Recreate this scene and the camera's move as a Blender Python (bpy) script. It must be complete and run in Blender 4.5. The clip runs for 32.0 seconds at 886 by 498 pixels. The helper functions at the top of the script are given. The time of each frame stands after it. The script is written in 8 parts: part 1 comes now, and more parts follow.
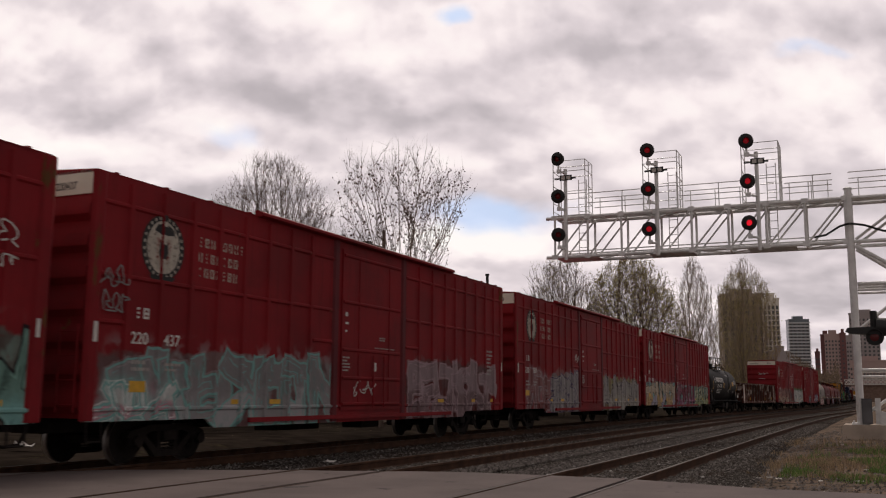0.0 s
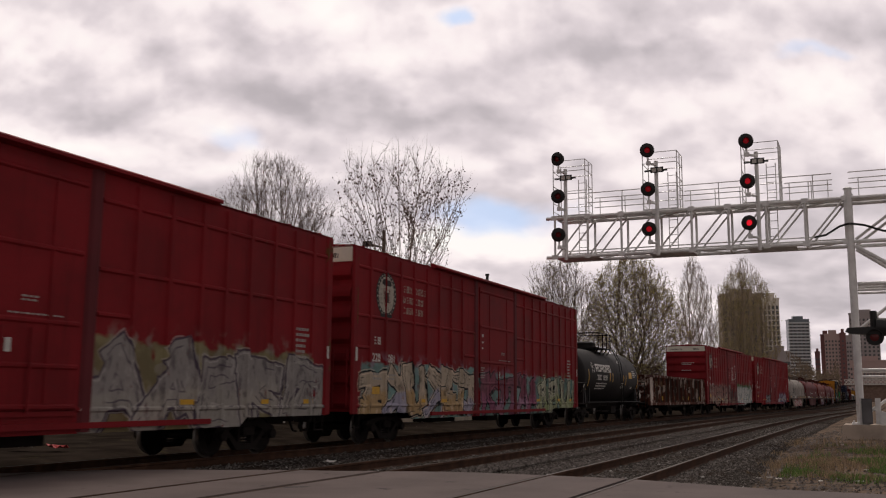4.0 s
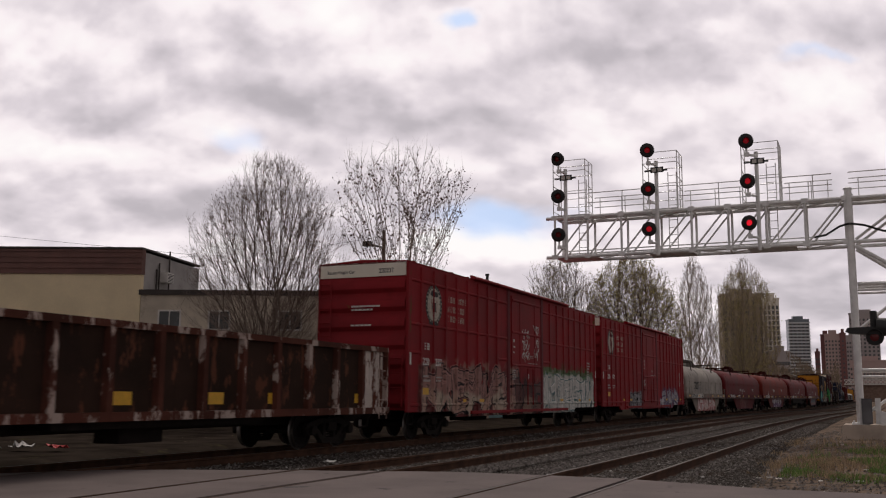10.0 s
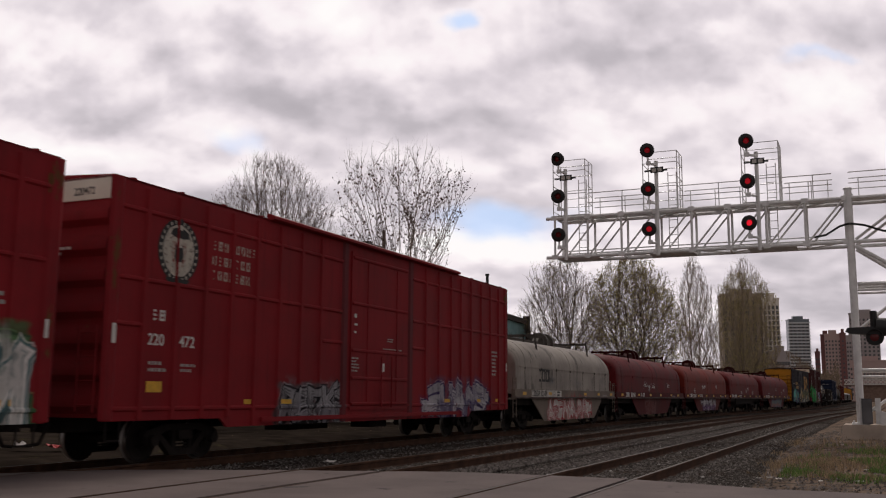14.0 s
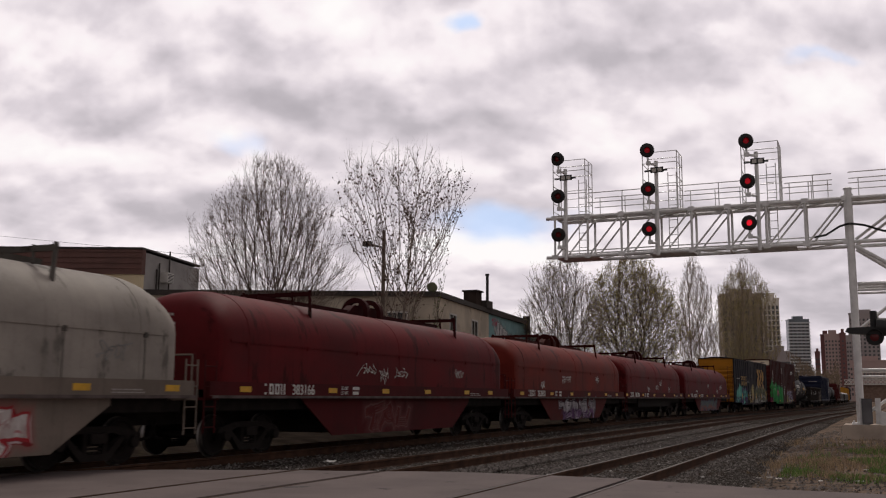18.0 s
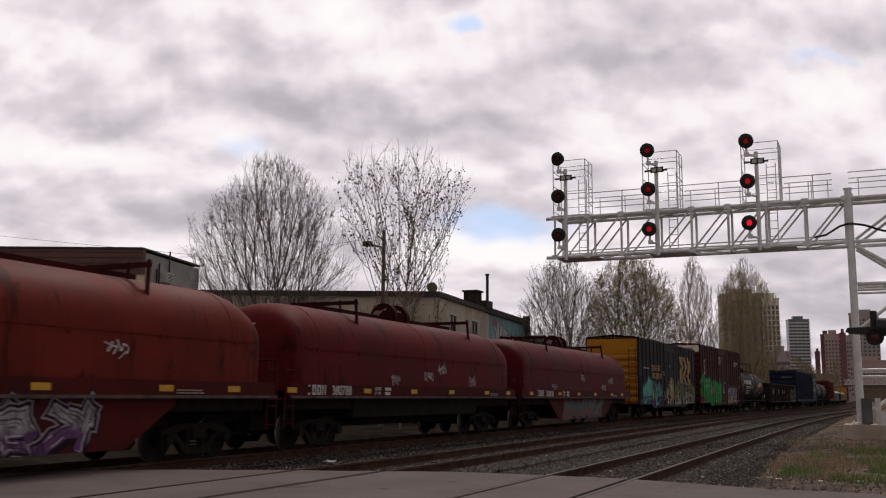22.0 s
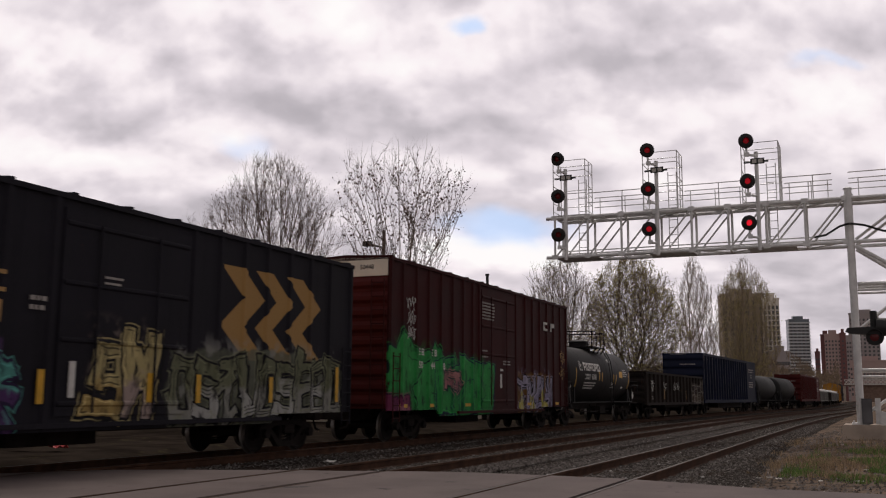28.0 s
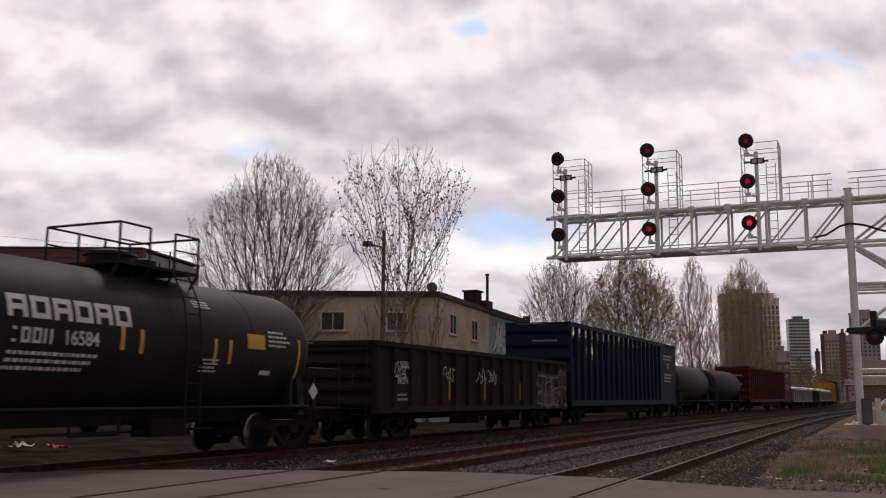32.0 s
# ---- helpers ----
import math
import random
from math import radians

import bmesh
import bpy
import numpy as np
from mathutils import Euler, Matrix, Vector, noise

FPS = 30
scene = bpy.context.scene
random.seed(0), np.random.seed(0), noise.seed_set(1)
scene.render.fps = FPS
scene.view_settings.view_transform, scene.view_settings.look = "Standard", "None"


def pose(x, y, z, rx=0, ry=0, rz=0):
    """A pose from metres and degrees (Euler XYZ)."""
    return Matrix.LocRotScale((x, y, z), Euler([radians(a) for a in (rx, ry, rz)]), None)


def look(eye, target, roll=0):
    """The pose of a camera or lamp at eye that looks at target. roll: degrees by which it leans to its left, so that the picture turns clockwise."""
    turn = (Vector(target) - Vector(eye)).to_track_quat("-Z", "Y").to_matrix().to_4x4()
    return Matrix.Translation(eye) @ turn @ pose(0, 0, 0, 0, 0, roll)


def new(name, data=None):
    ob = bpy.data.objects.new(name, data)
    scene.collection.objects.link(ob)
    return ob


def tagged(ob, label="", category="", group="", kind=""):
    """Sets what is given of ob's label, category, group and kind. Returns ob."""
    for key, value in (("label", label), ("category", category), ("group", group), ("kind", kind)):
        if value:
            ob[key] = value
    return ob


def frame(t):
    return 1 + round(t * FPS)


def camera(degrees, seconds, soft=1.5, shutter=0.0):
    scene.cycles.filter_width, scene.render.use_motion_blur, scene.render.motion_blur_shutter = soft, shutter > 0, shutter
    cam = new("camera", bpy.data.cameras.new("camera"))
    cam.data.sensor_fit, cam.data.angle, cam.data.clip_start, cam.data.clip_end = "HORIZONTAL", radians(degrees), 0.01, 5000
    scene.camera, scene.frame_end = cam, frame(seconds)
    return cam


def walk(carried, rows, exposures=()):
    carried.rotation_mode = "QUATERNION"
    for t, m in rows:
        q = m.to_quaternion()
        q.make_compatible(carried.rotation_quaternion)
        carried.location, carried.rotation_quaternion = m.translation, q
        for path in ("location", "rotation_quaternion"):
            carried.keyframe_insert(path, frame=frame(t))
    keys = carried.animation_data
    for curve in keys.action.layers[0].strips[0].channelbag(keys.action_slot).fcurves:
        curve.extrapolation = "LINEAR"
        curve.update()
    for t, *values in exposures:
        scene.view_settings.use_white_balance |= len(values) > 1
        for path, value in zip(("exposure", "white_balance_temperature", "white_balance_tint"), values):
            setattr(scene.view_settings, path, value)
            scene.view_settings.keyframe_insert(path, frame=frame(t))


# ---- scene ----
cam = camera(49.6, 32.0, soft=1.15, shutter=0.25)
EYE = Vector((0.0, 0.0, 1.328))
CAM_POSE = Matrix.Translation(EYE) @ pose(0, 0, 0, 0, 0, 23.89) @ pose(0, 0, 0, 98.685) @ pose(0, 0, 0, 0, 0, 0.386)
walk(cam, [(0.0, CAM_POSE), (32.0, CAM_POSE)], [(0.0, 0.0, 6750, 11.8), (3.5, 0.0, 6750, 11.8), (6.5, 0.0, 6540, 11.0), (32.0, 0.0, 6500, 11.0)])

# ---- world, sun, exposure ----
world = bpy.data.worlds.new("overcast_sky")
scene.world = world
world.use_nodes = True
wn = world.node_tree.nodes
wl = world.node_tree.links
sky = wn.new("ShaderNodeTexSky")
sky.sky_type, sky.sun_disc = "NISHITA", False
sky.sun_elevation, sky.sun_rotation = radians(52), radians(-15)
sky.air_density, sky.dust_density, sky.ozone_density = 1.0, 3.0, 1.0
wbg = wn["Background"]
wbg.inputs["Strength"].default_value = 0.072
# broken cloud over the blue
wco = wn.new("ShaderNodeTexCoord")
wno = wn.new("ShaderNodeTexNoise")
wno.inputs["Scale"].default_value, wno.inputs["Detail"].default_value = 3.0, 6.0
wl.new(wco.outputs["Generated"], wno.inputs["Vector"])
wra = wn.new("ShaderNodeValToRGB")
wra.color_ramp.elements[0].position, wra.color_ramp.elements[0].color = 0.35, (3.0, 2.6, 2.5, 1)
wra.color_ramp.elements[1].position, wra.color_ramp.elements[1].color = 0.7, (6.6, 5.85, 5.55, 1)
wl.new(wno.outputs["Fac"], wra.inputs["Fac"])
wmx = wn.new("ShaderNodeMix")
wmx.data_type = "RGBA"
wmx.inputs[0].default_value = 0.85
wl.new(sky.outputs["Color"], wmx.inputs[6])
wl.new(wra.outputs["Color"], wmx.inputs[7])
wl.new(wmx.outputs[2], wbg.inputs["Color"])

sun_data = bpy.data.lights.new("sun", "SUN")
sun_data.energy, sun_data.angle, sun_data.color = 1.15, radians(14), (1.0, 0.92, 0.84)
sun = new("sun", sun_data)
sun.matrix_world = look((-60 * math.sin(radians(15)), 60, 77), (0, 0, 0))


# ---- mesh and material helpers ----
class Shape:
    """Collects faces of simple solids into one mesh."""

    def __init__(self):
        self.v, self.f = [], []

    def add(self, verts, faces):
        n = len(self.v)
        self.v += [tuple(p) for p in verts]
        self.f += [tuple(i + n for i in q) for q in faces]
        return self

    def box(self, x0, y0, z0, x1, y1, z1):
        return self.add([(x, y, z) for z in (z0, z1) for y in (y0, y1) for x in (x0, x1)],
                        [(0, 2, 3, 1), (4, 5, 7, 6), (0, 1, 5, 4), (2, 6, 7, 3), (0, 4, 6, 2), (1, 3, 7, 5)])

    def tube(self, a, b, r, n=8, r2=None):
        a, b = Vector(a), Vector(b)
        r2 = r if r2 is None else r2
        d = (b - a).normalized()
        u = d.orthogonal().normalized()
        w = d.cross(u)
        ring = [u * math.cos(2 * math.pi * i / n) + w * math.sin(2 * math.pi * i / n) for i in range(n)]
        return self.add([a + q * r for q in ring] + [b + q * r2 for q in ring],
                        [(i, (i + 1) % n, n + (i + 1) % n, n + i) for i in range(n)]
                        + [tuple(range(n - 1, -1, -1)), tuple(range(n, 2 * n))])

    def path(self, pts, r, n=6):
        for a, b in zip(pts, pts[1:]):
            self.tube(a, b, r, n)
        return self

    def lathe(self, prof, origin, axis, n=24):
        """prof: (distance along axis, radius) rows."""
        o, d = Vector(origin), Vector(axis).normalized()
        u = d.orthogonal().normalized()
        w = d.cross(u)
        k = len(self.v)
        for h, r in prof:
            for i in range(n):
                a = 2 * math.pi * i / n
                self.v.append(tuple(o + d * h + (u * math.cos(a) + w * math.sin(a)) * r))
        for j in range(len(prof) - 1):
            for i in range(n):
                a, b = k + j * n + i, k + j * n + (i + 1) % n
                self.f.append((a, b, b + n, a + n))
        self.f.append(tuple(k + i for i in range(n - 1, -1, -1)))
        e = k + (len(prof) - 1) * n
        self.f.append(tuple(e + i for i in range(n)))
        return self

    def prism(self, prof, axis, c0, c1):
        """Extrudes a closed outline along axis x, y or z."""
        place = {"x": lambda a, b, c: (c, a, b), "y": lambda a, b, c: (a, c, b), "z": lambda a, b, c: (a, b, c)}[axis]
        n = len(prof)
        return self.add([place(a, b, c0) for a, b in prof] + [place(a, b, c1) for a, b in prof],
                        [(i, (i + 1) % n, n + (i + 1) % n, n + i) for i in range(n)]
                        + [tuple(range(n - 1, -1, -1)), tuple(range(n, 2 * n))])

    def mesh(self, name, smooth=True, fix=True):
        me = bpy.data.meshes.new(name)
        me.from_pydata(self.v, [], self.f)
        if fix:
            bm = bmesh.new()
            bm.from_mesh(me)
            bmesh.ops.recalc_face_normals(bm, faces=bm.faces)
            bm.to_mesh(me)
            bm.free()
        if smooth:
            me.shade_smooth()
            me.set_sharp_from_angle(angle=radians(32))
        return me


def part(name, shape, material, parent=None, label="", smooth=True, fix=True):
    me = shape if isinstance(shape, bpy.types.Mesh) else shape.mesh(name, smooth, fix)
    if material and not me.materials:
        me.materials.append(material)
    ob = new(name, me)
    if parent:
        ob.parent = parent
    return tagged(ob, label)


def thing(name, label, category, group="", kind="", at=None):
    ob = new(name)
    if at is not None:
        ob.matrix_basis = at
    return tagged(ob, label, category, group, kind)


class Nodes:
    """Short-hand for building a node material."""

    def __init__(self, name, rough=0.7, metal=0.0, tree=None):
        if tree:
            self.t = tree
            return
        self.m = bpy.data.materials.new(name)
        self.m.use_nodes = True
        self.t = self.m.node_tree
        self.b = self.t.nodes["Principled BSDF"]
        self.b.inputs["Roughness"].default_value = rough
        self.b.inputs["Metallic"].default_value = metal
        self.co = self.t.nodes.new("ShaderNodeTexCoord").outputs["Object"]

    def node(self, kind, **inputs):
        nd = self.t.nodes.new("ShaderNode" + kind)
        for k, v in inputs.items():
            self.plug(nd.inputs[k.replace("_", " ")], v)
        return nd

    def plug(self, sock, v):
        if isinstance(v, bpy.types.NodeSocket):
            self.t.links.new(v, sock)
        else:
            sock.default_value = v

    def math(self, op, a, b=0.0, c=None, clamp=False):
        nd = self.t.nodes.new("ShaderNodeMath")
        nd.operation, nd.use_clamp = op, clamp
        self.plug(nd.inputs[0], a)
        self.plug(nd.inputs[1], b)
        if c is not None:
            self.plug(nd.inputs[2], c)
        return nd.outputs[0]

    def scaled(self, s, co=None):
        nd = self.t.nodes.new("ShaderNodeMapping")
        self.plug(nd.inputs["Vector"], co or self.co)
        nd.inputs["Scale"].default_value = s if isinstance(s, tuple) else (s, s, s)
        return nd.outputs[0]

    def noise(self, scale, detail=4.0, co=None, rough=0.55, dist=0.0):
        nd = self.t.nodes.new("ShaderNodeTexNoise")
        self.plug(nd.inputs["Vector"], self.scaled(scale, co))
        nd.inputs["Scale"].default_value = 1.0
        nd.inputs["Detail"].default_value = detail
        nd.inputs["Roughness"].default_value = rough
        nd.inputs["Distortion"].default_value = dist
        return nd.outputs["Fac"]

    def step(self, v, lo, hi):
        nd = self.t.nodes.new("ShaderNodeMapRange")
        nd.interpolation_type = "SMOOTHSTEP"
        self.plug(nd.inputs["Value"], v)
        self.plug(nd.inputs["From Min"], lo)
        self.plug(nd.inputs["From Max"], hi)
        return nd.outputs["Result"]

    def mix(self, fac, a, b):
        nd = self.t.nodes.new("ShaderNodeMix")
        nd.data_type = "RGBA"
        self.plug(nd.inputs[0], fac)
        for sock, v in ((nd.inputs[6], a), (nd.inputs[7], b)):
            self.plug(sock, (*v, 1.0) if isinstance(v, tuple) and len(v) == 3 else v)
        return nd.outputs[2]

    def xyz(self, co=None):
        nd = self.t.nodes.new("ShaderNodeSeparateXYZ")
        self.plug(nd.inputs[0], co or self.co)
        return nd.outputs

    def color(self, v):
        self.plug(self.b.inputs["Base Color"], (*v, 1.0) if isinstance(v, tuple) else v)

    def bump(self, h, strength=0.3, dist=0.02):
        nd = self.node("Bump", Height=h)
        nd.inputs["Strength"].default_value, nd.inputs["Distance"].default_value = strength, dist
        self.t.links.new(nd.outputs[0], self.b.inputs["Normal"])


def tone(c, k):
    return tuple(min(1.0, max(0.0, v * k)) for v in c)


def surface(name, c, rough=0.7, metal=0.0, var=0.25, scale=1.5, grain=20.0, bump=0.15, other=None, amount=0.0):
    """A surface with stains at a large scale, grain at a small one and, if given, patches of another colour."""
    n = Nodes(name, rough, metal)
    big, fine = n.noise(scale, 5.0), n.noise(grain, 3.0)
    col = n.mix(n.step(big, 0.3, 0.7), tone(c, 1 - var), tone(c, 1 + var))
    col = n.mix(n.math("MULTIPLY", fine, 0.35), col, tone(c, 0.7))
    if other:
        edge = 0.72 - amount * 0.45
        mask = n.step(n.noise(scale * 2.3, 8.0, rough=0.65), edge, edge + 0.07)
        col = n.mix(mask, col, other)
    n.color(col)
    n.plug(n.b.inputs["Roughness"], n.math("MULTIPLY_ADD", big, 0.25, rough - 0.12))
    if rough >= 0.85:
        n.b.inputs["Specular IOR Level"].default_value = 0.0 if rough >= 0.95 else 0.12
    n.bump(n.math("ADD", fine, big), bump, 0.01)
    return n.m


# ---- materials of the setting ----
ASPHALT = surface("asphalt", (0.168, 0.137, 0.132), 0.85, var=0.18, scale=0.7, grain=60, bump=0.25, other=(0.07, 0.06, 0.062), amount=0.25)
SOIL = surface("soil", (0.19, 0.145, 0.115), 0.95, var=0.4, scale=0.9, grain=22, bump=1.0, other=(0.085, 0.07, 0.055), amount=0.4)
RAIL_STEEL = surface("rail_steel", (0.085, 0.068, 0.062), 0.75, 0.0, var=0.2, grain=40, bump=0.05)
RAIL_RUST = surface("rusty_rail", (0.085, 0.045, 0.03), 0.85, var=0.3, scale=3, grain=40, bump=0.2)
TIE_WOOD = surface("tie_wood", (0.06, 0.045, 0.035), 0.9, var=0.3, scale=4, grain=50, bump=0.4)
CONCRETE = surface("concrete", (0.50, 0.42, 0.35), 0.9, var=0.2, scale=1.2, grain=40, bump=0.2, other=(0.18, 0.15, 0.13), amount=0.3)
GALVANISED = surface("galvanised_steel", (0.84, 0.84, 0.84), 0.36, 0.15, var=0.12, scale=3, grain=50, bump=0.05)
BLACK_PAINT = surface("black_paint", (0.012, 0.012, 0.013), 0.45, var=0.3, scale=4, grain=50, bump=0.03)
STUCCO = surface("grey_stucco", (0.60, 0.53, 0.43), 0.95, var=0.2, scale=0.6, grain=14, bump=0.3, other=(0.45, 0.39, 0.31), amount=0.3)
CREAM = surface("cream_paint", (0.86, 0.72, 0.48), 0.85, var=0.08, scale=0.5, grain=10, bump=0.15, other=(0.5, 0.4, 0.27), amount=0.1)
GREY_BLOCK = surface("grey_block", (0.42, 0.40, 0.39), 0.95, var=0.14, scale=0.8, grain=12, bump=0.3)
BROWN_METAL = surface("brown_metal", (0.17, 0.08, 0.066), 0.6, 0.1, var=0.2, scale=1, grain=20, bump=0.1)
DARK_TRIM = surface("dark_trim", (0.05, 0.04, 0.035), 0.7, var=0.2, scale=2, grain=20, bump=0.1)
WHITE_FRAME = surface("white_frame", (0.7, 0.68, 0.64), 0.6, var=0.08, scale=3, grain=30, bump=0.05)
BARK = surface("bark", (0.15, 0.12, 0.10), 0.95, var=0.3, scale=5, grain=40, bump=0.5)
TWIG = surface("twig_bark", (0.24, 0.19, 0.165), 0.95, var=0.25, scale=3, grain=20, bump=0.1)
WOOD_POLE = surface("weathered_pole", (0.22, 0.18, 0.15), 0.95, var=0.25, scale=3, grain=50, bump=0.3)


def broken_stone(name, dark, light, size=21.0):
    """Crushed stone: cells of one tone each with dark gaps, and dirt lying over them."""
    n = Nodes(name, 0.95)
    n.b.inputs["Specular IOR Level"].default_value = 0.0
    cell = n.t.nodes.new("ShaderNodeTexVoronoi")
    n.plug(cell.inputs["Vector"], n.scaled((size, size, size)))
    cell.inputs["Scale"].default_value = 1.0
    each = n.t.nodes.new("ShaderNodeTexWhiteNoise")
    n.plug(each.inputs["Vector"], cell.outputs["Position"])
    v = each.outputs["Value"]
    col = n.mix(n.math("POWER", v, 2.2), dark, light)
    col = n.mix(n.step(cell.outputs["Distance"], 0.32, 0.62), col, tone(dark, 0.45))
    dirt = n.noise(0.9, 6.0, rough=0.65)
    col = n.mix(n.math("MULTIPLY", n.step(dirt, 0.45, 0.68), 0.7), col, (0.045, 0.031, 0.023))
    n.color(col)
    n.bump(n.math("ADD", n.math("MULTIPLY", cell.outputs["Distance"], -1.0), n.math("MULTIPLY", v, 0.6)), 0.9, 0.03)
    return n.m


BALLAST = broken_stone("ballast", (0.070, 0.062, 0.056), (0.225, 0.207, 0.198))


def glass(name, c, rough=0.12):
    n = Nodes(name, rough)
    n.color(n.mix(n.step(n.noise(0.8, 2.0), 0.35, 0.65), tone(c, 0.6), tone(c, 1.3)))
    n.b.inputs["Specular IOR Level"].default_value = 0.6
    return n.m


PANE = glass("window_glass", (0.035, 0.04, 0.045))


def leaf_mat(name, c):
    n = Nodes(name, 0.8)
    r = n.t.nodes.new("ShaderNodeNewGeometry").outputs["Random Per Island"]
    col = n.mix(r, tone(c, 0.55), tone(c, 1.5))
    n.color(col)
    n.b.inputs["Specular IOR Level"].default_value = 0.2
    thin = n.node("BsdfTranslucent", Color=col)
    both = n.t.nodes.new("ShaderNodeMixShader")
    both.inputs[0].default_value = 0.45
    n.t.links.new(n.b.outputs[0], both.inputs[1])
    n.t.links.new(thin.outputs[0], both.inputs[2])
    n.t.links.new(both.outputs[0], n.t.nodes["Material Output"].inputs["Surface"])
    return n.m


GRASS_DRY = leaf_mat("dry_grass", (0.29, 0.215, 0.14))
GRASS_GREEN = leaf_mat("green_grass", (0.13, 0.20, 0.06))
LEAF_BROWN = leaf_mat("brown_buds", (0.10, 0.06, 0.05))
LEAF_OLIVE = leaf_mat("young_olive_leaves", (0.38, 0.33, 0.14))
LEAF_GREEN = leaf_mat("young_green_leaves", (0.12, 0.17, 0.04))

# ---- the line of the tracks ----
TRACK_X = (-13.648, -8.726, -4.405)


def bend(s):
    """Sideways shift of the line, s metres up the track: a gentle bend to the right."""
    return 5.75 / (1 + math.exp((106 - s) / 19.5)) - 0.025 + 0.002 * max(0.0, s - 150)


def heading(s):
    e = math.exp((106 - s) / 19.5)
    return math.atan(5.75 * e / (19.5 * (1 + e) ** 2))


# ---- sky: a far sheet of cloud that drifts slowly ----
def make_clouds():
    n = Nodes("cloud_sheet")
    x, y, z = n.xyz()
    wob = n.noise((0.0065, 1.0, 0.0085), 4.0, rough=0.5)
    wob2 = n.noise((0.0055, 1.0, 0.008), 4.0, co=n.scaled((1.0, 1.0, -1.0)), rough=0.5)
    xx = n.math("MULTIPLY_ADD", n.math("SUBTRACT", wob, 0.5), 150.0, x)
    zz = n.math("MULTIPLY_ADD", n.math("SUBTRACT", wob2, 0.5), 110.0, z)
    total = None
    # centre across, centre up, half width, half height, strength of each bright or dark bank
    banks = [(-740, 610, 120, 80, 0.28), (-290, 690, 130, 40, 0.34), (-120, 600, 110, 40, 0.30), (95, 262, 130, 28, 0.62), (-720, 440, 130, 36, 0.30),
             (720, 560, 110, 60, 0.34), (-400, 400, 130, 40, 0.20), (260, 470, 150, 40, 0.20), (480, 660, 60, 30, 0.10), (560, 420, 200, 60, 0.10),
             (-500, 610, 80, 36, -0.26), (-300, 520, 170, 34, -0.34), (-60, 488, 160, 30, -0.34), (340, 622, 170, 32, -0.36), (450, 572, 120, 26, -0.26),
             (-620, 315, 230, 44, -0.24), (-180, 330, 210, 60, -0.16), (690, 190, 130, 60, -0.30), (690, 330, 120, 70, -0.34), (330, 300, 200, 50, -0.06), (-640, 520, 150, 30, -0.16)]
    for cx, cz, sx, sz, k in banks:
        a = n.math("DIVIDE", n.math("SUBTRACT", xx, cx), sx)
        b = n.math("DIVIDE", n.math("SUBTRACT", zz, cz), sz)
        r = n.math("ADD", n.math("MULTIPLY", a, a), n.math("MULTIPLY", b, b))
        g = n.math("MULTIPLY", n.math("POWER", 2.718, n.math("MULTIPLY", r, -1.0)), k)
        total = g if total is None else n.math("ADD", total, g)
    # heaped cloud, smaller and flatter towards the horizon: lit on its upper edges, grey beneath
    high = n.math("MAXIMUM", n.math("ADD", z, 170.0), 20.0)
    pu = n.math("MULTIPLY", x, 1.15)
    pv = n.math("MULTIPLY", n.math("LOGARITHM", high, 2.718), 1050.0)

    def heaped(du, dv):
        at = n.node("CombineXYZ", X=n.math("ADD", pu, du), Z=n.math("ADD", pv, dv)).outputs[0]
        broad = n.noise((0.0033, 1.0, 0.0036), 6.0, co=at, rough=0.45)
        swirl = n.noise((0.009, 1.0, 0.009), 4.0, co=at, rough=0.5)
        at = n.node("CombineXYZ", X=n.math("MULTIPLY_ADD", swirl, 110.0, n.math("ADD", pu, du)), Z=n.math("MULTIPLY_ADD", broad, 150.0, n.math("ADD", pv, dv))).outputs[0]
        puffs = n.t.nodes.new("ShaderNodeTexVoronoi")
        puffs.feature = "SMOOTH_F1"
        n.plug(puffs.inputs["Vector"], n.scaled((0.0082, 1.0, 0.0088), at))
        puffs.inputs["Scale"].default_value, puffs.inputs["Smoothness"].default_value, puffs.inputs["Detail"].default_value = 1.0, 0.7, 2.0
        return n.math("MULTIPLY_ADD", puffs.outputs["Distance"], -0.16, n.math("MULTIPLY_ADD", broad, 0.85, 0.15))

    heap, above = heaped(0.0, 0.0), heaped(14.0, 55.0)
    total = n.math("MULTIPLY_ADD", total, 0.95, 0.625)
    total = n.math("MULTIPLY_ADD", n.math("SUBTRACT", heap, above), 1.9, total)
    total = n.math("MULTIPLY_ADD", n.math("SUBTRACT", 0.5, heap), 0.75, total)
    ramp = n.node("ValToRGB", Fac=total)
    cr = ramp.color_ramp
    cr.elements[0].position, cr.elements[0].color = 0.0, (0.41, 0.38, 0.41, 1)
    cr.elements[1].position, cr.elements[1].color = 1.0, (1.0, 0.97, 0.96, 1)
    for p, c in ((0.35, (0.53, 0.49, 0.525)), (0.6, (0.725, 0.665, 0.705)), (0.8, (0.935, 0.862, 0.885))):
        cr.elements.new(p).color = (*c, 1)
    # gaps of blue
    gx = n.math("MULTIPLY_ADD", n.math("SUBTRACT", wob, 0.5), 170.0, x)
    gz = n.math("MULTIPLY_ADD", n.math("SUBTRACT", wob2, 0.5), 90.0, z)
    gaps = None
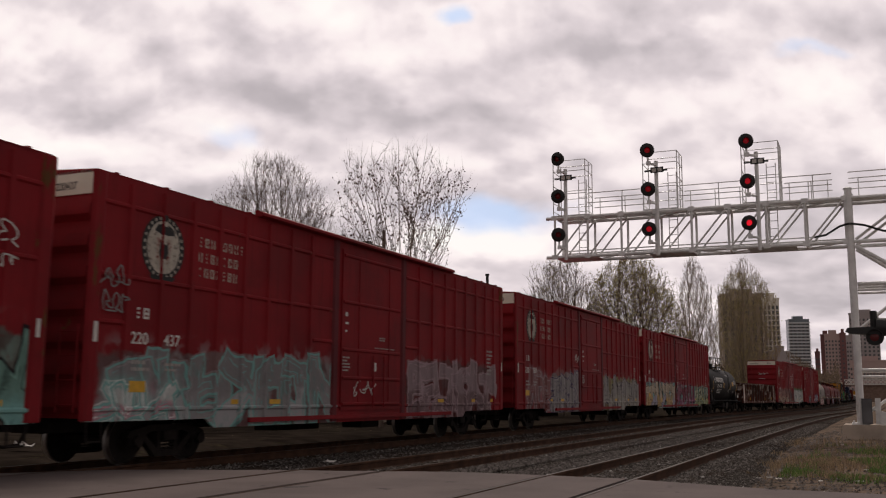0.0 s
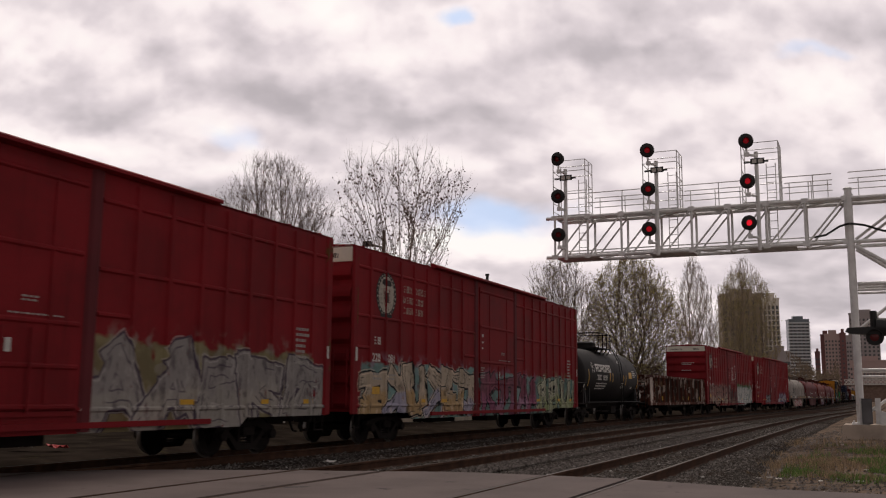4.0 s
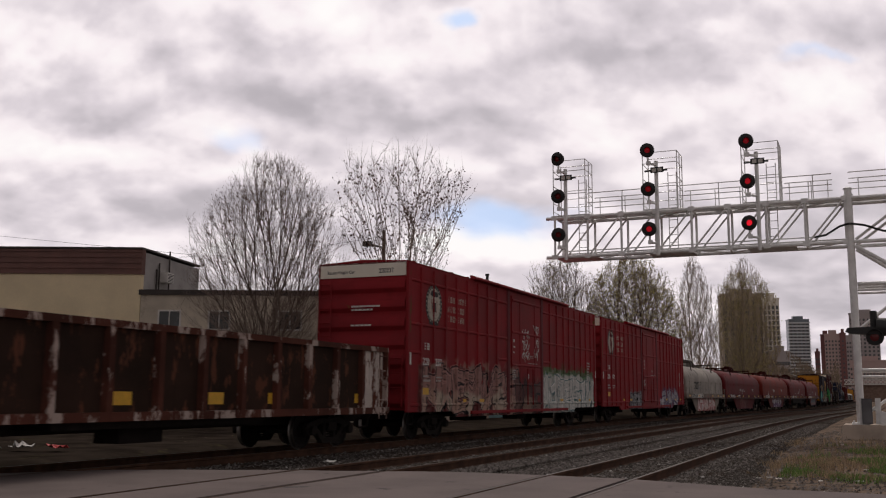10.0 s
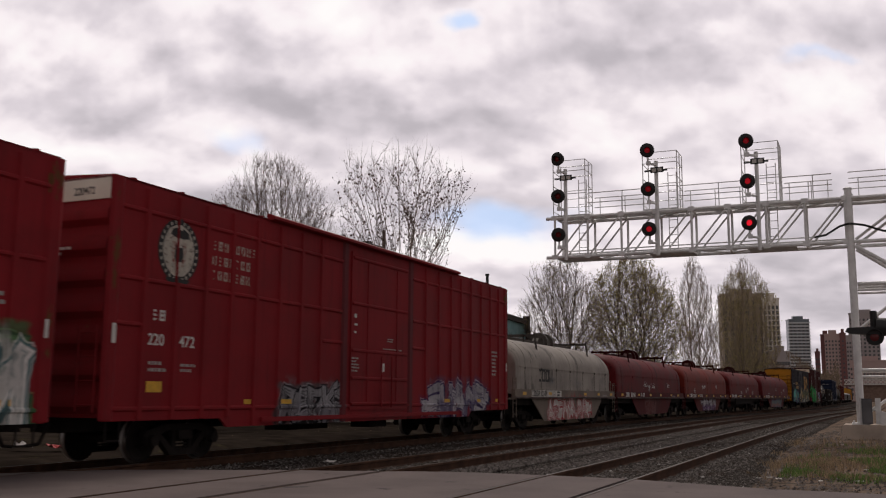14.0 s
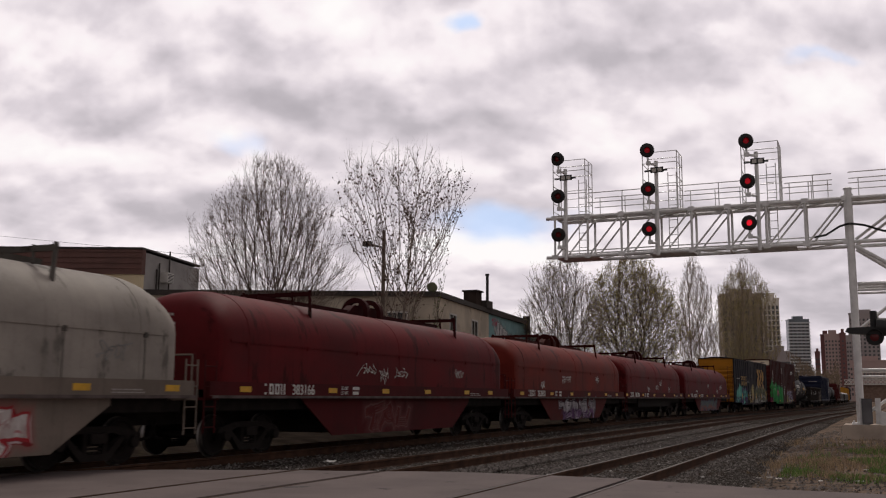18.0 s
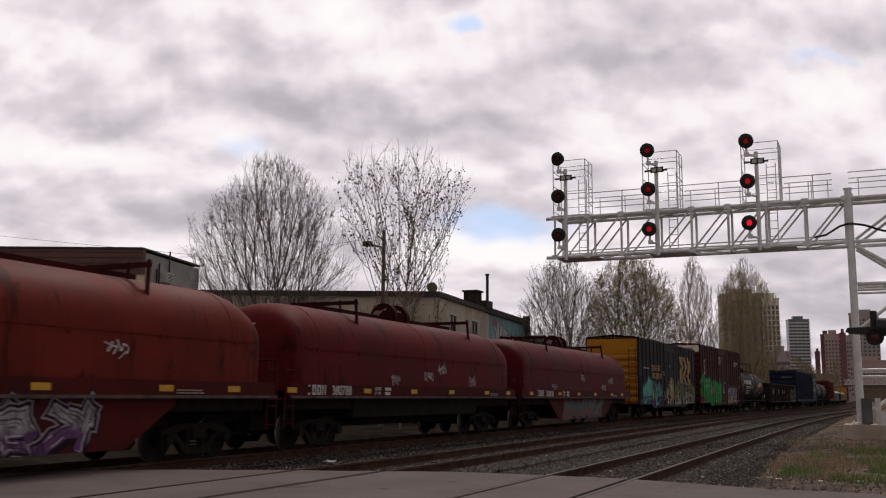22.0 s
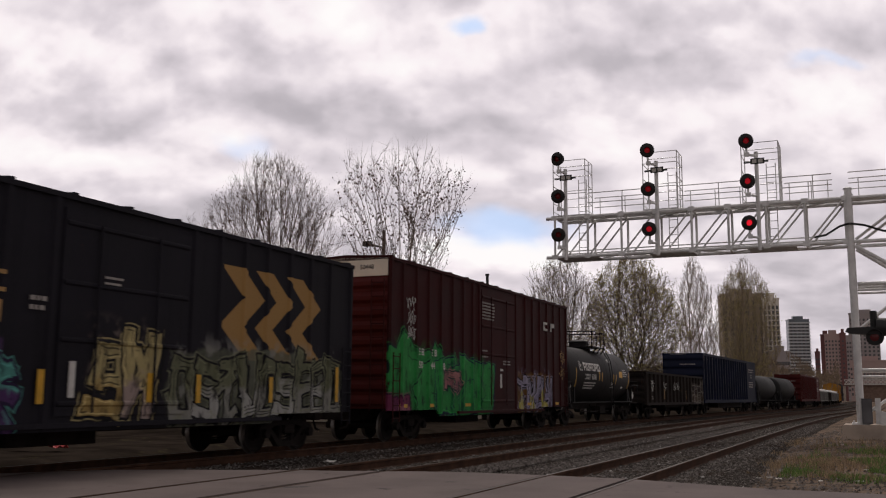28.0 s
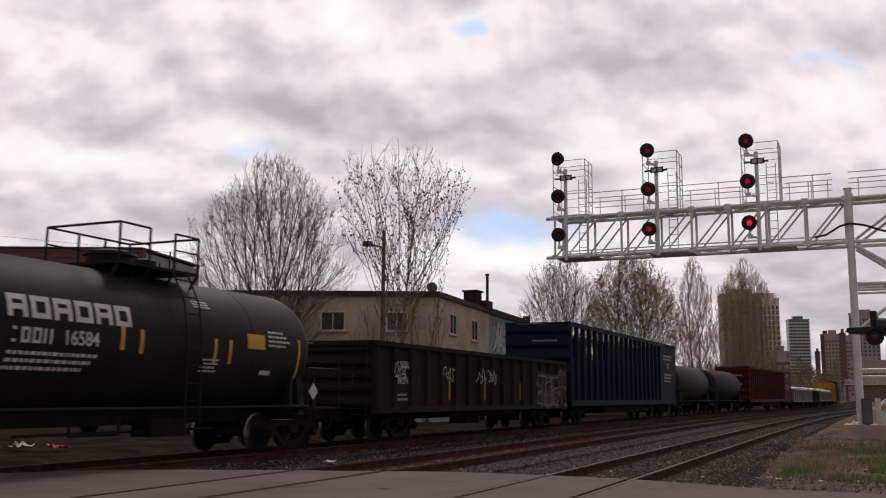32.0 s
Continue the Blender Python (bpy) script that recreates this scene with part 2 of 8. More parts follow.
    for cx, cz, sx, sz, k in ((-372, 455, 66, 30, 0.75), (110, 308, 150, 40, 1.05), (28, 694, 30, 20, 0.9), (705, 626, 90, 14, 0.65), (560, 30, 120, 10, 0.6)):
        a = n.math("DIVIDE", n.math("SUBTRACT", gx, cx), sx)
        b = n.math("DIVIDE", n.math("SUBTRACT", gz, cz), sz)
        g = n.math("MULTIPLY", n.math("POWER", 2.718, n.math("MULTIPLY", n.math("ADD", n.math("MULTIPLY", a, a), n.math("MULTIPLY", b, b)), -1.0)), k)
        gaps = g if gaps is None else n.math("ADD", gaps, g)
    gaps = n.math("MULTIPLY_ADD", n.math("SUBTRACT", 0.5, heap), 0.9, gaps)
    col = n.mix(n.math("MULTIPLY", n.step(gaps, 0.25, 1.1), 0.85), ramp.outputs["Color"], (0.56, 0.72, 1.0))
    em = n.t.nodes.new("ShaderNodeEmission")
    n.plug(em.inputs["Color"], col)
    em.inputs["Strength"].default_value = 1.0
    n.t.links.new(em.outputs[0], n.t.nodes["Material Output"].inputs["Surface"])
    s = Shape()
    # a curved sheet, one unit to a step of view at this distance
    cols, rows = 40, 14
    for j in range(rows + 1):
        for i in range(cols + 1):
            s.v.append((-1300 + 2600 * i / cols, 0.0, -140 + 1080 * j / rows))
    for j in range(rows):
        for i in range(cols):
            a = j * (cols + 1) + i
            s.f.append((a, a + 1, a + cols + 2, a + cols + 1))
    ob = new("cloud_backdrop", s.mesh("cloud_backdrop", fix=False))
    ob.data.materials.append(n.m)
    return tagged(ob, "bright grey overcast sky with small blue gaps", "sky", kind="structure")


# The sheet stands square to the camera's bearing, 1696 m off.
clouds = make_clouds()
CLOUD_POSE = Matrix.Translation((-1696 * math.sin(radians(23.89)), 1696 * math.cos(radians(23.89)), 0)) @ pose(0, 0, 0, 0, 0, 23.89)


# ---- ground, road, tracks ----
def lie(x, y):
    """Height of the verge: it rises a little towards the gantry's footing."""
    u, v = min(1.0, max(0.0, (y - 19) / 13)), min(1.0, max(0.0, (x + 3.2) / 2.0))
    return -0.34 + 0.26 * u * v


def make_ground():
    s = Shape()
    xs = [-3000, -400, -120] + list(range(-60, -4, 4)) + [-4, -3, -2, -1, 0, 1, 2, 4] + list(range(8, 41, 4)) + [120, 400, 3000]
    ys = [-2000, -200] + list(range(-40, 15, 5)) + list(range(15, 45, 2)) + list(range(45, 201, 5)) + [400, 900, 3500]
    for y in ys:
        for x in xs:
            near = abs(x) < 100 and -40 <= y <= 200
            s.v.append((x, y, lie(x, y) + (0.05 * (noise.noise((x * 0.31, y * 0.29, 3)) - 0.15) if near else 0)))
    w = len(xs)
    for j in range(len(ys) - 1):
        for i in range(w - 1):
            a = j * w + i
            s.f.append((a, a + 1, a + w + 1, a + w))
    tagged(part("ground", s, SOIL, fix=False), "bare brown soil with patches of grass", "ground", kind="structure")


make_ground()


def make_shaded_ground():
    """Brown ground beyond the far track, its colour darkened for the shade beneath the train."""
    s = Shape()
    xs, ys = [-70 + 1.8 * i for i in range(30)] + [-15.9], [11 + 1.6 * i for i in range(150)]
    for y in ys:
        for x in xs:
            edge = -0.6 if x in (xs[0], xs[-1]) or y in (ys[0], ys[-1]) else -0.17
            s.v.append((x + bend(y), y, edge + 0.06 * noise.noise((x * 0.5, y * 0.4, 9))))
    w = len(xs)
    s.f += [(j * w + i, j * w + i + 1, (j + 1) * w + i + 1, (j + 1) * w + i) for j in range(len(ys) - 1) for i in range(w - 1)]
    tagged(part("shade_toned_ground", s, surface("shade_toned_soil", (0.034, 0.027, 0.022), 0.95, var=0.4, scale=0.8, grain=20, bump=0.8, other=(0.05, 0.043, 0.026), amount=0.3), fix=False), "dark brown ground beyond the far track, train's shade put into its colour", "ground", kind="structure")


make_shaded_ground()


def make_ballast_field():
    """Level ballast between the three tracks."""
    s = Shape()
    xs, ys = [-16.4 + 0.7 * i for i in range(21)], [15.2 + 0.8 * i for i in range(110)] + [104 + 8 * i for i in range(40)]
    for y in ys:
        for x in xs:
            edge = -0.5 if x in (xs[0], xs[-1]) or y == ys[0] else -0.255
            s.v.append((x + bend(y), max(y, road_edge(x) - 0.3), edge + 0.045 * noise.noise((x * 0.9, y * 0.7, 4))))
    w = len(xs)
    s.f += [(j * w + i, j * w + i + 1, (j + 1) * w + i + 1, (j + 1) * w + i) for j in range(len(ys) - 1) for i in range(w - 1)]
    tagged(part("ballast_field", s, BALLAST, fix=False), "grey crushed stone between the tracks", "ballast", kind="structure")


ROAD_EDGE = ((-60, 9.0), (-14, 11.2), (-12.2, 13.6), (-9.7, 14.8), (-6.6, 16.0), (-3.7, 16.0), (-1.9, 15.3), (0.2, 15.1), (8, 15.4), (80, 17))


def road_edge(x):
    return float(np.interp(x, [p[0] for p in ROAD_EDGE], [p[1] for p in ROAD_EDGE]))


make_ballast_field()


def make_road():
    road = thing("road", "worn grey asphalt road crossing the tracks", "road", kind="structure")
    cuts = [-80.0]
    for tx in TRACK_X:
        for r in (tx - 0.7525, tx + 0.7525):
            cuts += [r - (0.04 if r > tx else 0.1), r + (0.1 if r < tx else 0.04)]
            cuts[-2:] = [r - (0.10 if r > tx else 0.045), r + (0.045 if r > tx else 0.10)]
    cuts.append(60.0)
    for a, b in zip(cuts[::2], cuts[1::2]):
        n = max(2, min(30, int((b - a) / 0.5)))
        s = Shape()
        outline = [(a, -14.0), (b, -14.0)] + [(b + (a - b) * i / n, road_edge(b + (a - b) * i / n) + 0.10 * noise.noise((i * 0.9, a, 0))) for i in range(n + 1)]
        s.prism(outline, "z", -0.34, -0.004)
        part("road_slab", s, ASPHALT, road)


make_road()


def rail_mesh(x, s0, s1, head):
    prof = [(-0.035, 0), (-0.036, -0.04), (-0.009, -0.055), (-0.009, -0.15), (-0.07, -0.165), (-0.07, -0.18),
            (0.07, -0.18), (0.07, -0.165), (0.009, -0.15), (0.009, -0.055), (0.036, -0.04), (0.035, 0)]
    if head:
        prof = [(-0.026, 0.002), (-0.034, -0.006), (0.034, -0.006), (0.026, 0.002)]
    sh = Shape()
    ss = np.concatenate([np.arange(s0, 200, 6.0), np.arange(200, s1 + 1, 25.0)])
    n = len(prof)
    for q in ss:
        h = heading(q)
        for a, b in prof:
            sh.v.append((x + bend(q) + a * math.cos(h), float(q), b))
    for j in range(len(ss) - 1):
        for i in range(n):
            k = (i + 1) % n
            sh.f.append((j * n + i, j * n + k, (j + 1) * n + k, (j + 1) * n + i))
    return sh


def make_track(x, label, head):
    tr = thing("railway_track", label, "railway track", "tracks", "structure")
    for dx in (-0.7525, 0.7525):
        r = part("rail", rail_mesh(x + dx, -60, 500, False), RAIL_RUST, tr)
        part("rail_head", rail_mesh(x + dx, -60, 500, True), head, r, "worn running surface")
    tie = Shape().box(-1.3, -0.115, -0.36, 1.3, 0.115, -0.175).mesh("tie", False)
    tie.materials.append(TIE_WOOD)
    for i in range(90):
        q = 16.8 + i * 0.52
        ob = part("tie", tie, None, tr)
        ob.matrix_basis = pose(x + bend(q), q, 0.004 * math.sin(i * 7.3), 0, 0, -math.degrees(heading(q)))
    bed = Shape()
    ss = [15.5 + 0.35 * i for i in range(160)] + [72 + 6 * i for i in range(60)]
    acr = [-2.7, -2.2, -1.9, -1.6, -1.3, -1.05, -0.8, -0.62, -0.4, -0.2, 0, 0.2, 0.4, 0.62, 0.8, 1.05, 1.3, 1.6, 1.9, 2.2, 2.7]
    for q in ss:
        for a in acr:
            lift = -0.62 if abs(a) > 2.5 else -0.36 if abs(a) > 2 else -0.26 if abs(a) > 1.7 else (-0.168 if x > -5 else -0.182)
            bed.v.append((x + bend(q) + a, q, lift + 0.035 * noise.noise((a * 3, q * 3, x))))
    w = len(acr)
    for j in range(len(ss) - 1):
        for i in range(w - 1):
            k = j * w + i
            bed.f.append((k, k + 1, k + w + 1, k + w))
    tagged(part("ballast_bed", bed, BALLAST, tr, fix=False), kind="stuff")


RAIL_DULL = surface("dull_rail_head", (0.055, 0.038, 0.031), 0.88, var=0.3, scale=3, grain=40, bump=0.1)
make_track(TRACK_X[0], "far railway track under the train on dark ballast", RAIL_STEEL)
make_track(TRACK_X[1], "empty middle railway track on grey ballast", RAIL_DULL)
make_track(TRACK_X[2], "empty near railway track with brown weedy ballast", RAIL_STEEL)


# ---- sprayed lettering, laid into a paint's colour ----
GLYPHS = (((0.1, 0, 0.1, 1), (0.1, 1, 0.85, 0.75), (0.85, 0.75, 0.2, 0.5), (0.35, 0.5, 0.95, 0)),
          ((0.1, 0, 0.5, 1), (0.5, 1, 0.95, 0), (0.3, 0.35, 0.75, 0.4)),
          ((0.9, 0.85, 0.2, 0.95), (0.2, 0.95, 0.15, 0.55), (0.15, 0.55, 0.85, 0.45), (0.85, 0.45, 0.8, 0.05), (0.8, 0.05, 0.05, 0.12)),
          ((0.1, 0.05, 0.1, 0.95), (0.1, 0.95, 0.9, 0.88), (0.1, 0.5, 0.7, 0.55), (0.1, 0.05, 0.95, 0.12)),
          ((0.1, 0, 0.2, 1), (0.2, 1, 0.75, 0.05), (0.75, 0.05, 0.95, 1)),
          ((0.1, 1, 0.15, 0.15), (0.15, 0.15, 0.8, 0.05), (0.8, 0.05, 0.85, 0.95)),
          ((0.0, 0.85, 1.0, 0.98), (0.5, 0.9, 0.4, 0.0), (0.4, 0, 0.75, 0.12)),
          ((0.15, 0, 0.12, 1), (0.15, 0.45, 0.9, 1), (0.3, 0.55, 0.98, 0)),
          ((0.15, 0.1, 0.1, 0.85), (0.1, 0.85, 0.8, 0.95), (0.8, 0.95, 0.9, 0.1), (0.9, 0.1, 0.15, 0.05)))


def stroke_group():
    """Distance from a point to a straight, square-ended stroke that widens along its length, as a node group."""
    g = bpy.data.node_groups.new("stroke_distance", "ShaderNodeTree")
    for k in ("Point", "From", "Direction"):
        g.interface.new_socket(k, in_out="INPUT", socket_type="NodeSocketVector")
    for k in ("Length", "Flare", "Before"):
        g.interface.new_socket(k, in_out="INPUT", socket_type="NodeSocketFloat")
    g.interface.new_socket("Distance", in_out="OUTPUT", socket_type="NodeSocketFloat")
    i, o = g.nodes.new("NodeGroupInput"), g.nodes.new("NodeGroupOutput")

    def vm(op, *ins):
        nd = g.nodes.new("ShaderNodeVectorMath")
        nd.operation = op
        for k, v in enumerate(ins):
            g.links.new(v, nd.inputs[k])
        return nd

    def sm(op, *ins):
        nd = g.nodes.new("ShaderNodeMath")
        nd.operation = op
        for k, v in enumerate(ins):
            if isinstance(v, float):
                nd.inputs[k].default_value = v
            else:
                g.links.new(v, nd.inputs[k])
        return nd.outputs[0]

    pa = vm("SUBTRACT", i.outputs[0], i.outputs[1]).outputs[0]
    along = vm("DOT_PRODUCT", pa, i.outputs[2]).outputs["Value"]
    inside = sm("MINIMUM", sm("MAXIMUM", along, 0.0), i.outputs[3])
    past = sm("ABSOLUTE", sm("SUBTRACT", along, inside))
    across = vm("LENGTH", vm("CROSS_PRODUCT", pa, i.outputs[2]).outputs[0]).outputs["Value"]
    d = sm("MAXIMUM", past, across)
    d = sm("SUBTRACT", d, sm("MULTIPLY", i.outputs[4], sm("DIVIDE", inside, i.outputs[3])))
    g.links.new(sm("MINIMUM", d, i.outputs[5]), o.inputs[0])
    return g


STROKE = stroke_group()


def letter_group():
    """One sprayed letter laid over a colour: its halo, dropped shade, outline, fill, inner line and glint, as a node group."""
    g = bpy.data.node_groups.new("letter_layers", "ShaderNodeTree")
    for k in ("Under", "Line", "Shade", "Fill", "Second", "Glint"):
        g.interface.new_socket(k, in_out="INPUT", socket_type="NodeSocketColor")
    for k in ("Distance", "Dropped", "Radius", "Worn", "Blot", "Rise", "Sway", "Halo", "Mottle"):
        g.interface.new_socket(k, in_out="INPUT", socket_type="NodeSocketFloat")
    g.interface.new_socket("Colour", in_out="OUTPUT", socket_type="NodeSocketColor")
    n = Nodes("letter_layers", tree=g)
    i, o = g.nodes.new("NodeGroupInput"), g.nodes.new("NodeGroupOutput")
    col, line, shade, fill, second, glint, d, drop, r, worn, blot, rise, sway, halo, mottle = i.outputs[:15]

    def under(v, lift, soft):
        a = n.math("ADD", r, lift)
        return n.math("SUBTRACT", 1.0, n.step(v, a, n.math("ADD", a, soft)))

    def ring(at, soft):
        return n.math("SUBTRACT", 1.0, n.step(n.math("ABSOLUTE", n.math("SUBTRACT", d, at)), 0.008, soft))

    def lay(c, mask, paint, k):
        return n.mix(n.math("MULTIPLY", mask, n.math("MULTIPLY", worn, k)), c, paint)

    col = lay(col, n.math("MULTIPLY", under(d, 0.02, 0.24), halo), line, 0.4)
    col = lay(col, under(drop, 0.01, 0.02), shade, 0.95)
    col = lay(col, under(d, 0.035, 0.015), line, 0.95)
    col = lay(col, n.math("MULTIPLY", ring(n.math("ADD", r, 0.062), 0.02), n.step(sway, -0.06, 0.0)), glint, 0.45)
    paint = n.mix(n.step(n.math("MULTIPLY_ADD", blot, 0.8, rise), 0.75, 0.95), fill, second)
    paint = n.mix(n.math("MULTIPLY", n.step(mottle, 0.52, 0.66), 0.6), paint, shade)
    paint = n.mix(n.math("MULTIPLY", n.step(mottle, 0.44, 0.36), 0.35), paint, glint)
    col = lay(col, under(d, -0.008, 0.014), paint, 0.95)
    col = lay(col, n.math("MULTIPLY", ring(n.math("MULTIPLY", r, 0.35), 0.022), n.step(sway, 0.0, 0.05)), line, 0.75)
    col = lay(col, n.math("MULTIPLY", ring(n.math("SUBTRACT", r, 0.04), 0.018), n.step(blot, 0.5, 0.54)), glint, 0.6)
    n.plug(o.inputs[0], col)
    return g


LETTER = letter_group()


def spray(n, col, zone):
    """zone: y0, y1, z0, z1, fills (three), outline, background colour or None, number of forms, seed, and how fat they are."""
    y0, y1, z0, z1, fills, line, back, count, seed = zone[:9]
    rnd = random.Random(seed)
    x, y, z = n.xyz()
    shift = n.t.nodes.new("ShaderNodeMapping")
    n.plug(shift.inputs["Vector"], n.co)
    shift.inputs["Location"].default_value = (0, seed * 3.17, seed * 1.3)
    co = shift.outputs[0]
    w1 = n.math("SUBTRACT", n.noise((0.0, 1.3, 1.3), 2.0, co), 0.5)
    w2 = n.math("SUBTRACT", n.noise((0.0, 1.4, 1.1), 2.0, n.scaled((1, -1, 1), co)), 0.5)
    yy = n.math("MULTIPLY_ADD", w1, 0.34, y)
    zz = n.math("MULTIPLY_ADD", w2, 0.34, z)
    p = n.node("CombineXYZ", X=yy, Y=zz).outputs[0]
    drop = n.node("CombineXYZ", X=n.math("SUBTRACT", yy, 0.075), Y=n.math("ADD", zz, 0.065)).outputs[0]
    blot = n.noise((1, 1.3, 2.0), 3.0, co)
    h, w = z1 - z0, (y1 - y0) / count
    r = min(0.095 * h, 0.12 * w) * (zone[9] if len(zone) > 9 else 1.15)
    worn = n.step(n.noise((3, 4.5, 1.6), 6.0, co, rough=0.65), 0.29, 0.42)
    mottle = n.noise((0, 3.6, 1.9), 5.0, n.scaled((1, 1, -1), co), rough=0.6)

    def lay(c, mask, paint, k=0.95):
        return n.mix(n.math("MULTIPLY", mask, n.math("MULTIPLY", worn, k)), c, paint)

    if back:
        ragged = n.math("MULTIPLY_ADD", n.math("SUBTRACT", blot, 0.5), 0.7, 0.0)
        yb, zb = n.math("ADD", y, ragged), n.math("ADD", z, ragged)
        m = n.math("MULTIPLY", n.math("MULTIPLY", n.step(yb, y0 - 0.1, y0 + 0.05), n.math("SUBTRACT", 1.0, n.step(yb, y1 - 0.05, y1 + 0.1))),
                   n.math("SUBTRACT", 1.0, n.step(zb, z1 - 0.1, z1 + 0.02)))
        col = lay(col, m, n.mix(n.step(blot, 0.35, 0.6), back, tone(back, 0.6)), 0.85)

    def form(strokes, at):
        d = None
        for A, D, flare in strokes:
            nd = n.t.nodes.new("ShaderNodeGroup")
            nd.node_tree = STROKE
            n.plug(nd.inputs[0], at)
            nd.inputs[1].default_value, nd.inputs[2].default_value = A, D.normalized()
            nd.inputs[3].default_value, nd.inputs[4].default_value = D.length, flare
            n.plug(nd.inputs[5], 99.0 if d is None else d)
            d = nd.outputs[0]
        return d

    def under(v, edge, soft):
        return n.math("SUBTRACT", 1.0, n.step(v, edge, edge + soft))

    rise = n.math("DIVIDE", n.math("SUBTRACT", z, z0), h)
    # soft puffs of the fill colour behind the letters' tops
    puff = n.math("MULTIPLY", n.step(n.noise((0, 2.2, 2.2), 2.0, co), 0.5, 0.62), n.math("MULTIPLY", n.step(rise, 0.05, 0.3), under(rise, 0.95, 0.3)))
    puff = n.math("MULTIPLY", puff, n.math("MULTIPLY", n.step(y, y0 - 0.1, y0 + 0.3), under(y, y1 - 0.3, 0.4)))
    col = lay(col, puff, tone(fills[1], 0.8), 0.5)
    for i in range(count):
        g = rnd.choice(GLYPHS)
        mirror = rnd.random() < 0.5
        gw, gh = w * rnd.uniform(1.2, 1.55), (h - 2 * r) * rnd.uniform(0.84, 1.0)
        gy, gz, lean = y0 + w * i + r * 0.8, z0 + r * rnd.uniform(0.7, 1.3), rnd.uniform(-0.25, 0.25)
        strokes = []
        tail = (rnd.uniform(-0.1, 1.0), rnd.uniform(0.0, 1.0), rnd.uniform(0.0, 1.2), rnd.uniform(0.1, 1.1))
        for a0, b0, a1, b1 in (*g, tail):
            a0, a1 = (1 - a0, 1 - a1) if mirror else (a0, a1)
            A = Vector((gy + gw * a0 * 0.8 + lean * b0, gz + gh * b0, 0))
            D = Vector((gw * (a1 - a0) * 0.8 + lean * (b1 - b0), gh * (b1 - b0), 0))
            strokes.append((A, D, r * rnd.uniform(-0.2, 0.75)))
        nd = n.t.nodes.new("ShaderNodeGroup")
        nd.node_tree = LETTER
        for k, v in enumerate((col, line, tone(line, 0.55), fills[i % 2], fills[2], tone(fills[2], 1.7), form(strokes, p), form(strokes, drop), r, worn, blot, rise, w1, 0.0 if back else 1.0, mottle)):
            n.plug(nd.inputs[k], (*v, 1.0) if isinstance(v, tuple) else v)
        col = nd.outputs[0]
    return col


# ---- the signal gantry ----
def glow(name, c, strength):
    n = Nodes(name, 0.3)
    n.color(tone(c, 0.12))
    n.plug(n.b.inputs["Emission Color"], (*c, 1.0))
    n.b.inputs["Emission Strength"].default_value = strength
    return n.m


LENS = {k: glow("red_lens_" + k, (1.0, 0.015, 0.035), v) for k, v in (("dark", 0.01), ("off", 0.004), ("dim", 0.10), ("half", 0.28), ("lit", 0.75))}


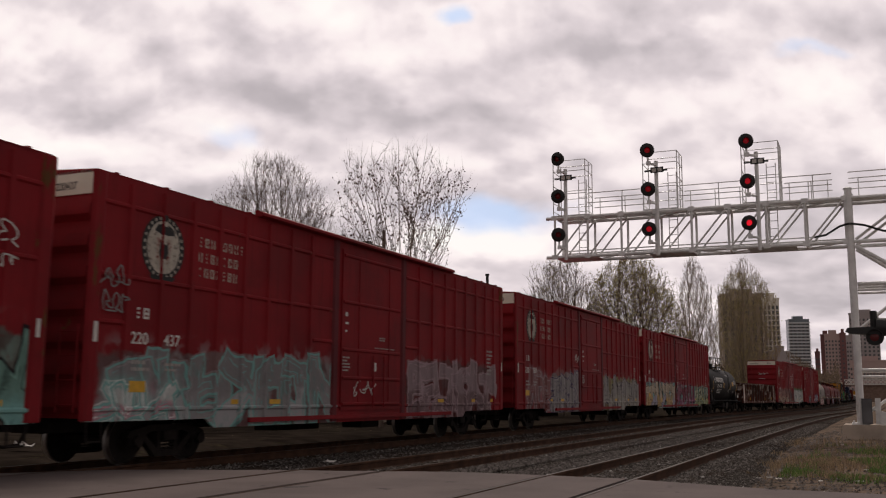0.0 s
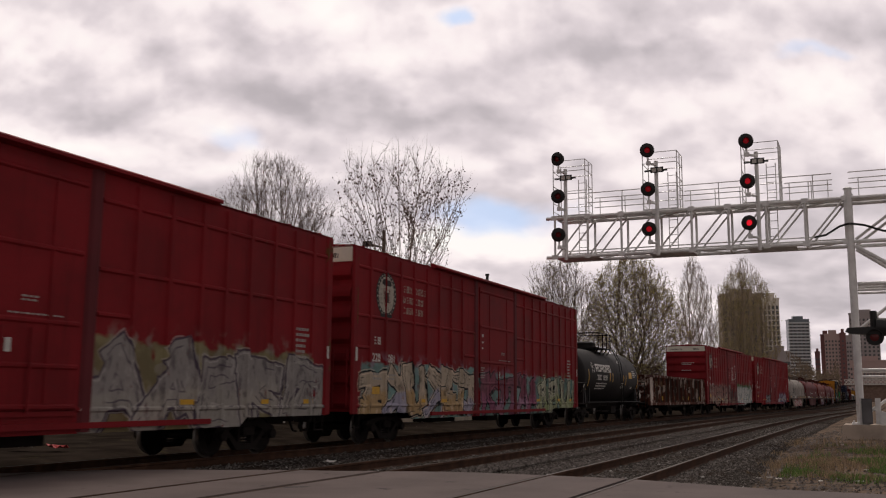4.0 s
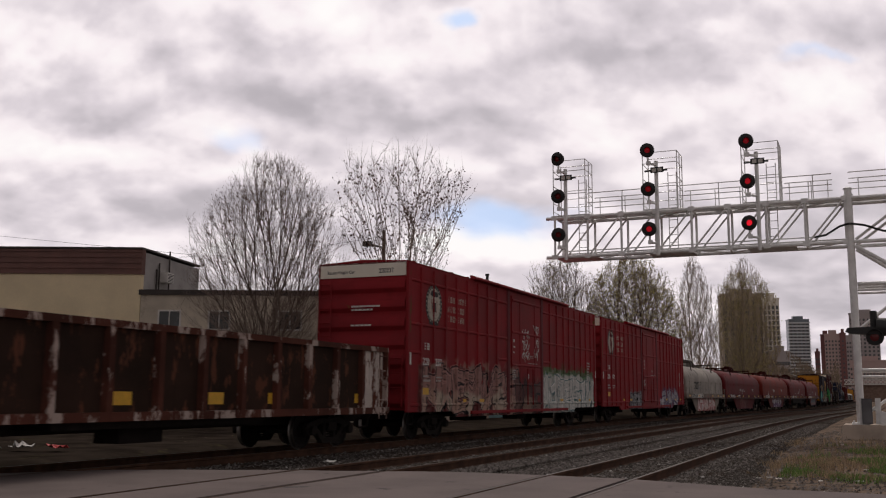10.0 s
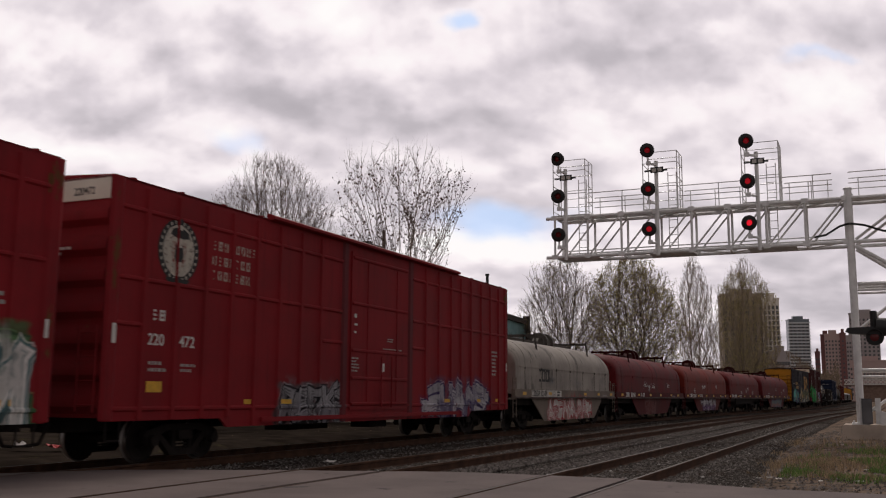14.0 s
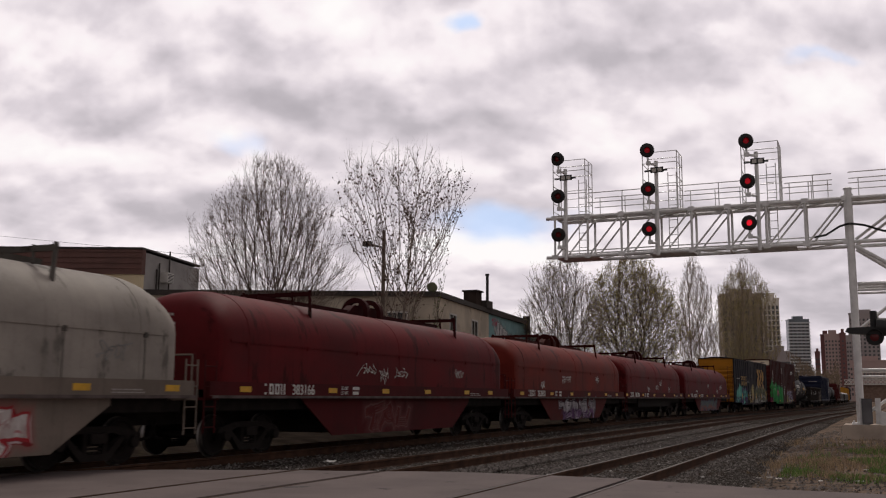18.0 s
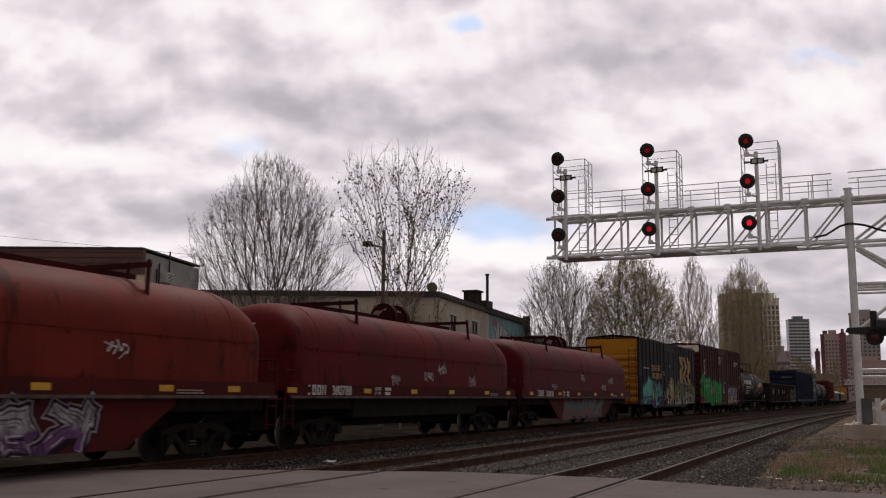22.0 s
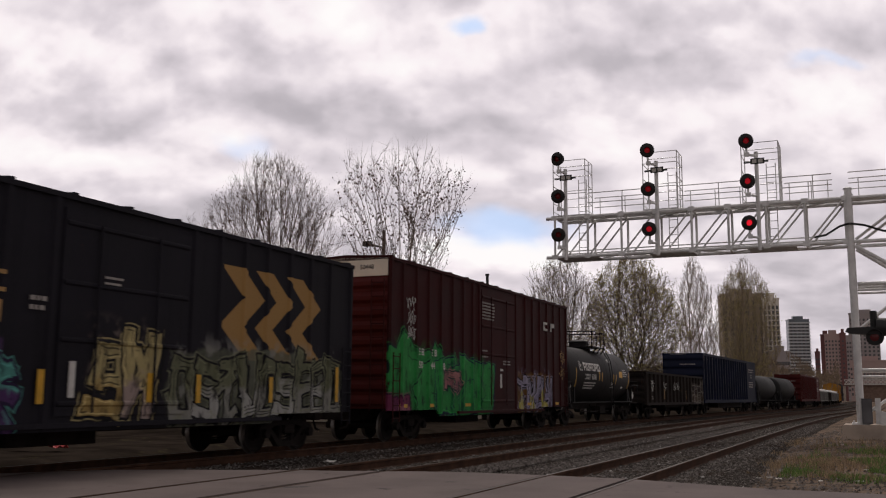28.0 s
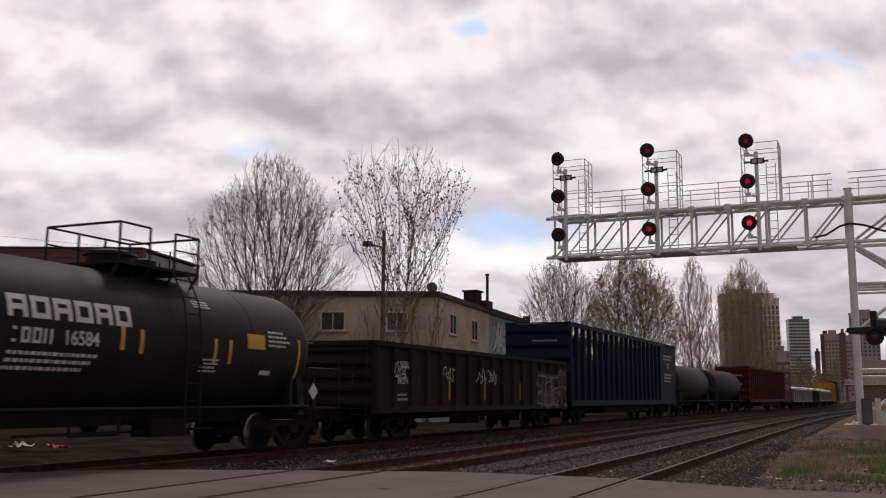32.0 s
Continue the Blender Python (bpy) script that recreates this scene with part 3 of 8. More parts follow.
def make_gantry():
    gy = 36.9
    g = thing("signal_gantry", "pale galvanised cantilever signal gantry on a concrete footing", "signal gantry")
    part("footing", Shape().prism([(-0.98, -0.4), (1.9, -0.4), (1.9, 0.36), (1.84, 0.42), (-0.92, 0.42), (-0.98, 0.36)], "y", gy - 0.7, gy + 1.7), CONCRETE, g, "chipped grey concrete footing")
    for mx, my in ((-0.38, gy), (-0.38, gy + 1.1), (1.75, gy), (1.75, gy + 1.1)):
        mast = part("mast", Shape().tube((mx, my, 0.42), (mx, my, 8.78), 0.13, 20), GALVANISED, g)
        part("base_plate", Shape().box(mx - 0.3, my - 0.3, 0.42, mx + 0.3, my + 0.3, 0.47), GALVANISED, mast)
        part("cap", Shape().lathe([(0, 0.165), (0.05, 0.165), (0.09, 0.08)], (mx, my, 8.77), (0, 0, 1), 16), GALVANISED, mast)
        for bx in (-0.23, 0.23):
            part("bolt", Shape().tube((mx + bx, my - 0.23, 0.47), (mx + bx, my - 0.23, 0.55), 0.025, 6), GALVANISED, mast)
    zt, zb, x0, x1 = 8.46, 6.86, -11.72, -0.5
    for dy in (-0.02, 1.12):
        for z in (zt, zb):
            part("chord", Shape().tube((x0 if dy < 0 else x0 + 0.35, gy + dy, z), (3.2, gy + dy, z), 0.07, 10), GALVANISED, g)
    n = 8
    st = (x1 - x0 - 0.35) / n
    for i in range(n + 1):
        x = x0 + 0.35 + st * i
        for dy in (-0.02, 1.12):
            part("upright", Shape().tube((x, gy + dy, zb), (x, gy + dy, zt), 0.048, 8), GALVANISED, g)
            if i < n:
                part("diagonal", Shape().tube((x + 0.06, gy + dy, zb + 0.05), (x + st - 0.06, gy + dy, zt - 0.05), 0.038, 8), GALVANISED, g)
        for z in (zt, zb):
            part("cross_tie", Shape().tube((x, gy, z), (x, gy + 1.1, z), 0.035, 6), GALVANISED, g)
            if i < n:
                part("cross_brace", Shape().tube((x, gy + (1.1 if i % 2 else 0), z), (x + st, gy + (0 if i % 2 else 1.1), z), 0.03, 6), GALVANISED, g)
        for z in (zt, zb):
            part("gusset", Shape().box(x - 0.12, gy - 0.1, z - 0.09, x + 0.12, gy - 0.085, z + 0.09), GALVANISED, g)
    part("lower_rail", Shape().tube((x0 + 0.4, gy + 1.12, zb + 0.28), (x1, gy + 1.12, zb + 0.28), 0.03, 6), GALVANISED, g)
    part("walkway", Shape().box(x0 + 0.3, gy + 0.1, zt + 0.05, 3.0, gy + 1.0, zt + 0.08), GALVANISED, g, "grated steel walkway")
    for px in (-10.6, -6.9, -3.2):
        part("lower_walkway", Shape().box(px - 0.7, gy + 0.05, zb - 0.06, px + 1.0, gy + 1.05, zb - 0.03), GALVANISED, g)
    # bracing between the masts
    for z in (5.34, 2.30):
        for my in (gy, gy + 1.1):
            part("strut", Shape().tube((-0.24, my, z), (1.62, my, z), 0.07, 8).tube((-0.24, my, z - 0.22), (1.62, my, z - 0.22), 0.045, 8), GALVANISED, g)
    for z0, z1 in ((6.7, 5.45), (3.75, 5.25), (0.75, 2.1)):
        part("mast_brace", Shape().tube((-0.25, gy, z0), (1.62, gy, z1 if z0 < 6 else z1), 0.055, 8), GALVANISED, g)
    for z0, z1 in ((6.95, 8.3),):
        part("mast_brace", Shape().tube((-0.2, gy, z0), (1.6, gy, z1), 0.05, 8).tube((-0.2, gy + 0.2, z0 - 0.2), (1.6, gy + 0.2, z1 - 0.2), 0.05, 8), GALVANISED, g)
        part("mast_brace", Shape().tube((-0.2, gy, 6.7), (1.6, gy, 5.5), 0.06, 8).tube((-0.2, gy + 0.2, 6.6), (1.6, gy + 0.2, 5.3), 0.06, 8), GALVANISED, g)
    part("cable", Shape().path([(-1.6, gy + 0.3, 7.15), (-1.2, gy + 0.25, 7.2), (-0.7, gy - 0.2, 7.42), (-0.38, gy - 0.2, 7.5), (0.1, gy - 0.15, 7.42), (0.7, gy, 7.2), (1.5, gy, 7.1)], 0.04), BLACK_PAINT, g, "black drooping cable")
    part("conduit", Shape().tube((x0 + 0.5, gy + 0.5, zb + 0.3), (-1.6, gy + 0.3, 7.15), 0.025, 6), GALVANISED, g)
    # hand rails along the back
    for a, b in ((-10.0, -7.75), (-6.35, -4.0), (-2.6, -0.9), (-0.35, 3.0)):
        for z in (9.42, 9.02):
            part("hand_rail", Shape().tube((a, gy + 1.1, z), (b, gy + 1.1, z), 0.02, 6), GALVANISED, g)
        for z in (9.42, 9.02):
            part("hand_rail", Shape().tube((a, gy + 0.02, z), (b, gy + 0.02, z), 0.02, 6), GALVANISED, g)
        part("rail_post", Shape().tube((a + (b - a) * 0.62, gy + 0.02, zt), (a + (b - a) * 0.62, gy + 0.02, 9.42), 0.02, 6), GALVANISED, g)
        for q in (0.1, 0.5, 0.56, 0.9):
            part("rail_post", Shape().tube((a + (b - a) * q, gy + 1.1, zt), (a + (b - a) * q, gy + 1.1, 9.42), 0.02, 6), GALVANISED, g)
    kind = (("dark", "dark", "dark"), ("dim", "dim", "half"), ("dim", "half", "lit"))
    for k, sx in enumerate((-11.24, -7.57, -3.83)):
        a, b = sx - 0.19, sx + 1.14
        part("signal_pole", Shape().tube((sx + 0.36, gy - 0.12, zb - 0.15), (sx + 0.36, gy - 0.12, 10.45), 0.075, 12), GALVANISED, g)
        for cx, cy in ((a, gy), (b, gy), (b, gy + 1.1), (a, gy + 1.1), (b, gy + 0.55)):
            part("cage_post", Shape().tube((cx, cy, zt), (cx, cy, 10.84), 0.022, 6), GALVANISED, g)
        for z in (8.75, 9.1, 9.45, 9.8, 10.4, 10.84):
            for p, q in (((a, gy), (b, gy)), ((b, gy), (b, gy + 1.1)), ((b, gy + 1.1), (a, gy + 1.1)), ((a, gy + 1.1), (a, gy))):
                if p[0] == q[0] or z in (10.84, 10.4, 9.45) or p[1] > gy:
                    part("cage_rail", Shape().tube((*p, z), (*q, z), 0.016, 5), GALVANISED, g)
        lad = Shape()
        for lx in (sx + 0.62, sx + 0.95):
            lad.tube((lx, gy + 0.9, zb), (lx, gy + 0.9, 10.2), 0.02, 6)
        for i in range(11):
            lad.tube((sx + 0.62, gy + 0.9, zb + 0.2 + i * 0.3), (sx + 0.95, gy + 0.9, zb + 0.2 + i * 0.3), 0.014, 5)
        part("ladder", lad, GALVANISED, g)
        part("cage_floor", Shape().box(a, gy, zt + 0.09, b, gy + 1.1, zt + 0.12), GALVANISED, g)
        part("cross_arm", Shape().box(a + 0.1, gy - 0.16, 10.04, b - 0.35, gy - 0.08, 10.10), surface("dark_steel", (0.12, 0.12, 0.125), 0.6, 0.3), g, "dark steel cross arm")
        plate = part("number_plate", Shape().box(sx + 0.16, gy - 0.24, 9.96, sx + 0.66, gy - 0.22, 10.18), BLACK_PAINT, g)
        part("plate_bar", Shape().box(sx + 0.22, gy - 0.246, 10.0, sx + 0.38, gy - 0.241, 10.14).box(sx + 0.44, gy - 0.246, 10.0, sx + 0.6, gy - 0.241, 10.14), WHITE_FRAME, plate)
        f = (gy - 0.6) / gy
        for j, z in enumerate((10.94, 9.38, 7.79)):
            hx, hz, hy = sx * f, 1.328 + (z - 1.328) * f, gy - 0.6
            turn = 0.25 if (k, j) == (0, 0) else 0.0
            aim = Vector((0.30 - turn * 2.2, -1, -0.16)).normalized()
            c = Vector((hx, hy, hz))
            head = part("signal_head", Shape().lathe([(-0.22, 0.12), (-0.20, 0.2), (0.0, 0.22), (0.0, 0.275), (0.02, 0.28), (0.03, 0.25), (0.03, 0.05)], c, aim, 28), BLACK_PAINT, g, "round black signal head with a red lens")
            part("lens", Shape().lathe([(0.032, 0.105), (0.045, 0.08), (0.05, 0.02)], c, aim, 20), LENS[kind[k][j]], head, "round red signal lens")
            hood = Shape()
            side = aim.cross(Vector((0, 0, 1))).normalized()
            up = side.cross(aim)
            m = 14
            for i in range(m + 1):
                t = math.pi * (-0.15 + 1.3 * i / m)
                d = side * math.cos(t) + up * math.sin(t)
                hood.v += [tuple(c + d * 0.125 + aim * 0.03), tuple(c + d * 0.13 + aim * (0.12 + 0.14 * max(0, math.sin(t)))), tuple(c + d * 0.115 + aim * (0.12 + 0.14 * max(0, math.sin(t)))), tuple(c + d * 0.113 + aim * 0.03)]
            for i in range(m):
                for e in range(4):
                    hood.f.append((i * 4 + e, i * 4 + (e + 1) % 4, i * 4 + 4 + (e + 1) % 4, i * 4 + 4 + e))
            part("visor", hood, BLACK_PAINT, head)
            part("bracket", Shape().path([(hx, hy + 0.12, hz - 0.2), (hx, hy + 0.12, hz - 0.5), (sx + 0.36, gy - 0.12, hz - 0.5)], 0.045).box(hx - 0.06, hy + 0.06, hz - 0.56, hx + 0.1, hy + 0.2, hz - 0.42), GALVANISED, head)
    box = part("relay_box", Shape().box(-0.33, gy - 0.45, 0.46, 0.0, gy - 0.2, 1.32), surface("grey_cabinet", (0.10, 0.10, 0.11), 0.6), g, "dark grey relay box")
    part("relay_door", Shape().box(-0.30, gy - 0.46, 0.5, -0.03, gy - 0.452, 1.28), surface("grey_cabinet_door", (0.13, 0.13, 0.14), 0.5), box)
    part("mast_foot", Shape().box(0.1, gy - 0.3, 0.44, 0.28, gy - 0.1, 1.34).prism([(0.25, 0.42), (0.9, 0.42), (0.45, 0.85), (0.25, 0.9)], "y", gy - 0.4, gy - 0.2), GALVANISED, g)
    return g


make_gantry()


def make_crossing_signal():
    c = thing("crossing_signal", "black level crossing flasher with a red lens on a pale mast", "crossing signal")
    part("mast", Shape().tube((0.62, 15.5, -0.3), (0.62, 15.5, 4.2), 0.065, 14), GALVANISED, c)
    part("base", Shape().lathe([(0, 0.3), (0.1, 0.28), (0.25, 0.12), (0.5, 0.1)], (0.62, 15.5, -0.3), (0, 0, 1), 16), GALVANISED, c)
    part("cross_arm", Shape().tube((0.05, 15.5, 2.42), (1.2, 15.5, 2.42), 0.03, 8), BLACK_PAINT, c)
    for x, z, aim in ((0.09, 2.21, Vector((0.02, -1, -0.03))), (1.15, 2.22, Vector((0.02, -1, -0.03)))):
        p = Vector((x, 15.36, z))
        h = part("lamp", Shape().lathe([(-0.14, 0.05), (-0.10, 0.10), (0.0, 0.115), (0.02, 0.12)], p, aim, 24), BLACK_PAINT, c, "round black flasher lamp")
        part("lens", Shape().lathe([(0.021, 0.085), (0.03, 0.06), (0.034, 0.02)], p, aim, 20), LENS["off"], h)
        part("visor", Shape().lathe([(0.02, 0.118), (0.15, 0.122), (0.15, 0.112), (0.03, 0.11)], p, aim, 24), BLACK_PAINT, h)
    p = Vector((0.0, 15.42, 2.36))
    h = part("lamp", Shape().lathe([(-0.2, 0.05), (-0.16, 0.13), (0.0, 0.14)], p + Vector((0.12, 0, 0)), (-1, 0.0, 0), 20), BLACK_PAINT, c, "black flasher lamp turned away")
    part("visor", Shape().prism([(0.0, 2.36), (-0.27, 2.35), (-0.30, 2.30), (-0.24, 2.27), (0.0, 2.25), (0.16, 2.25), (0.16, 2.36)], "y", 15.3, 15.5), BLACK_PAINT, h)
    part("hanger", Shape().tube((0.09, 15.46, 2.1), (0.09, 15.46, 2.6), 0.05, 10), BLACK_PAINT, c)


make_crossing_signal()


# ---- buildings behind the train ----
def wall_prism(foot, z0, z1):
    return Shape().prism(foot, "z", z0, z1)


def facade(a, b, parent, rows, wall_out=0.02):
    """Windows in the wall from a to b. rows: centre along the wall, sill, width, height."""
    a, b = Vector((*a, 0)), Vector((*b, 0))
    u = (b - a).normalized()
    out = Vector((u.y, -u.x, 0))
    m = Matrix((( u.x, out.x, 0, a.x), (u.y, out.y, 0, a.y), (0, 0, 1, 0), (0, 0, 0, 1)))
    for c, z, w, h in rows:
        fr = Shape()
        t = 0.09
        for q in ((c - w / 2 - t, z - t, c - w / 2, z + h + t), (c + w / 2, z - t, c + w / 2 + t, z + h + t), (c - w / 2, z - t, c + w / 2, z), (c - w / 2, z + h, c + w / 2, z + h + t), (c - 0.03, z, c + 0.03, z + h)):
            fr.box(q[0], -0.06, q[1], q[2], 0.05, q[3])
        me = fr.mesh("window_frame", False)
        me.transform(m)
        win = part("window", me, WHITE_FRAME, parent, "white framed sliding window")
        for k in (-1, 1):
            pane = Shape().box(min(c, c + k * w / 2), -0.02, z, max(c, c + k * w / 2), 0.012, z + h).mesh("pane", False)
            pane.transform(m)
            part("pane", pane, PANE, win)
        sill = Shape().box(c - w / 2 - 0.15, 0.0, z - t - 0.07, c + w / 2 + 0.15, 0.13, z - t).mesh("sill", False)
        sill.transform(m)
        part("sill", sill, CONCRETE, win)
    return m


def mural_paint():
    n = Nodes("mural_paint", 0.85)
    col = n.mix(n.step(n.noise(0.9, 4.0), 0.3, 0.7), (0.20, 0.36, 0.38), (0.27, 0.46, 0.47))
    col = spray(n, col, (62.6, 66.4, 4.3, 6.4, ((0.72, 0.72, 0.70), (0.66, 0.66, 0.65), (0.6, 0.6, 0.6)), (0.03, 0.03, 0.035), None, 3, 61))
    col = spray(n, col, (66.2, 71.0, 3.6, 5.9, ((0.72, 0.72, 0.70), (0.66, 0.66, 0.65), (0.6, 0.6, 0.6)), (0.03, 0.03, 0.035), None, 4, 62))
    col = spray(n, col, (62.4, 63.4, 6.2, 6.65, ((0.45, 0.05, 0.10), (0.45, 0.05, 0.10), (0.4, 0.05, 0.1)), (0.2, 0.3, 0.3), None, 3, 63))
    n.color(col)
    n.bump(n.noise(9.0, 3.0), 0.2, 0.01)
    return n.m


def make_buildings():
    A, B, C, D = (-38.0, 43.06), (-22.42, 49.94), (-23.77, 61.5), (-24.8, 72.2)
    b2 = thing("apartment_building", "long two-storey grey stucco building with white windows", "building")
    part("wall", wall_prism([A, B, C, (-41, 62)], -0.5, 6.92), STUCCO, b2)
    part("roof", wall_prism([(A[0] - 0.05, A[1] - 0.14), (B[0] + 0.16, B[1] - 0.1), (C[0] + 0.16, C[1]), (-41, 62.1)], 6.92, 7.22), DARK_TRIM, b2, "dark roof edge trim")
    rows = [(d, 5.0, w, 0.98) for d, w in ((1.7, 1.15), (4.55, 1.1), (8.6, 1.2), (11.05, 1.25), (14.7, 1.05))]
    facade(A, B, b2, rows + [(d, 2.0, w, 1.1) for d, _, w, _ in rows])
    facade(B, C, b2, [(3.0, 5.0, 1.3, 1.1), (7.9, 4.9, 1.3, 1.2), (3.0, 2.0, 1.3, 1.1), (7.9, 2.0, 1.3, 1.1)])
    part("chimney", Shape().box(-24.6, 59.0, 7.2, -23.7, 60.0, 8.2).box(-24.7, 58.9, 8.2, -23.6, 60.1, 8.3), surface("dark_brick", (0.05, 0.035, 0.03), 0.9), b2, "dark brick chimney")
    part("vent_pipe", Shape().tube((-23.6, 60.8, 7.2), (-23.6, 60.8, 9.5), 0.1, 10).lathe([(0, 0.14), (0.12, 0.14)], (-23.6, 60.8, 9.45), (0, 0, 1), 10), BLACK_PAINT, b2)
    part("roof_drum", Shape().lathe([(-0.25, 0.22), (-0.2, 0.29), (0.2, 0.29), (0.25, 0.22)], (-22.9, 50.2, 7.5), (0.3, -1, 0), 16), surface("mossy_metal", (0.16, 0.17, 0.10), 0.8), b2, "round roof ventilator")
    part("parapet_box", Shape().box(-23.9, 60.2, 7.2, -23.4, 61.3, 7.7), DARK_TRIM, b2)

    b1 = thing("shop_building", "cream painted building with a brown ribbed metal parapet", "building")
    u = Vector((0.9145, 0.4046))
    L = (A[0] - u.x * 36, A[1] - u.y * 36)
    E, F = (A[0] - 0.02, A[1] - 0.03), (-39.9, 50.6)
    part("wall", wall_prism([L, E, (E[0] - 0.06, E[1] + 0.3), (L[0], L[1] + 0.3)], -0.5, 8.1), CREAM, b1, "cream painted front wall")
    part("side_wall", wall_prism([(E[0] - 0.064, E[1] + 0.304), F, (-75, 45), (L[0], L[1] + 0.304)], -0.5, 9.42), GREY_BLOCK, b1, "bare grey block side wall")
    for i in range(9):
        z = 8.1 + i * 0.16
        o = 0.02 if i % 2 else 0.07
        part("parapet_board", wall_prism([(L[0], L[1] - o), (E[0] + 0.04, E[1] - o), (E[0] + 0.04, E[1] + 0.25), (L[0], L[1] + 0.25)], z, z + 0.158), BROWN_METAL, b1)
    part("coping", wall_prism([(L[0], L[1] - 0.12), (E[0] + 0.1, E[1] - 0.1), (F[0] + 0.1, F[1]), (-75, 45)], 9.55, 9.66), DARK_TRIM, b1)
    m = facade(E, F, b1, [])
    ac = Shape().box(2.3, 0.0, 7.9, 3.1, 0.5, 8.5).mesh("air_conditioner", False)
    ac.transform(m)
    ob = part("air_conditioner", ac, WHITE_FRAME, b1, "white air conditioner on the wall")
    gr = Shape()
    for i in range(6):
        gr.box(2.35, 0.5, 7.95 + i * 0.085, 3.05, 0.51, 7.99 + i * 0.085)
    me = gr.mesh("grille", False)
    me.transform(m)
    part("grille", me, DARK_TRIM, ob)
    for y, z0, z1 in ((2.0, 7.2, 9.0), (3.3, 7.2, 9.9), (1.7, 7.2, 8.6)):
        p = Shape().tube((y, 0.1, z0), (y, 0.1, z1), 0.05, 8).mesh("pipe")
        p.transform(m)
        part("pipe", p, DARK_TRIM, b1)

    b3 = thing("mural_building", "low building with a teal mural of white graffiti letters", "building")
    part("wall", wall_prism([(C[0], C[1] + 0.02), D, (-40, 72), (-41, 62.05)], -0.5, 6.9), mural_paint(), b3)
    part("roof", wall_prism([(C[0] + 0.18, C[1] + 0.02), (D[0] + 0.18, D[1] + 0.1), (-40, 72.1), (-41, 62.05)], 6.9, 7.3), DARK_TRIM, b3)
    part("corner_post", Shape().box(D[0] - 0.2, D[1], -0.5, D[0] + 0.25, D[1] + 0.5, 7.6), DARK_TRIM, b3)
    b4 = thing("rear_shed", "small grey shed behind the mural wall", "building")
    part("wall", Shape().box(-26.4, 74.5, -0.5, -24.6, 79, 6.0), GREY_BLOCK, b4)
    part("roof", Shape().box(-26.6, 74.3, 6.0, -24.4, 79.2, 6.2), DARK_TRIM, b4)

    f = thing("fence", "low pale picket fence in front of the building", "fence")
    p0, p1 = Vector((-44, 41.5, 0)), Vector((-29, 44.5, 0))
    for i in range(60):
        p = p0.lerp(p1, i / 59)
        part("picket", Shape().box(p.x - 0.05, p.y - 0.02, -0.4, p.x + 0.05, p.y + 0.02, 0.42 + 0.05 * (i % 2)), WHITE_FRAME, f)
    for z in (-0.05, 0.28):
        part("fence_rail", Shape().tube((p0.x, p0.y + 0.06, z), (p1.x, p1.y + 0.06, z), 0.04, 4), WHITE_FRAME, f)

    pole = thing("lamp_pole", "weathered wooden pole with a small floodlight", "utility pole")
    part("shaft", Shape().tube((-21.1, 40.6, -0.5), (-21.1, 40.6, 9.2), 0.13, 12, 0.085), WOOD_POLE, pole)
    part("lamp", Shape().tube((-21.1, 40.5, 8.35), (-21.7, 40.2, 8.5), 0.04, 6).box(-21.95, 40.0, 8.4, -21.6, 40.35, 8.62), BLACK_PAINT, pole)
    for k, pts in enumerate(([(-70, 36, 12.0), (-49.3, 42.9, 11.0), (-38.1, 48.1, 9.9)], [(-39.0, 47.5, 9.75), (-30, 45, 9.2), (-21.1, 40.6, 8.9)])):
        w = thing("power_line", "thin black overhead power line", "cable", at=None)
        part("wire", Shape().path(pts, 0.010, 5), BLACK_PAINT, w)


make_buildings()


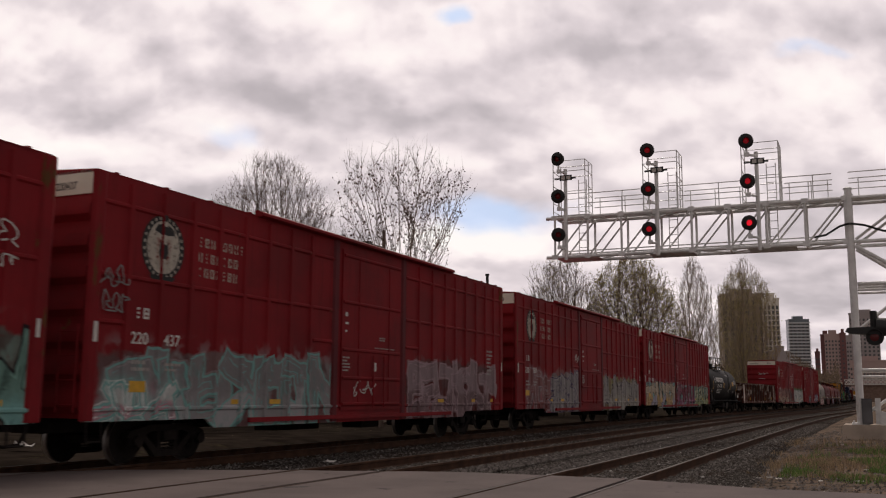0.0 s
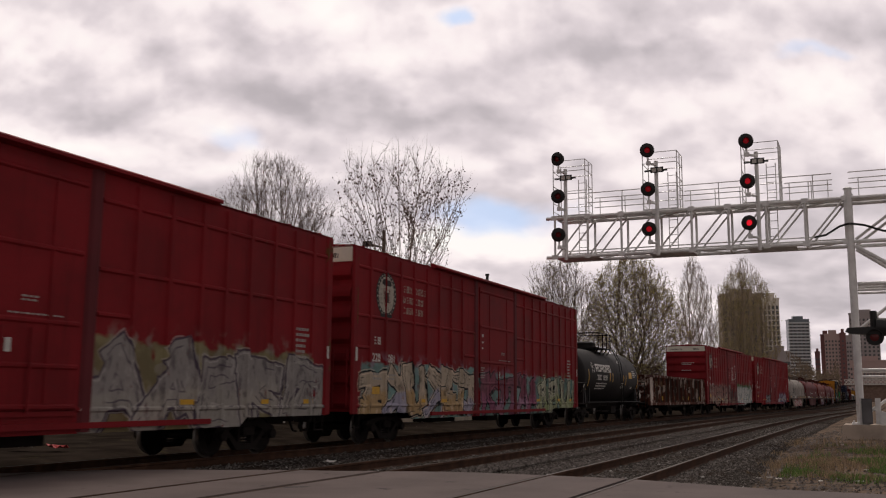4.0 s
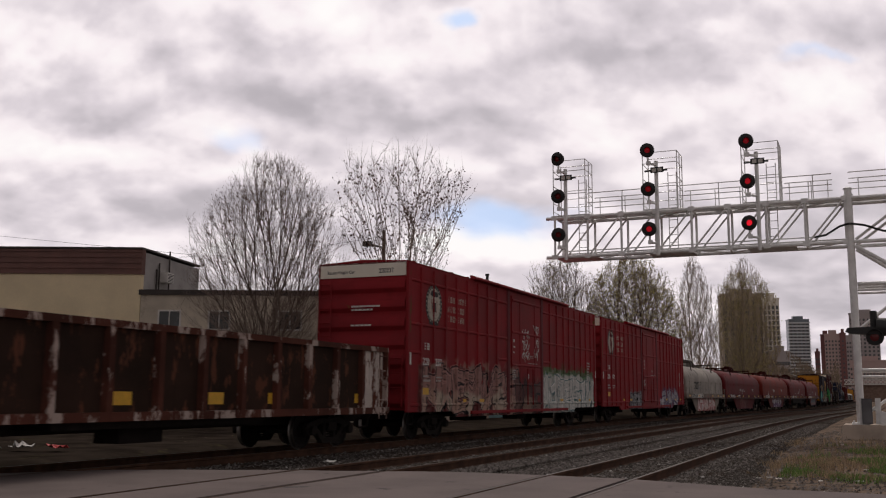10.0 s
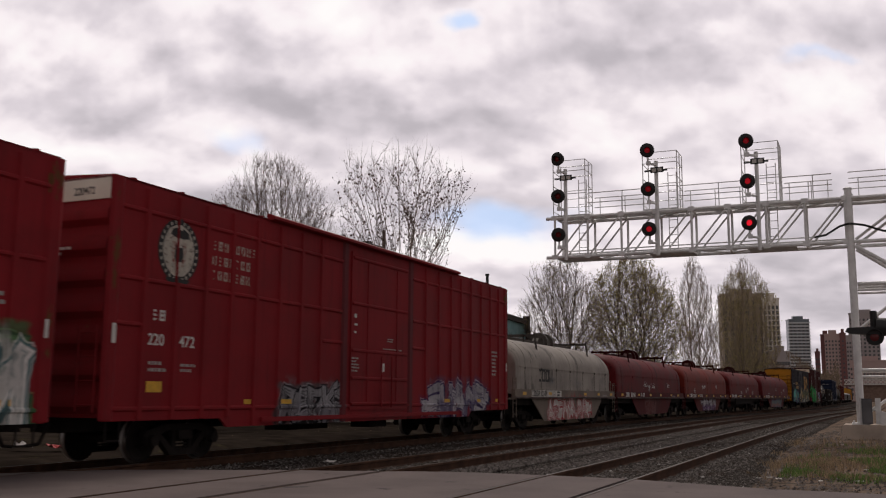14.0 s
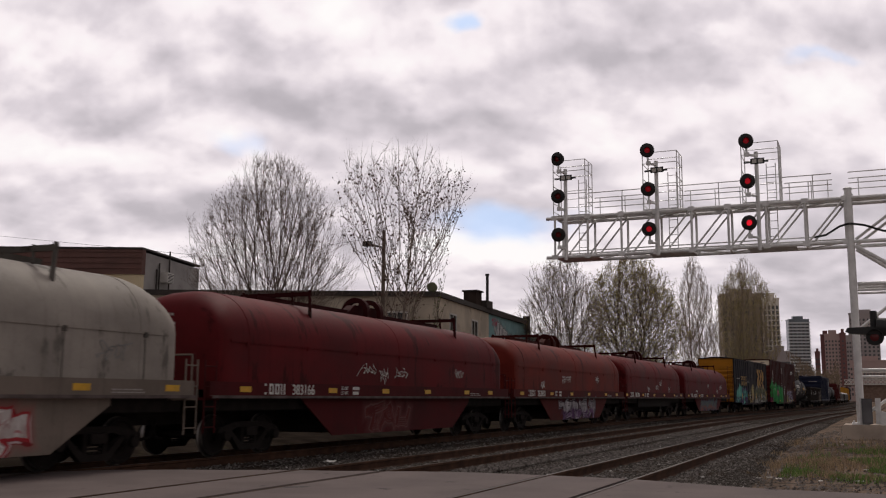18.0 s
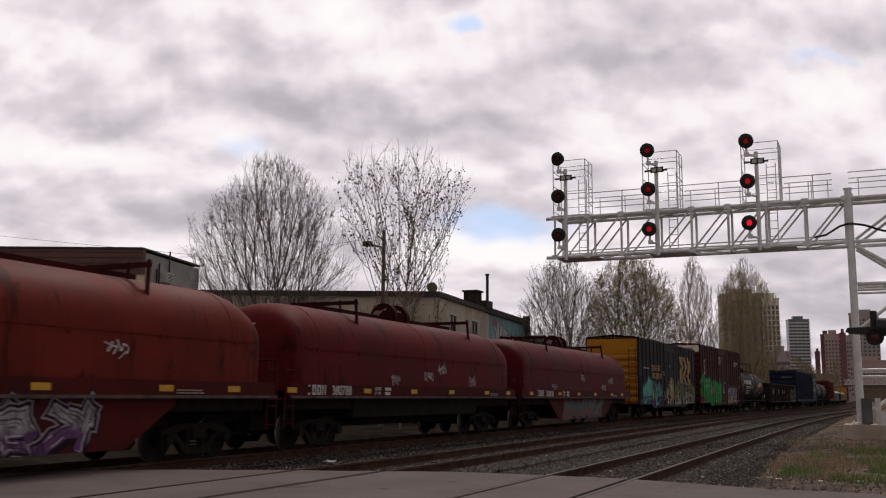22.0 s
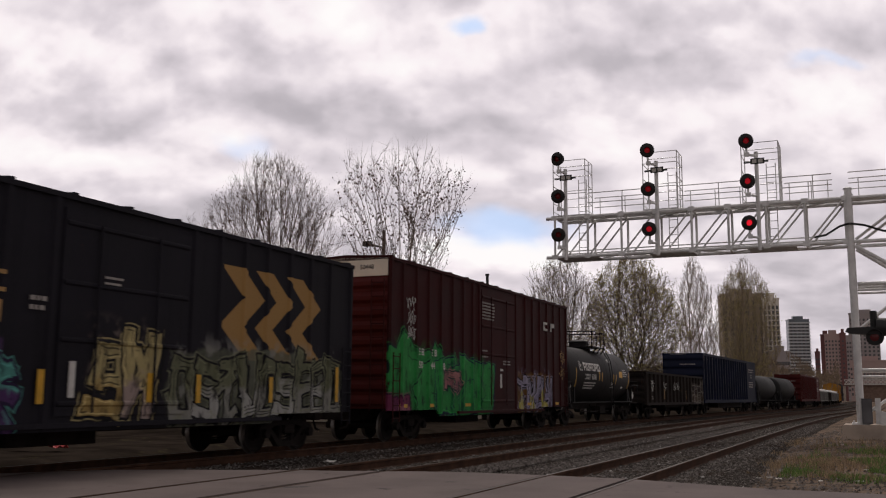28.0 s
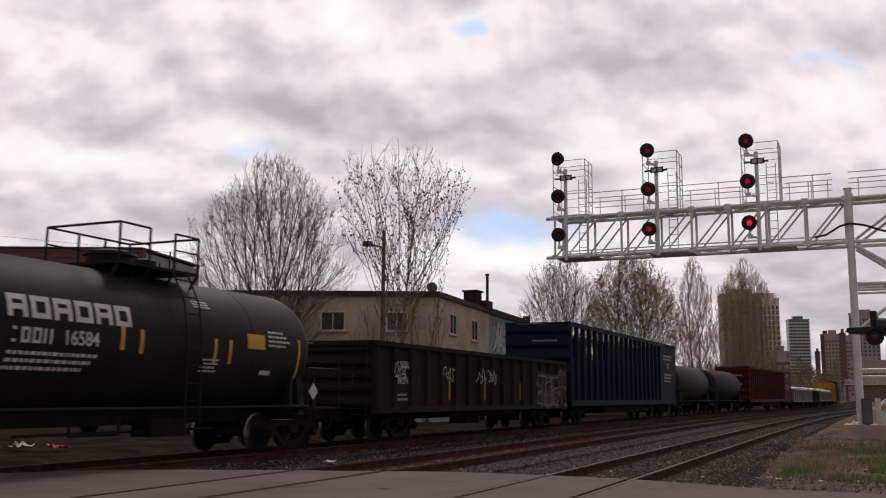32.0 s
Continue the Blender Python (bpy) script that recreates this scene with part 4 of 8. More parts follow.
# ---- trees ----
def branch_tree(name, label, base, height, half_w, seed, stems=6, spread=32, counts=(11, 8, 6), ratios=(0.45, 0.42, 0.42), angles=(38, 36, 32),
                lift=0.10, r=0.09, twig_r=0.009, trunk=0.0, first=0.22, whips=0, leaf=None, leaves=0, bud=0.05, leaf_top=1.0, droop=False, bark=None, twig=None):
    """A tree of forking limbs: every limb bears finer ones along its length, down to single twigs."""
    rnd = random.Random(seed)
    limbs, foliage = [], []

    def grow(p, d, ln, r0, level):
        k = 5 if level < 2 else 3
        pts, q = [p.copy()], p.copy()
        for j in range(k):
            d = (d + Vector((rnd.gauss(0, 0.09), rnd.gauss(0, 0.09), lift * (1.0 if level else 0.7)))).normalized()
            q = q + d * ln / k
            pts.append(q.copy())
        last = level == len(counts)
        r1 = twig_r * 0.6 if last else twig_r
        limbs.append((pts, r0, r1, level))
        if last or level == len(counts) - 1:
            for _ in range(leaves):
                t = rnd.random() * k
                j = min(k - 1, int(t))
                foliage.append(pts[j].lerp(pts[j + 1], t - j))
        if last:
            return
        n = counts[level]
        lo = first if level == 0 else 0.15
        for i in range(n):
            t = lo + (0.99 - lo) * (i + rnd.random()) / n
            j = min(k - 1, int(t * k))
            c = pts[j].lerp(pts[j + 1], t * k - j)
            tan = (pts[j + 1] - pts[j]).normalized()
            u = tan.orthogonal().normalized()
            v = tan.cross(u)
            a = rnd.uniform(0, 2 * math.pi)
            g = radians(angles[level]) * rnd.uniform(0.7, 1.25)
            nd = tan * math.cos(g) + (u * math.cos(a) + v * math.sin(a)) * math.sin(g)
            grow(c, nd, ln * ratios[level] * (1.25 * (1 - t) + 0.28) * rnd.uniform(0.6, 1.1), max(twig_r, (r0 + (r1 - r0) * t) * 0.55), level + 1)
        if level == 0:
            for i in range(whips):
                a = rnd.uniform(0, 2 * math.pi)
                grow(pts[-1 - (i % 2)], (d + Vector((math.cos(a), math.sin(a), 0)) * 0.3 + Vector((0, 0, 0.5))).normalized(), ln * rnd.uniform(0.14, 0.26), twig_r * 1.5, len(counts))

    start = Vector((0, 0, trunk))
    for i in range(stems):
        az = 2.39996 * i + rnd.uniform(-0.3, 0.3)
        g = radians(spread) * ((i + 0.4) / stems) ** 0.6 * rnd.uniform(0.85, 1.1)
        d = Vector((math.sin(g) * math.cos(az), math.sin(g) * math.sin(az), math.cos(g)))
        grow(start + Vector((0.12 * math.cos(az), 0.12 * math.sin(az), 0)) * (0 if trunk else 1), d, 10.0 * rnd.uniform(0.85, 1.0) * (1 - 0.35 * g), r * rnd.uniform(0.7, 1.1), 0)
    tops = np.array([q for pts, _, _, _ in limbs for q in pts])
    sz = (height - trunk) / (np.percentile(tops[:, 2], 99.9) - trunk)
    sx = half_w / np.percentile(np.hypot(tops[:, 0], tops[:, 1]), 97)

    def fit(q):
        return Vector((q.x * sx, q.y * sx, trunk + (q.z - trunk) * sz))

    wood, brush, green = Shape(), Shape(), Shape()
    if trunk:
        wood.tube((0, 0, -0.1), (0, 0, trunk * 0.5), r * 2.0, 9, r * 1.7)
        wood.tube((0, 0, trunk * 0.5), (0, 0, trunk), r * 1.7, 9, r * 1.5)
    for pts, r0, r1, level in limbs:
        pts = [fit(q) for q in pts]
        k = len(pts) - 1
        n = 7 if level == 0 else 4 if level == 1 else 3
        sh = wood if level < 2 else brush
        d = (pts[-1] - pts[0]).normalized()
        u = d.orthogonal().normalized()
        v = d.cross(u)
        ring = [u * math.cos(2 * math.pi * i / n) + v * math.sin(2 * math.pi * i / n) for i in range(n)]
        b = len(sh.v)
        for j, q in enumerate(pts):
            rr = r0 + (r1 - r0) * j / k
            sh.v += [tuple(q + e * rr) for e in ring]
        sh.f += [(b + j * n + i, b + j * n + (i + 1) % n, b + (j + 1) * n + (i + 1) % n, b + (j + 1) * n + i) for j in range(k) for i in range(n)]
    for q in foliage:
        c = fit(q)
        if c.z > height * leaf_top * rnd.uniform(0.92, 1.05):
            continue
        s = bud * rnd.uniform(0.6, 1.4)
        u = Vector((rnd.gauss(0, 0.4), rnd.gauss(0, 0.4), -1)) if droop else Vector((rnd.gauss(0, 1), rnd.gauss(0, 1), rnd.gauss(0, 1)))
        u = u.normalized() * s
        v = (u.orthogonal().normalized() + u.cross(Vector((rnd.random(), 1, 0))).normalized()).normalized() * s * 0.5
        c = c + (u if droop else Vector((rnd.gauss(0, 0.03), rnd.gauss(0, 0.03), 0)))
        green.add([c - u, c + v, c + u, c - v], [(0, 1, 2, 3)])
    t = thing(name, label, "tree", at=Matrix.Translation(base))
    part("trunk", wood, bark or BARK, t, fix=False)
    part("crown", brush, twig or TWIG, t, fix=False)
    if green.v:
        part("leaves", green, leaf, t, fix=False, smooth=False)
    return t


def crown_tree(name, label, base, profile, seed, tips, steep=0.5, limbs=12, twig_r=0.008, spurs=3, spur=0.45, leaf=None, leaves=0, bud=0.04, leaf_band=(0.0, 1.0), bark=None, twig=None, fan=0.0):
    """A tree that fills an outline of revolution: branches are led from the nearest wood to points strewn in the crown.
    profile: height and radius rows, from the lowest branch up; fan: how strictly the branches spread from the crown's foot."""
    rnd = np.random.default_rng(seed)
    hs, rs = np.array([p[0] for p in profile]), np.array([p[1] for p in profile])

    def strew(n, rim):
        out = []
        while len(out) < n:
            z = rnd.uniform(hs[0], hs[-1])
            big = np.interp(z, hs, rs)
            if rnd.random() > (big / rs.max()) ** 1.3:
                continue
            a = rnd.uniform(0, 2 * math.pi)
            big *= 1.0 + 0.4 * noise.noise((1.6 * math.cos(a) + seed, 1.6 * math.sin(a), z * 0.45)) + 0.35 * noise.noise((4.5 * math.cos(a), 4.5 * math.sin(a) + seed, z * 1.1))
            r = big * (rnd.uniform(0.8, 1.0) if rim else rnd.random() ** 0.45)
            out.append((r * math.cos(a), r * math.sin(a), z))
        return out

    goals = sorted(strew(limbs, True), key=lambda p: -p[2]) + strew(tips, False)
    cap = 40 + 16 * len(goals)
    pos, far, up, n = np.zeros((cap, 3)), np.zeros(cap), np.zeros(cap, int), 0
    foot = hs[0]
    for z in np.linspace(-0.1, foot, 6):
        pos[n], far[n], up[n] = (0.03 * math.sin(z * 3), 0.03 * math.cos(z * 2), z), 0.0, n - 1
        n += 1
    ends = []
    for k, g in enumerate(goals):
        g = np.array(g)
        dlt = g - pos[:n]
        flat, dz = np.hypot(dlt[:, 0], dlt[:, 1]), dlt[:, 2]
        cost = np.sqrt(flat ** 2 + dz ** 2) + 0.42 * far[:n] + 2.0 * np.maximum(0, steep * flat - dz)
        if fan:
            out = g - np.array((0, 0, foot - 0.8))
            ahead = (dlt @ (out / np.linalg.norm(out))) / np.maximum(np.linalg.norm(dlt, axis=1), 1e-6)
            cost = cost + fan * np.linalg.norm(dlt, axis=1) * (1 - ahead)
        if k < limbs:
            cost = cost + 0.6 * (np.arange(n) > 6) * np.maximum(0, pos[:n, 2] - foot - 0.35 * (hs[-1] - foot))
        j = int(np.argmin(cost))
        ln = float(np.linalg.norm(dlt[j]))
        m = max(2, min(12, int(ln / 0.45)))
        a, b = pos[j].copy(), g
        sag = np.array((0, 0, -0.06 * ln)) + rnd.normal(0, 0.025 * ln, 3)
        last = j
        for t in range(1, m + 1):
            u = t / m
            pos[n] = a + (b - a) * u + sag * 4 * u * (1 - u)
            far[n], up[n] = far[last] + ln / m, last
            last = n
            n += 1
        ends.append(last)
    load = np.zeros(n)
    load[ends] = 1
    for q in range(n - 1, 5, -1):
        load[up[q]] += load[q]
    load[:5] = load[5]
    rad = twig_r * np.maximum(load, 1) ** 0.34
    wood, brush, green = Shape(), Shape(), Shape()
    height = hs[-1]

    def leaflets(c, count):
        for _ in range(count):
            if not leaf_band[0] * height < c[2] < leaf_band[1] * height:
                continue
            e = Vector(rnd.normal(0, 1, 3)).normalized() * bud * rnd.uniform(0.6, 1.4)
            f = e.orthogonal() * 0.55
            o = Vector(c) + Vector(rnd.normal(0, 0.06, 3))
            green.add([o - e, o + f, o + e, o - f], [(0, 1, 2, 3)])

    for q in range(1, n):
        a, b = Vector(pos[up[q]]), Vector(pos[q])
        d = b - a
        if d.length < 1e-5:
            continue
        k = 7 if load[q] > 60 else 4 if load[q] > 10 else 3
        u = d.orthogonal().normalized()
        v = d.normalized().cross(u)
        ring = [u * math.cos(2 * math.pi * i / k) + v * math.sin(2 * math.pi * i / k) for i in range(k)]
        sh = wood if load[q] > 10 else brush
        o = len(sh.v)
        sh.v += [tuple(a + e * min(rad[up[q]], rad[q] * 1.5)) for e in ring] + [tuple(b + e * rad[q]) for e in ring]
        sh.f += [(o + i, o + (i + 1) % k, o + k + (i + 1) % k, o + k + i) for i in range(k)]
        if load[q] > 2:
            continue
        d.normalize()
        for _ in range(spurs):
            e = (d * 0.8 + Vector(rnd.normal(0, 0.5, 3)) + Vector((0, 0, 0.25 + 0.3 * steep))).normalized()
            tip = b + e * spur * rnd.uniform(0.4, 1.2)
            w = e.orthogonal().normalized() * twig_r * 0.8
            x = e.cross(w)
            o = len(brush.v)
            brush.v += [tuple(b + w), tuple(b - w * 0.5 + x * 0.87), tuple(b - w * 0.5 - x * 0.87), tuple(tip)]
            brush.f += [(o, o + 1, o + 3), (o + 1, o + 2, o + 3), (o + 2, o, o + 3)]
            if leaves:
                leaflets(b.lerp(tip, rnd.random()), leaves)
    t = thing(name, label, "tree", at=Matrix.Translation(base))
    part("trunk", wood, bark or BARK, t, fix=False)
    part("crown", brush, twig or TWIG, t, fix=False)
    if green.v:
        part("leaves", green, leaf, t, fix=False, smooth=False)
    return t


PALE_BARK = surface("pale_bark", (0.30, 0.25, 0.21), 0.95, var=0.25, scale=4, grain=30, bump=0.4)
POPLAR_TWIG = surface("poplar_twig", (0.36, 0.29, 0.22), 0.95, var=0.25, scale=3, grain=20, bump=0.1)
crown_tree("bare_tree", "bushy bare tree with many thin grey-brown twigs", (-26.0, 38.2, -0.45), [(3.0, 0.5), (3.8, 2.4), (5.8, 3.5), (8.4, 3.5), (10.2, 3.1), (11.6, 2.2), (12.6, 1.5), (13.2, 0.8)], 11, 3600, 0.15, 40, twig_r=0.0056, spurs=3, spur=0.6, leaf=LEAF_BROWN, leaves=1, bud=0.022, leaf_band=(0.55, 0.9), fan=5.0)
crown_tree("budding_tree", "upright bare tree with dark brown dried leaves", (-19.0, 38.3, -0.45), [(2.4, 0.2), (4.5, 0.6), (7.0, 1.7), (9.2, 2.6), (10.8, 2.8), (12.0, 2.4), (13.0, 1.7)], 6, 600, 0.5, 26, twig_r=0.007, spurs=2, spur=0.75, leaf=LEAF_BROWN, leaves=1, bud=0.052, leaf_band=(0.25, 0.92), bark=PALE_BARK, fan=4.0)
crown_tree("spreading_tree", "spreading bare tree beside the mural building", (-22.0, 73.2, -0.45), [(3.0, 0.6), (4.6, 2.6), (7.0, 3.4), (9.2, 3.2), (11.2, 2.4), (12.5, 1.2), (13.0, 0.4)], 21, 1900, 0.1, 26, twig_r=0.009, spurs=3, spur=0.6, leaf=LEAF_OLIVE, leaves=1, bud=0.03, fan=3.5)
crown_tree("leafing_tree", "broad tree coming into small olive leaf", (-18.0, 79.9, -0.45), [(2.6, 0.6), (4.0, 3.2), (6.5, 4.0), (9.0, 3.9), (11.2, 3.1), (12.6, 2.0), (13.5, 0.6)], 22, 3600, 0.1, 34, twig_r=0.009, spurs=3, spur=0.6, leaf=LEAF_OLIVE, leaves=1, bud=0.06, fan=3.5)
crown_tree("poplar", "tall narrow bare poplar with upright branches", (-18.3, 113.5, -0.45), [(1.6, 0.4), (4.0, 2.0), (8.0, 2.5), (11.5, 2.2), (14.5, 1.7), (17.0, 0.9), (18.2, 0.2)], 31, 1700, 2.2, 30, twig_r=0.0105, spurs=3, spur=0.9, bark=PALE_BARK, twig=POPLAR_TWIG)
crown_tree("poplar", "tall poplar misted with first olive leaves", (-14.0, 124.3, -0.45), [(1.6, 0.5), (4.0, 2.8), (8.0, 3.6), (12.0, 3.5), (15.5, 2.9), (17.8, 1.6), (19.0, 0.4)], 33, 2300, 2.0, 36, twig_r=0.0105, spurs=3, spur=0.9, leaf=LEAF_OLIVE, leaves=1, bud=0.07, leaf_band=(0.0, 0.9), bark=PALE_BARK, twig=POPLAR_TWIG)
branch_tree("young_shrub", "thin young shrub with yellow-green buds", (-22.2, 48.0, -0.45), 8.9, 1.2, 41, stems=6, spread=14, counts=(7, 4), ratios=(0.3, 0.4), angles=(26, 30), lift=0.10, r=0.03, twig_r=0.006, first=0.3, leaf=LEAF_GREEN, leaves=2, bud=0.045)
branch_tree("wall_shrub", "wispy brown shrub against the stucco wall", (-24.4, 45.9, -0.45), 6.8, 1.8, 43, stems=7, spread=30, counts=(8, 6), ratios=(0.5, 0.45), angles=(30, 34), lift=0.08, r=0.025, twig_r=0.006, first=0.1, leaf=LEAF_OLIVE, leaves=1, bud=0.03)
branch_tree("wall_shrub", "tangled bare shrub below the white windows", (-29.0, 42.0, -0.45), 7.2, 2.6, 44, stems=8, spread=36, counts=(9, 6), ratios=(0.5, 0.45), angles=(32, 36), lift=0.06, r=0.025, twig_r=0.006, first=0.05)


# ---- distance ----
def bearing(px):
    return math.atan((px - 784) / 1696)


def spot(px, dist):
    a = radians(23.89) - bearing(px)
    return -math.sin(a) * dist, math.cos(a) * dist


def tall(px, top, dist):
    return (704 - top) / 1696 * dist * math.cos(bearing(px)) + 1.8


TOWER_CREAM = surface("tower_cream", (0.48, 0.41, 0.35), 0.9, var=0.1, scale=0.05, grain=1)
TOWER_PALE = surface("tower_pale", (0.85, 0.80, 0.72), 0.9, var=0.08, scale=0.05, grain=1)
TOWER_GLASS = surface("tower_glass", (0.17, 0.20, 0.23), 0.35, var=0.2, scale=0.08, grain=1)
TOWER_BAND = surface("tower_band", (0.55, 0.58, 0.6), 0.6, var=0.1, scale=0.08, grain=1)
TOWER_BROWN = surface("tower_brown", (0.22, 0.11, 0.11), 0.9, var=0.1, scale=0.05, grain=1)
TOWER_PINK = surface("tower_pink", (0.48, 0.36, 0.34), 0.9, var=0.08, scale=0.05, grain=1)
TOWER_GREY = surface("tower_grey", (0.42, 0.38, 0.38), 0.9, var=0.1, scale=0.05, grain=1)
FAR_PANE = glass("far_glass", (0.12, 0.12, 0.13), 0.25)


def tower(name, label, px0, px1, top, dist, wall, floors, bays, pane_w, pane_h, style="grid", turn=8):
    mid = (px0 + px1) / 2
    x, y = spot(mid, dist)
    w = (px1 - px0) / 1696 * dist * math.cos(bearing(mid)) ** 2
    h = tall(mid, top, dist)
    t = thing(name, label, "tower block", "distant towers", at=pose(x, y, -0.5, 0, 0, 23.89 - math.degrees(bearing(mid)) + turn))
    part("wall", Shape().box(-w / 2, 0, 0, w / 2, w * 0.7, h), wall, t)
    part("roof", Shape().box(-w / 2 - 0.2, -0.2, h, w / 2 + 0.2, w * 0.7, h + 0.8).box(-w * 0.25, w * 0.2, h + 0.8, w * 0.25, w * 0.5, h + 3), wall, t)
    me = Shape().box(-pane_w / 2, -0.12, 0, pane_w / 2, 0.1, pane_h).mesh("window", False)
    me.materials.append(FAR_PANE)
    low = h * 0.15
    for j in range(floors):
        z = low + (h - low - 2) * j / floors
        if style == "bands":
            part("balcony", Shape().box(-w / 2 - 0.5, -0.6, z + pane_h, w / 2 + 0.5, 0.2, z + pane_h + 1.0), TOWER_BAND, t)
        for i in range(bays):
            ob = part("window", me, None, t)
            ob.matrix_basis = pose(-w / 2 + w * (i + 0.5) / bays, 0, z)
    return t, w, h


a_t, a_w, a_h = tower("condo_tower", "cream and brown condominium tower behind poplars", 1278, 1356, 524, 430, TOWER_CREAM, 16, 6, 1.6, 1.9)
tower("condo_tower", "pale framed wing of the condominium tower", 1352, 1381, 532, 428, TOWER_PALE, 16, 4, 0.95, 1.6)
tower("glass_tower", "slim grey glass tower with balcony bands", 1396, 1433, 568, 700, TOWER_GLASS, 20, 5, 2.0, 1.9, "bands", 12)
tower("brown_tower", "brown brick slab tower", 1451, 1468, 595, 600, TOWER_BROWN, 1, 1, 1.0, 1.0, turn=0)
tower("brown_tower", "pinkish front of the brown slab tower", 1458, 1487, 594, 598, TOWER_PINK, 14, 5, 0.9, 1.1, turn=0)
tower("brown_tower", "brown brick end of the slab tower", 1485, 1496, 592, 597, TOWER_BROWN, 12, 1, 0.9, 1.0, turn=0)
tower("grey_tower", "grey concrete tower behind the gantry mast", 1496, 1516, 596, 640, TOWER_GREY, 12, 4, 1.0, 1.2, turn=0)
tower("grey_tower", "tall grey concrete tower behind the mast", 1503, 1556, 556, 660, TOWER_GREY, 18, 7, 1.2, 1.4, turn=0)
tower("low_block", "low grey apartment block in the distance", 1358, 1396, 626, 420, TOWER_GREY, 5, 8, 1.0, 1.4, turn=0)
tower("narrow_tower", "narrow dark tower in the distance", 1440, 1449, 625, 720, TOWER_BROWN, 8, 2, 1.2, 1.2, turn=0)
tower("low_block", "low brown apartment block beside the towers", 1500, 1568, 640, 560, TOWER_PINK, 6, 12, 0.9, 1.3, turn=0)


def make_woods():
    rnd = random.Random(77)
    s = Shape()
    for i in range(16000):
        px = rnd.uniform(1150, 1640)
        dist = rnd.uniform(210, 330)
        crest = 9.5 + 4.0 * noise.noise((px * 0.03, 1.5, 0)) + 2.0 * noise.noise((px * 0.13, 7, 0))
        z = crest * rnd.random() ** 0.75
        x, y = spot(px, dist)
        x -= 12 if x < 12 else 0
        if -0.027 < x / y < 0.012:
            continue
        c = Vector((x, y, z - 0.4))
        u = Vector((rnd.gauss(0, 0.5), rnd.gauss(0, 0.5), rnd.gauss(0, 1.5))).normalized() * rnd.uniform(0.5, 1.5)
        w = u.orthogonal().normalized() * rnd.uniform(0.03, 0.10)
        s.add([c - u, c + w, c + u, c - w], [(0, 1, 2, 3)])
    tagged(part("far_woods", s, leaf_mat("far_brush", (0.16, 0.12, 0.085)), fix=False, smooth=False), "distant bare brown woods beside the line", "woods", kind="stuff")
    b = thing("overpass", "white railed road overpass across the tracks", "bridge")
    by, x0, x1 = 400, -9.2, 8.8
    part("deck", Shape().box(x0, by, 5.9, x1, by + 9, 6.5), surface("bridge_brown", (0.16, 0.10, 0.08)), b)
    for i in range(12):
        x = x0 + i * 1.5
        part("rail_bar", Shape().tube((x, by - 0.05, 6.5), (x + 1.5, by - 0.05, 8.2), 0.13, 5).tube((x + 1.5, by - 0.05, 6.5), (x, by - 0.05, 8.2), 0.13, 5), WHITE_FRAME, b)
    part("top_rail", Shape().box(x0, by - 0.2, 8.1, x1, by + 0.05, 8.4), WHITE_FRAME, b)
    part("bottom_rail", Shape().box(x0, by - 0.2, 6.4, x1, by - 0.02, 6.7), WHITE_FRAME, b)
    part("abutment", Shape().box(-4.2, by + 0.5, -0.5, x1, by + 8, 5.9), surface("bridge_abutment", (0.22, 0.15, 0.12), 0.95), b)
    part("pier", Shape().box(x0 - 0.6, by + 1, -0.5, x0 + 0.2, by + 8, 5.9), CONCRETE, b)


make_woods()


# ---- ground cover and litter ----
def scatter_stones():
    rnd = random.Random(5)
    s = Shape()
    for i in range(70000):
        k = rnd.random()
        y = 15.6 + 44 * rnd.random() ** 1.7
        if k < 0.40:
            x = rnd.uniform(-8.0, -5.1)
        elif k < 0.72:
            x = rnd.uniform(-13.2, -3.2)
        else:
            x = rnd.uniform(-3.9, 3.5)
        if y < road_edge(x) + 0.1 or (x > -1.6 and y > 21.5 and rnd.random() < 0.5):
            continue
        near = min(abs(x - t) for t in TRACK_X)
        if 0.66 < near < 0.85:
            continue
        z = (-0.17 if x > -6 else -0.185) if near < 1.7 else -0.25 if x < -2.6 else lie(x, y)
        r = rnd.uniform(0.012, 0.042)
        c = (x + bend(y), y, z + r * 0.4)
        j = [rnd.uniform(0.6, 1.25) for _ in range(6)]
        s.add([(c[0] - r * j[0], c[1], c[2]), (c[0] + r * j[1], c[1], c[2]), (c[0], c[1] - r * j[2], c[2]), (c[0], c[1] + r * j[3], c[2]), (c[0] + r * 0.2, c[1], c[2] + r * 0.8 * j[5])],
              [(0, 2, 4), (2, 1, 4), (1, 3, 4), (3, 0, 4)])
    n = Nodes("loose_stone", 0.9)
    n.b.inputs["Specular IOR Level"].default_value = 0.15
    r = n.t.nodes.new("ShaderNodeNewGeometry").outputs["Random Per Island"]
    n.color(n.mix(n.step(r, 0.985, 0.995), n.mix(r, (0.05, 0.042, 0.037), (0.25, 0.225, 0.21)), (0.5, 0.48, 0.46)))
    tagged(part("loose_ballast", s, n.m, fix=False, smooth=False), "loose grey ballast stones between the tracks", "gravel", kind="stuff")


scatter_stones()


